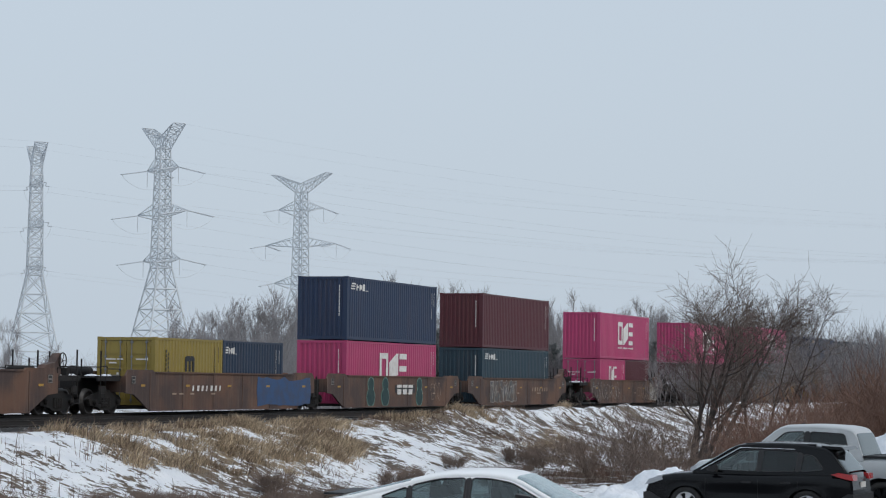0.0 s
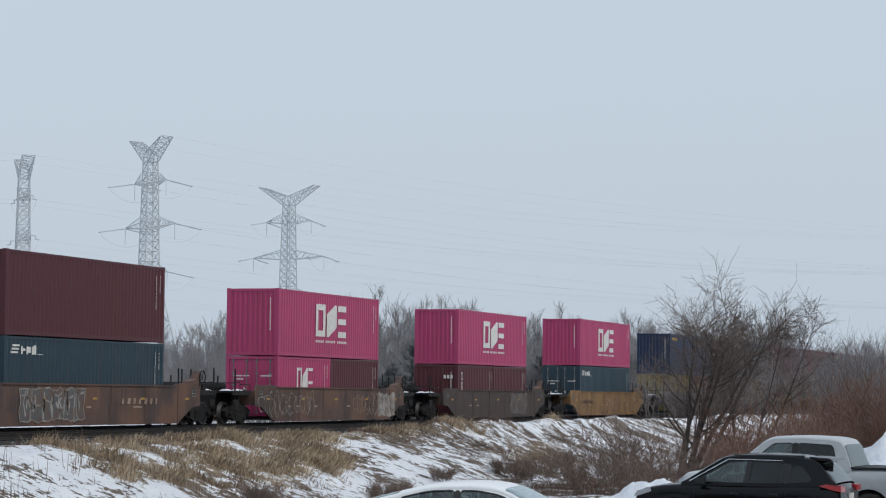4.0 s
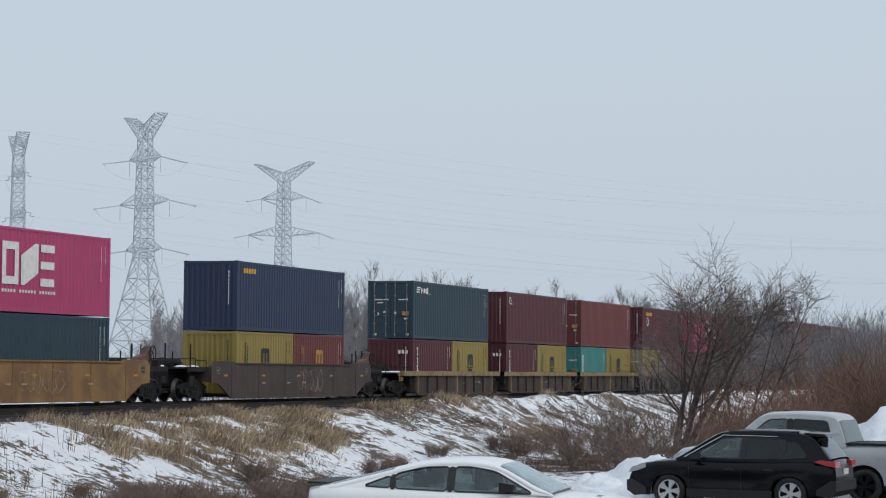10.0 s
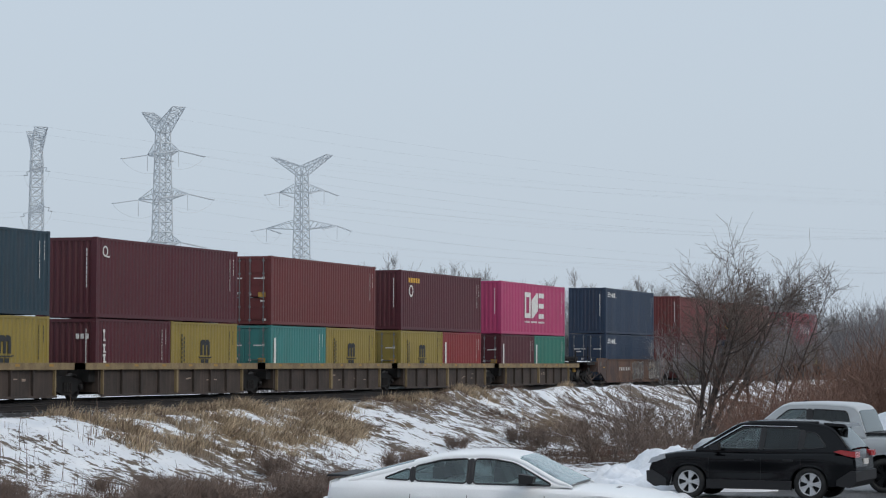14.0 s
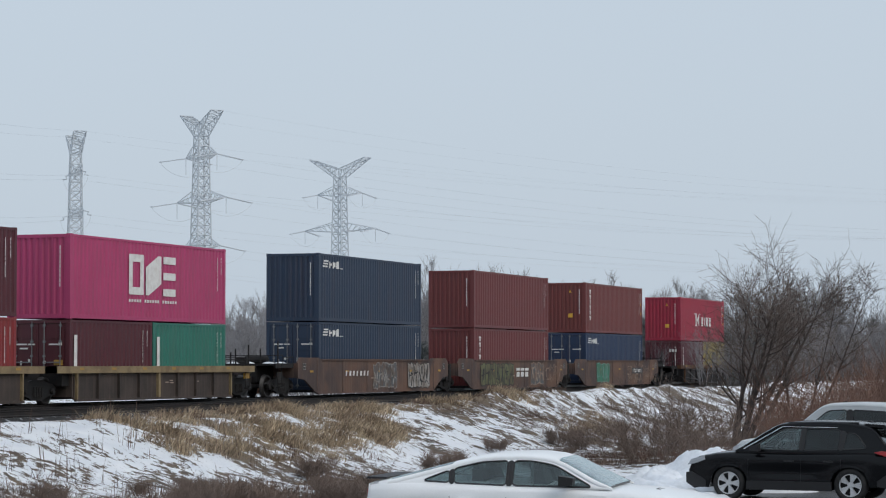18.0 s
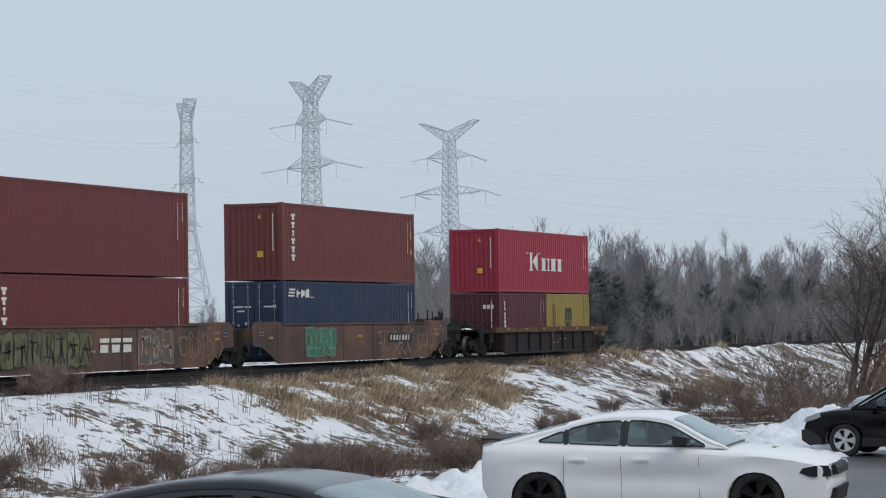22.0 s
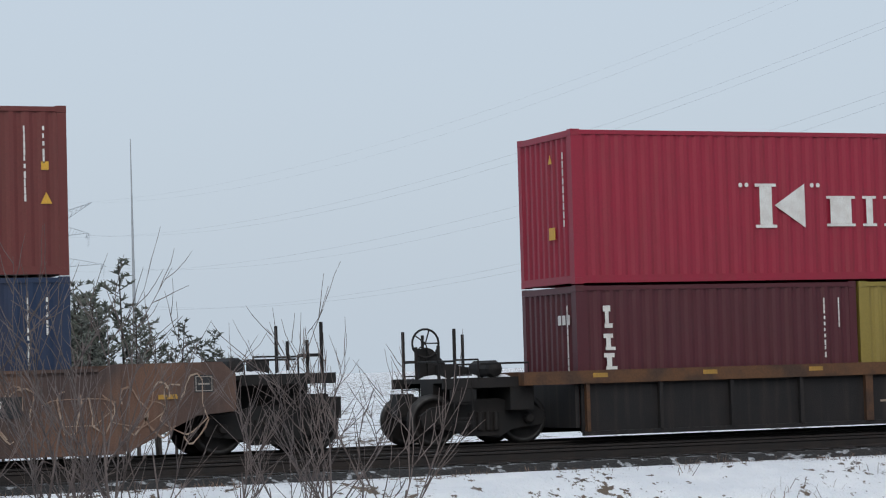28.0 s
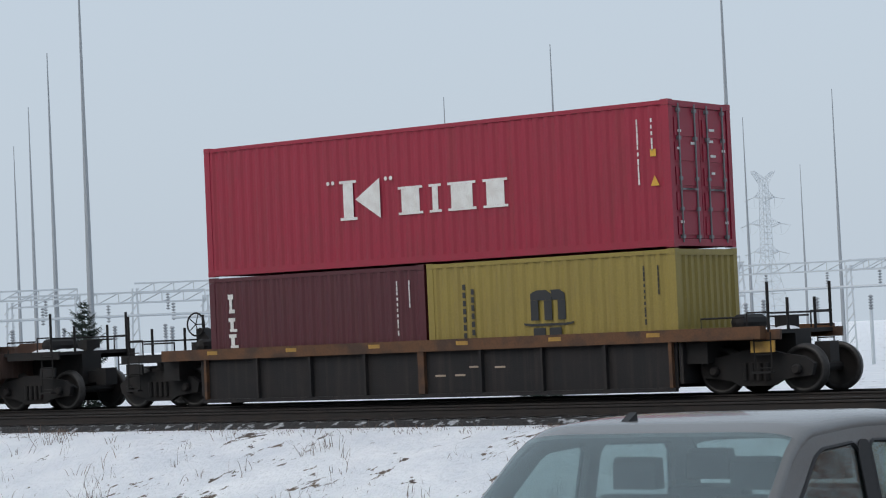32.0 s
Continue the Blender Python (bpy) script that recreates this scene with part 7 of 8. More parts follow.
def vehicle(name, label, category, spec, paint_mat, rim, at):
    v = thing(name, label, category, "parked vehicles", at=at)
    w, g = spec["half"], Greenhouse(*spec["cabin"])
    part("body", sculpt(body_shell(spec["outline"], w).mesh("body", paint_mat, 32), w, spec["wheels"][2], g.belt), None, v)
    for s in (-1, 1):
        part("cabin_side", g.side_frame(spec["panes"], s), paint_mat, v)
    part("roof", g.roof(), paint_mat, v, smooth=40)
    for end, nm in ((0, "rear_pillar"), (1, "front_pillar")):
        for s in (-1, 1):
            part(nm, g.pillar(end, s), paint_mat, v, smooth=40)
    part("cabin_floor", Build().box(g.line[0][0] + 0.1, g.line[-1][0] - 0.05, -g.w_low + 0.05, g.w_low - 0.05, g.belt - 0.02, g.belt + 0.012), CABIN, v)
    rise = spec.get("seat_rise", 0.0)
    for x in spec["seats"]:
        for y in (-0.38, 0.38):
            part("seat", Build().extrude([(x - 0.10, g.belt), (x + 0.10, g.belt), (x + 0.02, g.belt + 0.20 + rise), (x - 0.10, g.belt + 0.22 + rise)], y - 0.25, y + 0.25), SEAT, v)
            up = min(g.belt + 0.43 + rise, g.height(x - 0.07) - 0.075)
            part("headrest", Build().extrude([(x - 0.12, up - 0.18), (x - 0.02, up - 0.18), (x - 0.03, up - 0.03), (x - 0.06, up), (x - 0.11, up - 0.01)], y - 0.14, y + 0.14), SEAT, v)
    wx = spec["mirror"] - 0.25
    part("steering_wheel", Build().path([(wx - 0.06 * math.sin(t * 0.524), 0.38 + 0.18 * math.cos(t * 0.524), g.belt + 0.02 + 0.17 * math.sin(t * 0.524)) for t in range(13)], 0.016, 5), CABIN, v)
    for number, poly in enumerate(spec["panes"]):
        for s in (-1, 1):
            clear = GLASS_CLEAR if number == len(spec["panes"]) - 1 else spec.get("glass", GLASS)
            pane = part("side_window", g.side_pane(poly, s), clear, v, "tinted side window")
            part("window_seal", g.pane_seal(poly, s), CLADDING, pane)
    for poly in spec.get("posts", ()):
        for s in (-1, 1):
            part("door_post", g.side_pane(poly, s, 0.010), CLADDING, v, "black post between the windows")
    part("windscreen", g.screen(1), SCREEN, v, "sloping windscreen reflecting the sky", smooth=40)
    part("rear_window", g.screen(0), spec.get("glass", GLASS), v, "tinted rear window", smooth=40)
    if spec.get("seam"):
        for x in spec["seam"]:
            for s in (-1, 1):
                span = (min(p[0] for p in spec["outline"]), max(p[0] for p in spec["outline"]))
                line = [(x, s * (w - flank(x, 0.36 + 0.05 * k, spec["wheels"][2], g.belt, *span) - 0.002), 0.36 + 0.05 * k) for k in range(int((g.belt - 0.42) / 0.05))]
                part("door_seam", Build().path(line, 0.005, 4), CLADDING if paint_mat in (BLACK_PAINT, DARK_PAINT) else CABIN, v)
    for x in spec["handles"]:
        for s in (-1, 1):
            part("door_handle", Build().box(x, x + 0.22, *sorted((s * (w + 0.028), s * (w - 0.01))), g.belt - 0.20, g.belt - 0.165), paint_mat if spec.get("painted_handles") else CLADDING, v)
    mx = spec["mirror"]
    for s in (-1, 1):
        m = Build()
        m.extrude([(mx - 0.05, g.belt + 0.02), (mx + 0.14, g.belt + 0.04), (mx + 0.16, g.belt + 0.13), (mx - 0.05, g.belt + 0.16)], *sorted((s * (w + 0.02), s * (w + 0.22))))
        m.box(mx, mx + 0.08, *sorted((s * (g.w_low - 0.02), s * (w + 0.04))), g.belt + 0.02, g.belt + 0.06)
        part("wing_mirror", m, spec.get("mirror_mat", CLADDING), v, "black wing mirror")
    r, wd, xs = spec["wheels"]
    tm, hm, sm = wheel_meshes(r, wd, rim, spec["spokes"])
    for x in xs:
        part("wheel_well", Build().box(x - r - 0.03, x + r + 0.03, -w + 0.28, w - 0.28, 0.30, r * 2 + 0.03), CLADDING, v)
        for s in (-1, 1):
            k = part("wheel", tm, None, v, "black tyre")
            k.matrix_basis = pose(x, s * (w - wd * 0.5 - 0.02), r, 0, 0, 0 if s < 0 else 180)
            part("rim", hm, None, k)
            part("spokes", sm, None, k, "five-spoke rim" if spec["spokes"] == 5 else "")
    for nm, mat, lab, shapes in spec["extras"]:
        for fn in shapes:
            part(nm, fn(w, g), mat or paint_mat, v, lab)
    return v


def both(fn):
    return [lambda w, g, s=s: fn(w, g, s) for s in (-1, 1)]


SEDAN = dict(half=0.95, glass=GLASS_CLEAR, seats=(1.75, 2.62), outline=[(0.30, 0.28), (0.20, 0.48), (0.19, 0.84), (0.22, 1.07), (0.45, 1.12), (0.85, 1.13), (1.8, 1.10), (2.8, 1.06), (3.50, 1.02), (4.10, 0.99), (4.55, 0.93), (4.84, 0.86), (4.97, 0.80), (5.01, 0.66), (5.03, 0.50), (4.97, 0.24), (4.50, 0.24)] + arch(4.06, 0.40, 0.33)[0:] + [(3.62, 0.21), (1.46, 0.21)] + arch(1.02, 0.40, 0.33) + [(0.58, 0.26)],
             cabin=([(0.50, 1.11), (1.50, 1.37), (1.85, 1.455), (2.45, 1.475), (2.86, 1.43), (3.66, 1.02)], 1.05, 0.87, 0.62),
             panes=[[(0.98, 1.11), (1.38, 1.265), (1.40, 1.09)], [(1.43, 1.085), (1.41, 1.275), (1.82, 1.372), (2.20, 1.392), (2.20, 1.06)], [(2.25, 1.06), (2.25, 1.392), (2.52, 1.388), (2.84, 1.335), (3.40, 1.045)]],
             posts=[[(2.17, 1.05), (2.17, 1.395), (2.28, 1.395), (2.28, 1.05)], [(1.37, 1.07), (1.36, 1.268), (1.44, 1.285), (1.46, 1.07)]],
             seam=(1.40, 2.20, 3.28), handles=(1.50, 2.38), painted_handles=True, mirror=3.02, wheels=(0.36, 0.24, (1.02, 4.06)), spokes=5,
             extras=[("spoiler", CLADDING, "black boot spoiler", [lambda w, g: Build().extrude([(0.15, 1.125), (0.17, 1.155), (0.46, 1.15), (0.44, 1.125)], -0.74, 0.74)]),
                     ("headlight", DARK_LENS, "smoked headlight", both(lambda w, g, s: Build().extrude([(4.64, 0.70), (4.68, 0.762), (4.88, 0.80), (4.88, 0.65), (4.78, 0.65)], *sorted((s * 0.60, s * 0.954))).extrude([(4.885, 0.80), (5.02, 0.795), (5.05, 0.74), (5.06, 0.655), (4.885, 0.65)], *sorted((s * 0.545, s * 0.908))))),
                     ("grille", CLADDING, "black grille", [lambda w, g: Build().extrude([(4.93, 0.655), (4.93, 0.795), (5.06, 0.79), (5.09, 0.74), (5.098, 0.655)], -0.54, 0.54)]),
                     ("lower_grille", CLADDING, "", [lambda w, g: Build().extrude([(4.90, 0.28), (4.90, 0.48), (5.10, 0.48), (5.06, 0.28)], -0.60, 0.60)]),
                     ("tail_light", RED_LENS, "red tail light", both(lambda w, g, s: Build().box(0.185, 0.25, *sorted((s * 0.35, s * 0.78)), 0.88, 0.98))),
                     ("hood_scoop", CLADDING, "", [lambda w, g: Build().extrude([(4.12, 0.97), (4.14, 1.002), (4.28, 0.978), (4.28, 0.95)], -0.15, 0.15)]),
                     ("wiper", CLADDING, "", both(lambda w, g, s: Build().tube((3.60, s * 0.08, 1.055), (3.50, s * 0.62, 1.11), 0.012, n=4)))])
SUV = dict(half=0.925, seats=(1.45, 2.45), outline=[(0.16, 0.34), (0.03, 0.46), (0.0, 0.72), (0.03, 0.98), (0.12, 1.08), (1.2, 1.06), (2.4, 1.03), (3.40, 1.05), (4.00, 1.00), (4.36, 0.93), (4.52, 0.82), (4.60, 0.62), (4.58, 0.36), (4.46, 0.26), (4.12, 0.26)] + arch(3.67, 0.42, 0.36) + [(3.22, 0.24), (1.42, 0.24)] + arch(0.98, 0.42, 0.36) + [(0.52, 0.32)],
           cabin=([(0.10, 1.08), (0.52, 1.58), (1.00, 1.665), (1.70, 1.69), (2.30, 1.665), (2.62, 1.62), (3.52, 1.06)], 1.04, 0.86, 0.64),
           panes=[[(0.62, 1.14), (0.86, 1.44), (1.10, 1.47), (1.16, 1.10)], [(1.24, 1.10), (1.20, 1.52), (1.98, 1.55), (2.02, 1.08)], [(2.10, 1.08), (2.06, 1.55), (2.48, 1.53), (3.20, 1.10)]],
           posts=[[(1.14, 1.085), (1.08, 1.49), (1.22, 1.53), (1.26, 1.085)], [(2.00, 1.07), (1.96, 1.56), (2.08, 1.56), (2.12, 1.07)]],
           seam=(1.18, 2.06, 3.22), handles=(1.34, 2.20), mirror=2.98, wheels=(0.36, 0.235, (0.98, 3.67)), spokes=5,
           extras=[("spoiler", None, "roof spoiler over the rear window", [lambda w, g: Build().extrude([(0.22, 1.575), (0.30, 1.64), (0.75, 1.665), (0.70, 1.60)], -0.62, 0.62)]),
                   ("roof_rail", CLADDING, "black roof rail", both(lambda w, g, s: Build().tube((0.85, s * 0.60, 1.675), (2.40, s * 0.60, 1.67), 0.02, n=6))),
                   ("tail_light", RED_LENS, "red wrap-around tail light", both(lambda w, g, s: Build().extrude([(-0.02, 0.94), (-0.01, 1.06), (0.30, 1.10), (0.46, 1.06), (0.20, 0.98)], *sorted((s * 0.52, s * 0.935))))),
                   ("headlight", CLEAR_LENS, "clear headlight", both(lambda w, g, s: Build().extrude([(4.18, 0.86), (4.22, 0.95), (4.50, 0.86), (4.585, 0.74), (4.40, 0.78)], *sorted((s * 0.46, s * 0.93))))),
                   ("rear_bumper", CLADDING, "black plastic bumper", [lambda w, g: Build().extrude([(0.12, 0.30), (-0.03, 0.44), (-0.03, 0.64), (0.10, 0.66), (0.40, 0.46), (0.40, 0.34)], -0.93, 0.93)]),
                   ("front_bumper", CLADDING, "black plastic bumper", [lambda w, g: Build().extrude([(4.44, 0.24), (4.62, 0.36), (4.625, 0.58), (4.50, 0.60), (4.18, 0.42), (4.18, 0.28)], -0.92, 0.92)]),
                   ("sill_cladding", CLADDING, "black sill strip", both(lambda w, g, s: Build().box(1.38, 3.26, *sorted((s * (w + 0.02), s * (w - 0.06))), 0.23, 0.42))),
                   ("plate_bar", LETTER_WHITE, "", [lambda w, g: Build().box(-0.03, -0.005, -0.20, 0.20, 0.78, 0.90)]),
                   ("window_trim", CHROME, "thin silver strip over the front window", both(lambda w, g, s: Build().tube((1.30, s * (g.half(1.56) + 0.008), 1.575), (2.50, s * (g.half(1.57) + 0.010), 1.585), 0.009, n=4).tube((2.50, s * (g.half(1.57) + 0.010), 1.585), (3.34, s * (g.half(1.12) + 0.010), 1.10), 0.009, n=4)))])
PICKUP = dict(half=1.02, seats=(2.55, 3.35), outline=[(0.10, 0.50), (0.0, 0.62), (0.0, 1.34), (0.06, 1.36), (1.2, 1.36), (2.0, 1.34), (2.9, 1.30), (4.25, 1.27), (5.10, 1.24), (5.62, 1.18), (5.80, 1.02), (5.84, 0.62), (5.76, 0.40), (5.42, 0.40)] + arch(4.92, 0.50, 0.42) + [(4.36, 0.40), (1.80, 0.40)] + arch(1.24, 0.50, 0.42) + [(0.68, 0.46)],
              cabin=([(1.66, 1.34), (1.88, 1.96), (2.20, 2.035), (3.00, 2.06), (3.66, 2.03), (4.56, 1.30)], 1.29, 0.99, 0.85),
              panes=[[(1.98, 1.36), (2.12, 1.88), (2.94, 1.92), (2.96, 1.36)], [(3.08, 1.36), (3.06, 1.92), (3.52, 1.90), (4.18, 1.36)]],
              posts=[[(2.94, 1.35), (2.92, 1.93), (3.08, 1.93), (3.10, 1.35)]],
              seam=(1.94, 3.02, 4.26), handles=(2.08, 3.16), mirror=3.92, wheels=(0.40, 0.27, (1.24, 4.92)), spokes=6,
              extras=[("bed_well", CLADDING, "dark truck bed", [lambda w, g: Build().box(0.12, 1.62, -0.78, 0.78, 1.352, 1.383)]),
                      ("bed_rail", CLADDING, "", both(lambda w, g, s: Build().box(0.05, 1.68, *sorted((s * 0.80, s * 0.98)), 1.35, 1.39))),
                      ("tail_light", RED_LENS, "red tail light", both(lambda w, g, s: Build().box(-0.01, 0.10, *sorted((s * 0.84, s * 1.005)), 0.90, 1.26))),
                      ("headlight", CLEAR_LENS, "clear headlight", both(lambda w, g, s: Build().extrude([(5.45, 0.92), (5.50, 1.14), (5.80, 1.03), (5.85, 0.84)], *sorted((s * 0.62, s * 1.0))))),
                      ("grille", CLADDING, "black grille", [lambda w, g: Build().box(5.80, 5.865, -0.60, 0.60, 0.66, 1.06)]),
                      ("front_bumper", CHROME, "bright front bumper", [lambda w, g: Build().extrude([(5.74, 0.40), (5.90, 0.46), (5.90, 0.62), (5.76, 0.64)], -0.98, 0.98)]),
                      ("rear_bumper", CHROME, "bright rear bumper", [lambda w, g: Build().extrude([(0.06, 0.48), (-0.14, 0.50), (-0.14, 0.66), (0.04, 0.68)], -0.95, 0.95)]),
                      ("roof_aerial", CLADDING, "small black roof aerial", [lambda w, g: Build().extrude([(3.38, 2.03), (3.54, 2.03), (3.47, 2.075), (3.39, 2.115)], -0.35, -0.30)]),
                      ("wiper", CLADDING, "", both(lambda w, g, s: Build().tube((4.40, s * 0.06, 1.33), (4.26, s * 0.62, 1.42), 0.014, n=4)))])


def parked(az, far, heading, length):
    """Pose of a vehicle whose middle stands at that bearing and distance."""
    x, y, _ = polar(az, far, 0.0)
    return pose(x, y, lot_z(x) + 0.005, 0, 0, heading) @ Matrix.Translation((-length / 2, 0, 0))


vehicle("sedan", "white four-door sedan with black wheels and boot spoiler", "car", SEDAN, WHITE_PAINT, ALLOY_BLACK, parked(72.1, 33.3, -84, 5.03))
vehicle("sport_utility_vehicle", "black compact sport utility vehicle with silver wheels", "car", SUV, BLACK_PAINT, ALLOY, parked(78.28, 52.3, 86, 4.6))
vehicle("pickup_truck", "pale silver crew-cab pickup truck parked behind another car", "pickup truck", PICKUP, SILVER_PAINT, ALLOY_BLACK, parked(79.75, 56.8, 86, 5.84))
vehicle("sport_utility_vehicle", "dark grey sport utility vehicle beside a snow heap", "car", SUV, DARK_PAINT, ALLOY, parked(82.75, 68.0, 80, 4.6))
LIFTBACK = dict(SEDAN, glass=GLASS, posts=(), cabin=([(0.50, 1.08), (1.05, 1.31), (1.65, 1.415), (2.25, 1.435), (2.75, 1.37), (3.75, 1.02)], 1.05, 0.87, 0.62),
                panes=[[(1.00, 1.12), (1.25, 1.235), (1.42, 1.26), (1.42, 1.10)], [(1.47, 1.09), (1.47, 1.27), (1.80, 1.325), (2.20, 1.335), (2.20, 1.07)], [(2.26, 1.07), (2.26, 1.335), (2.68, 1.29), (3.34, 1.05)]],
                extras=[e for e in SEDAN["extras"] if e[0] not in ("spoiler", "hood_scoop")])
vehicle("sedan", "dark graphite sedan with a long curved roof", "car", LIFTBACK, DARK_PAINT, ALLOY, parked(63.9, 18.1, -88, 5.03))
vehicle("pickup_truck", "warm grey crew-cab pickup truck facing the lot", "pickup truck", dict(PICKUP, glass=GLASS_CLEAR, seat_rise=0.14), GREY_PAINT, ALLOY, parked(-29.75, 13.5, -90.5, 5.84))


# ---- dead grass, weeds and snow piles ----
STRAW = material("straw_grass", (0.47, 0.375, 0.26), 0.9, second=(0.25, 0.185, 0.13), scale=0.9, amount=0.9, strands=0.55)
WEED = material("dead_weed_stalks", (0.17, 0.115, 0.088), 0.9, second=(0.075, 0.052, 0.043), scale=1.2, amount=0.8, strands=0.5)


def blades(spots, rnd, high, spread, per, width=0.008, flat=0.95, fall=0.0):
    """Tufts of bent blades; fall: how far they lie over down the bank."""
    b = Build()
    for x, y, k in spots:
        for _ in range(per):
            px, py = x + rnd.gauss(0, spread), y + rnd.gauss(0, spread)
            z = ground_z(px, py) - 0.02
            h = high * k * rnd.uniform(0.2, 1.0) ** 1.3 * 1.25
            a = rnd.uniform(0, 6.283)
            lean = rnd.uniform(0.1, flat) * h
            dx, dy = lean * math.cos(a), lean * math.sin(a) - fall * h * rnd.random()
            droop = 0.97 - 0.35 * min(1.0, math.hypot(dx, dy) / (h + 0.01) * 0.4)
            c = rnd.uniform(0, 3.14159)
            wx, wy = width * math.cos(c), width * math.sin(c)
            n = len(b.v)
            b.v += [(px - wx, py - wy, z), (px + wx, py + wy, z), (px + dx * 0.5 + wx * 0.7, py + dy * 0.5 + wy * 0.7, z + h * 0.66), (px + dx * 0.5 - wx * 0.7, py + dy * 0.5 - wy * 0.7, z + h * 0.66), (px + dx, py + dy, z + h * droop)]
            b.f += [(n, n + 1, n + 2, n + 3), (n + 3, n + 2, n + 4)]
    return b


def raw(name, b, mat, label, category, kind):
    me = bpy.data.meshes.new(name)
    me.from_pydata(b.v, [], b.f)
    me.materials.append(mat)
    me.update()
    return tagged(new(name, me), label, category, kind=kind)


rnd = random.Random(77)
tufts = []
for i in range(6500):
    x, y = rnd.uniform(58, 116), rnd.uniform(28.0, 35.2)
    clumped = noise.noise((x * 0.5, y * 0.34, 9.0)) + 0.6 * noise.noise((x * 1.5, y * 0.8, 4.0))
    if straw_zone(x, y) > 0.08 and straw_zone(x, y) * 0.52 + clumped > 0.50 + 0.3 * rnd.random():
        tufts.append((x, y, rnd.uniform(0.4, 1.1) * (0.8 + 0.8 * max(0.0, clumped))))
raw("straw_grass", blades(tufts, rnd, 0.34, 0.17, 40, 0.0125, 1.3, 0.9), STRAW, "tall pale straw-coloured dead grass along the bank", "grass", "stuff")
weeds = []
for i in range(9500):
    x, y = rnd.uniform(12, 112), rnd.uniform(20.5, 34.6)
    if y < lot_edge(x) + 1.0:
        continue
    if cover(x, y) + 0.16 * noise.noise((x * 1.1, y * 0.5, 21.0)) > 0.47 + 0.16 * rnd.random():
        weeds.append((x, y, rnd.uniform(0.25, 0.75) * (1.0 if rnd.random() < 0.85 else 1.6)))
for i in range(300):
    x, y = rnd.uniform(44, 62), rnd.uniform(21.0, 27.0)
    if noise.noise((x * 0.35, y * 0.35, 2.0)) > -0.15:
        weeds.append((x, y, rnd.uniform(0.9, 1.7)))
for x0, y0, n, wide in ((55.4, 35.6, 46, 0.8), (57.0, 35.4, 22, 0.6), (31.0, 33.6, 30, 0.9), (29.0, 33.4, 18, 0.9), (46.8, 34.6, 26, 0.9), (44.6, 31.8, 30, 0.6), (42.3, 28.3, 36, 0.6), (45.5, 29.4, 40, 0.9), (48.0, 28.2, 40, 0.9), (36.0, 33.0, 22, 1.2), (35.0, 31.2, 20, 1.2), (40.2, 33.6, 24, 0.9)):
    for _ in range(n):
        weeds.append((x0 + rnd.gauss(0, wide), y0 + rnd.gauss(0, wide * 0.6), rnd.uniform(0.4, 1.0)))
raw("dead_weeds", blades(weeds, rnd, 0.42, 0.16, 20, 0.0075, 1.2, 0.6), WEED, "brown dead weed stalks standing through the snow", "weeds", "stuff")
stalks = []
for i in range(260):
    x, y = rnd.uniform(42, 64), rnd.uniform(25.5, 33.6)
    if noise.noise((x * 0.3, y * 0.3, 30.0)) > -0.1:
        stalks.append((x, y, rnd.uniform(0.5, 1.0)))
for i in range(16):
    stalks.append((13.0 + rnd.gauss(0, 0.7), 20.4 + rnd.gauss(0, 0.4), rnd.uniform(0.9, 1.3)))
raw("weed_stalks", blades(stalks, rnd, 0.95, 0.10, 3, 0.0085, 0.22), WEED, "tall upright dead stalks standing in the snow", "weeds", "stuff")
sparse = []
for i in range(420):
    x = rnd.uniform(-45, 30)
    y = rnd.uniform(lot_edge(x) + 1.5, 35.0)
    sparse.append((x, y, rnd.uniform(0.4, 1.1)))
for i in range(700):
    x = rnd.uniform(-60, 28)
    sparse.append((x, 34.2 + rnd.random() * 0.8, rnd.uniform(0.15, 0.4) * (1.0 if noise.noise((x * 0.3, 1.0, 4.0)) > -0.1 else 0.4)))
for i in range(46):
    x, y = rnd.uniform(-40, 8), rnd.uniform(26, 34)
    for k in range(5):
        sparse.append((x + rnd.gauss(0, 0.12), y + rnd.gauss(0, 0.12), rnd.uniform(0.5, 1.1)))
raw("snow_weeds", blades(sparse, rnd, 0.34, 0.16, 9, 0.006), WEED, "sparse dead stems poking out of smooth snow", "weeds", "stuff")


def snow_pile(label, cx, cy, rx, ry, high, seed, turn=0.0):
    b = Build()
    n, m = 48, 22
    for j in range(m + 1):
        for i in range(n):
            t, f = 2 * math.pi * i / n, j / m
            px, py = rx * (1 - f) * math.cos(t), ry * (1 - f) * math.sin(t)
            k = 1 + 0.35 * noise.noise((px * 0.9 + seed, py * 0.9, 1.0))
            h = high * (1 - (1 - f) ** 3.0) * (1 + 0.5 * noise.noise((px * 1.1, py * 1.1 + seed, 4.0))) + (0.22 * noise.noise((px * 2.6, py * 2.6, seed)) + 0.10 * noise.noise((px * 6, py * 6, seed))) * min(1, f * 4)
            b.v.append((px * k, py * k, h - 0.12))
    for j in range(m):
        for i in range(n):
            b.f.append((j * n + i, j * n + (i + 1) % n, (j + 1) * n + (i + 1) % n, (j + 1) * n + i))
    z = ground_z(cx, cy)
    return solid("snow_bank", b, SNOW, label, "snow pile", "ploughed snow piles", at=pose(cx, cy, z, 0, 0, turn), smooth=True)


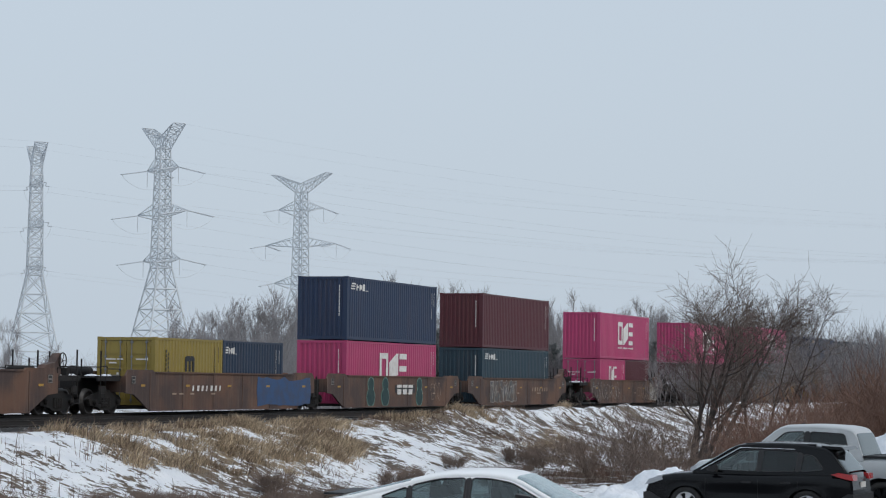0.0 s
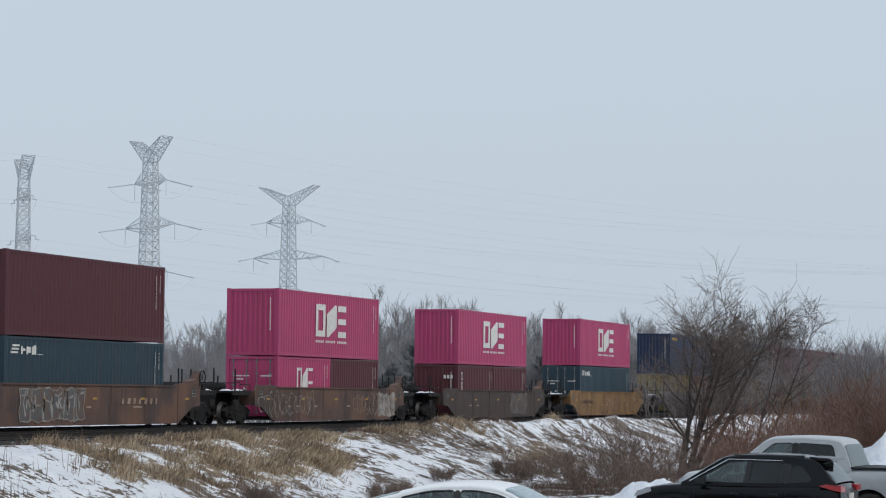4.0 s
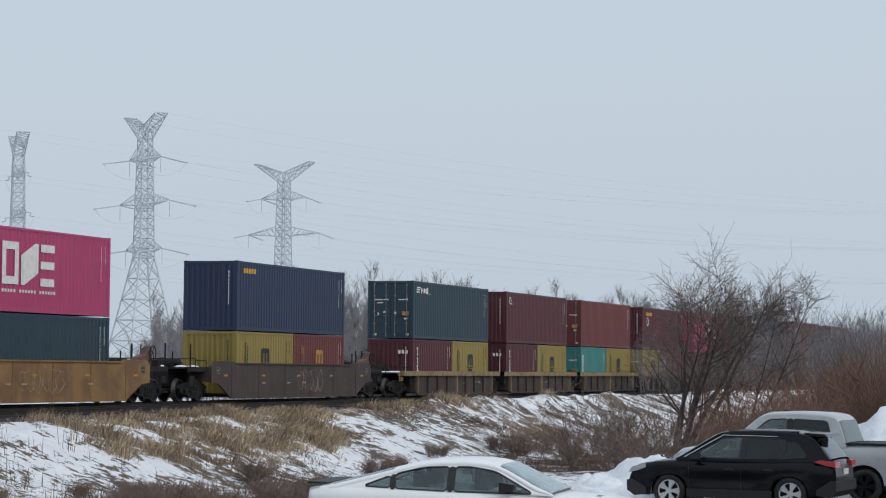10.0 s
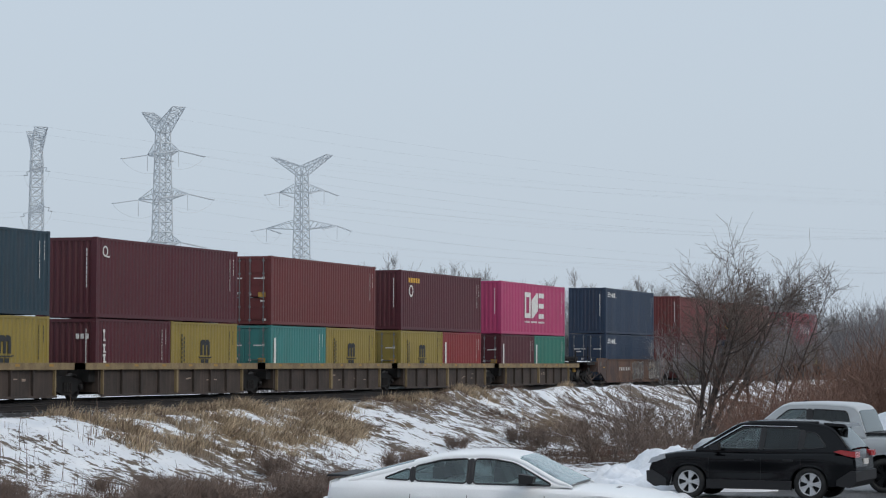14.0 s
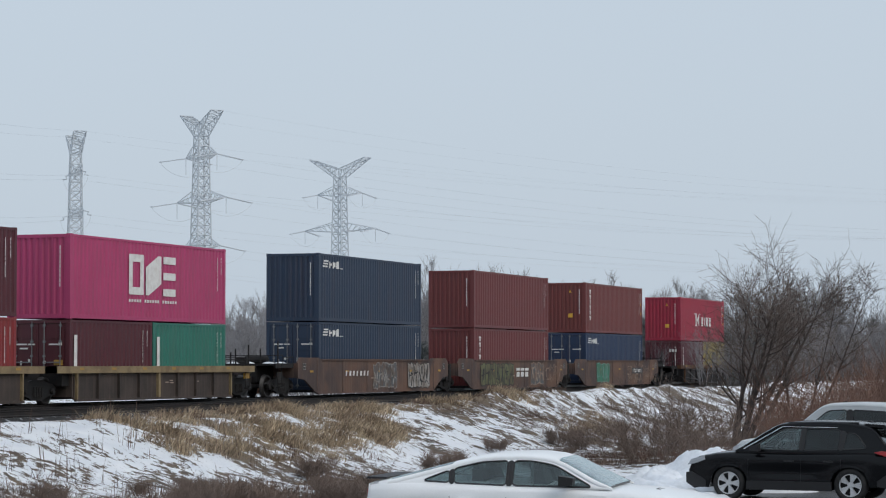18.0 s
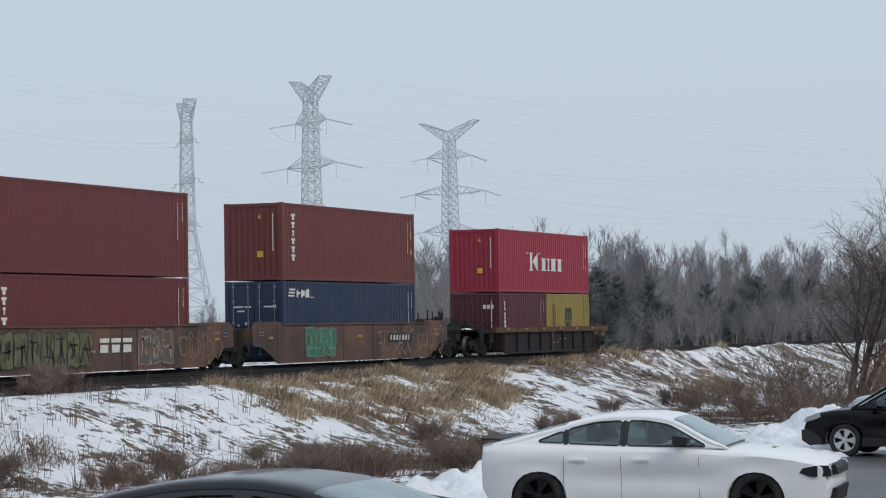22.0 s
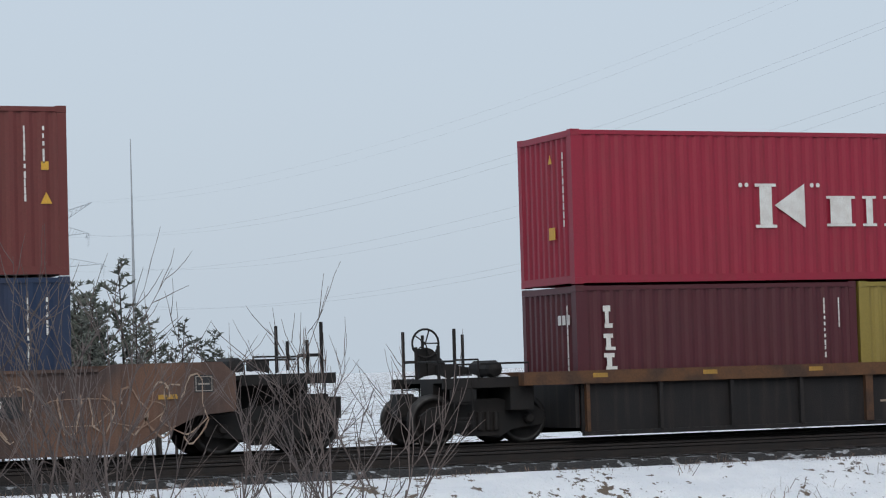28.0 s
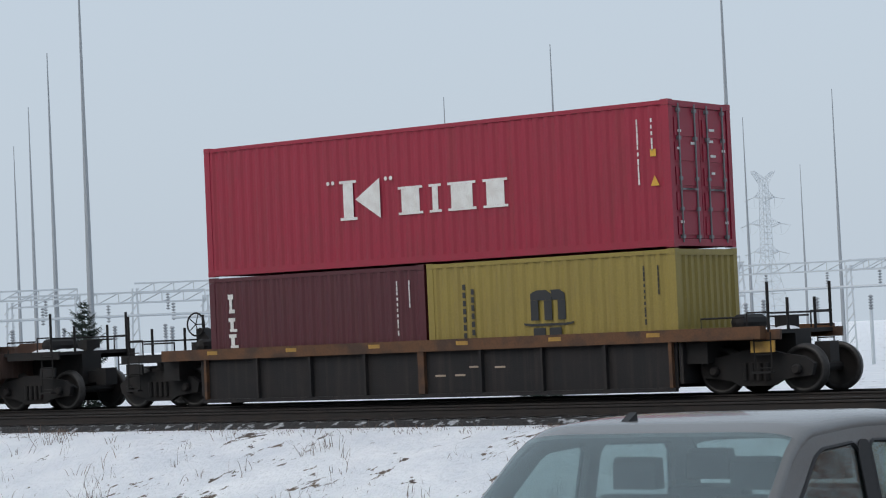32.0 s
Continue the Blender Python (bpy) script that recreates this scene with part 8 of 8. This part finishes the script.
for i, (az, far, rx, ry, h) in enumerate(((75.3, 55, 1.6, 2.2, 0.55), (76.6, 56.5, 2.0, 2.2, 0.9), (74.6, 52, 1.3, 1.8, 0.35), (68.0, 38, 1.3, 1.6, 0.55), (66.4, 36, 1.2, 1.6, 0.4), (70.0, 40, 1.5, 1.5, 0.5), (72.2, 44, 1.6, 1.6, 0.5), (82.6, 76, 4.5, 3.4, 1.95), (79.5, 66, 2.5, 2.5, 0.9))):
    x, y, z = polar(az, far)
    snow_pile("lumpy ploughed heap of old snow at the lot edge", x, y, rx, ry, h, 3.1 * i)
snow_pile("broad snow bank under the rubbish bags", 17.4, 19.6, 3.6, 2.2, 1.25, 41.0)
snow_pile("smooth snow bank beside the sign", 13.0, 18.5, 4.0, 2.0, 0.7, 45.0)


# ---- sign, rubbish bags and bin ----
SIGN_FACE = material("pale_sign_enamel", (0.62, 0.68, 0.68), 0.4, second=(0.5, 0.54, 0.53), scale=5, amount=0.5)
SIGN_INK = material("dark_green_sign_ink", (0.03, 0.075, 0.07), 0.5)
BAG = material("black_bin_bag", (0.014, 0.015, 0.017), 0.34, bump=0.25, bump_scale=14, grain=0.2)
BAG_GREY = material("faded_grey_bin_bag", (0.062, 0.064, 0.070), 0.42, bump=0.25, bump_scale=14, grain=0.2)
BAG_CLEAR = material("translucent_pale_bag", (0.34, 0.36, 0.38), 0.3, second=(0.18, 0.19, 0.2), scale=5, amount=0.7, bump=0.4, bump_scale=16)
BIN_GREEN = material("dark_green_bin_plastic", (0.012, 0.05, 0.035), 0.5)


def make_sign(at):
    s = thing("parking_sign", "pale metal parking notice with dark green lettering", "sign", at=at)
    part("plate", Build().box(-0.23, 0.23, -0.004, 0.004, 0.0, 0.66), SIGN_FACE, s)
    part("post", Build().box(-0.03, 0.03, 0.006, 0.05, -1.6, 0.62), GALV_DARK, s)
    edge = Build()
    for x0, x1, z0, z1 in ((-0.215, 0.215, 0.635, 0.641), (-0.215, 0.215, 0.018, 0.024), (-0.215, -0.209, 0.018, 0.641), (0.209, 0.215, 0.018, 0.641)):
        edge.box(x0, x1, -0.007, -0.004, z0, z1)
    part("border", edge, SIGN_INK, s)
    for i, (words, size) in enumerate((("PRIVATE PROPERTY", 0.040), ("AUTHORIZED", 0.057), ("TENANT AND", 0.057), ("IMMEDIATE", 0.054), ("CUSTOMER", 0.050), ("PARKING ONLY", 0.052), ("WHILE ON PREMISES", 0.038))):
        cu = bpy.data.curves.new("wording", "FONT")
        cu.body, cu.size, cu.align_x, cu.extrude, cu.offset = words, size, "CENTER", 0.001, 0.0012
        w = new("wording", cu)
        w.data.materials.append(SIGN_INK)
        w.parent = s
        w.matrix_basis = pose(0, -0.0065, 0.555 - 0.068 * i, 90, 0, 0)
    for sx in (-1, 1):
        a = Build()
        a.box(*sorted((sx * 0.155, sx * 0.185)), -0.007, -0.004, 0.325, 0.335)
        a.add([(sx * 0.206, -0.0065, 0.33), (sx * 0.18, -0.0065, 0.348), (sx * 0.18, -0.0065, 0.312)], [(0, 1, 2)])
        part("arrow", a, SIGN_INK, s)
    part("bolt", Build().turn([(0.0, 0.004), (0.012, 0.002), (0.012, 0.0)], (0, -0.008, 0.625), 8), IRON, s)
    return s


make_sign(pose(15.45, 18.47, 1.70, 0, -4, -34))


def heap(az, far, el):
    x, y, _ = polar(az, far, 0.0)
    return x, y, 2.8 + far * math.tan(radians(el))


def pillow_bag(label, mat, az, far, el, a, b_half, c, slant, seed, rough=1.0):
    """A full bag like a slack pillow lying on one corner, its surface drawn into folds."""
    x, y, z = heap(az, far, el)
    b = Build()
    n = 44
    rnd = random.Random(seed)
    for side in (1, -1):
        for j in range(n + 1):
            for i in range(n + 1):
                u, v = 2 * i / n - 1, 2 * j / n - 1
                swell = ((1 - abs(u) ** 2.4) * (1 - abs(v) ** 2.0)) ** 0.55
                fold = abs(noise.noise((u * 1.4 + seed, v * 1.4, 1.0))) * 0.45 + rough * (abs(noise.noise((u * 3.6, v * 3.6 + seed, 5.0))) * 0.5 + abs(noise.noise((u * 7, v * 7 + seed, 8.0))) * 0.22)
                pinch = 1 - 0.07 * (1 - abs(u * v)) * max(abs(u), abs(v)) ** 3
                b.v.append((u * a * pinch, -side * c * swell * (1.05 - fold), v * b_half * pinch + 0.05 * noise.noise((u * 2, v * 2, seed))))
    w = n + 1
    for side in range(2):
        o = side * w * w
        b.f += [(o + j * w + i, o + j * w + i + 1, o + (j + 1) * w + i + 1, o + (j + 1) * w + i) for j in range(n) for i in range(n)]
    t = thing("rubbish_bag", label, "rubbish bag", "heap of rubbish bags", at=pose(x, y, z, 0, slant, -az))
    part("body", b, mat, t, smooth=True)
    k = Build()
    for i in range(7):
        q = 2 * math.pi * i / 7
        k.add([(-a * 0.97, 0.02 * math.cos(q), b_half * 0.97 + 0.02 * math.sin(q)), (-a * 0.97, 0.02 * math.cos(q + 0.8), b_half * 0.97 + 0.02 * math.sin(q + 0.8)), (-a - 0.07 + 0.03 * math.cos(q), 0.05 * math.sin(q), b_half + 0.04)], [(0, 1, 2)])
    part("knot", k, mat, t, "gathered knotted neck")
    return t


def lump_bag(label, mat, az, far, el, wide, high, seed, neck=0.3):
    """A stuffed round bag, creased all over, gathered to a ragged neck."""
    x, y, z = heap(az, far, el)
    b = Build()
    n, m = 40, 24
    for j in range(m + 1):
        p = math.pi * j / m
        for i in range(n):
            t = 2 * math.pi * i / n
            d = Vector((math.sin(p) * math.cos(t), math.sin(p) * math.sin(t), math.cos(p)))
            k = 1 + 0.22 * noise.noise(d * 1.3 + Vector((seed, 0, 0))) - 0.20 * abs(noise.noise(d * 2.6 + Vector((0, seed, 0)))) - 0.13 * abs(noise.noise(d * 5.5 + Vector((0, 0, seed))))
            top = max(0.0, d.z) ** 8
            b.v.append((d.x * wide * k, d.y * wide * 0.9 * k, d.z * high * k + top * neck * high + neck * 0.25 * high * top * math.sin(3 * t)))
    b.f = [(j * n + i, j * n + (i + 1) % n, (j + 1) * n + (i + 1) % n, (j + 1) * n + i) for j in range(m) for i in range(n)]
    return solid("rubbish_bag", b, mat, label, "rubbish bag", "heap of rubbish bags", at=pose(x, y, z, 12, -14, 40 * seed), smooth=38)


pillow_bag("large dark rubbish bag with one corner pointing up", BAG_GREY, 43.2, 24.2, -3.25, 0.74, 0.31, 0.34, 38, 2, 0.45)
lump_bag("creased black rubbish bag", BAG, 40.1, 23.9, -3.35, 0.32, 0.27, 5)
lump_bag("small black rubbish bag with a ragged neck", BAG, 40.35, 23.8, -3.0, 0.20, 0.15, 6, 0.6)
lump_bag("pale translucent rubbish bag", BAG_CLEAR, 41.45, 23.4, -3.45, 0.36, 0.26, 8, 0.1)
lump_bag("grey rubbish bag squeezed in the heap", BAG_GREY, 41.3, 24.3, -2.95, 0.22, 0.15, 9)
lump_bag("black rubbish bag low in the heap", BAG, 44.2, 24.0, -3.75, 0.32, 0.24, 11)
lump_bag("black rubbish bag at the foot of the heap", BAG, 39.9, 23.3, -4.0, 0.40, 0.36, 12)
lump_bag("black rubbish bag under the pale one", BAG, 42.5, 23.3, -4.2, 0.5, 0.36, 14)
x, y, z = heap(45.6, 24.0, -3.95)
wheelie = thing("rubbish_bin", "dark green plastic rubbish bin half hidden by bags", "bin", at=pose(x, y, z - 0.75, 0, 0, -44))
part("tub", Build().extrude([(-0.17, 0.0), (0.17, 0.0), (0.20, 0.95), (-0.20, 0.95)], -0.2, 0.2), BIN_GREEN, wheelie)
part("rim", Build().box(-0.22, 0.22, -0.22, 0.22, 0.93, 0.98), BIN_GREEN, wheelie)
part("post", Build().box(0.14, 0.19, -0.21, -0.17, 0.95, 1.06), BIN_GREEN, wheelie)
x, y, z = heap(44.5, 24.1, -2.75)
solid("cardboard_sheet", Build().box(-0.36, 0.36, -0.16, 0.16, -0.012, 0.012), SNOW, "flat panel covered with snow lying on the heap", "panel", at=pose(x, y, z - 0.16, 14, 24, -44))


# ---- movement: the whole train runs past, its wheels rolling ----
def run_at(t):
    for (t0, s0), (t1, s1) in zip(RUN, RUN[1:]):
        if t <= t1:
            return s0 + (s1 - s0) * (t - t0) / (t1 - t0)
    return RUN[-1][1]


def motions():
    for ob, a, z in ON_RAILS:
        walk(ob, [(t, pose(a - s, TRACK_Y, 1.42 + GRADE * (a - s) + z, 0, 0.126, 0)) for t, s in RUN])
    for w, dx, s in WHEELS:
        rows = []
        for i in range(641):
            t = 0.05 * i
            turn = math.degrees(run_at(t) / 0.46)
            rows.append((t, pose(dx, s * 0.75, 0.46, 0, 0, 0 if s < 0 else 180) @ Matrix.Rotation(radians(turn * s), 4, "Y")))
        walk(w, rows)


motions()
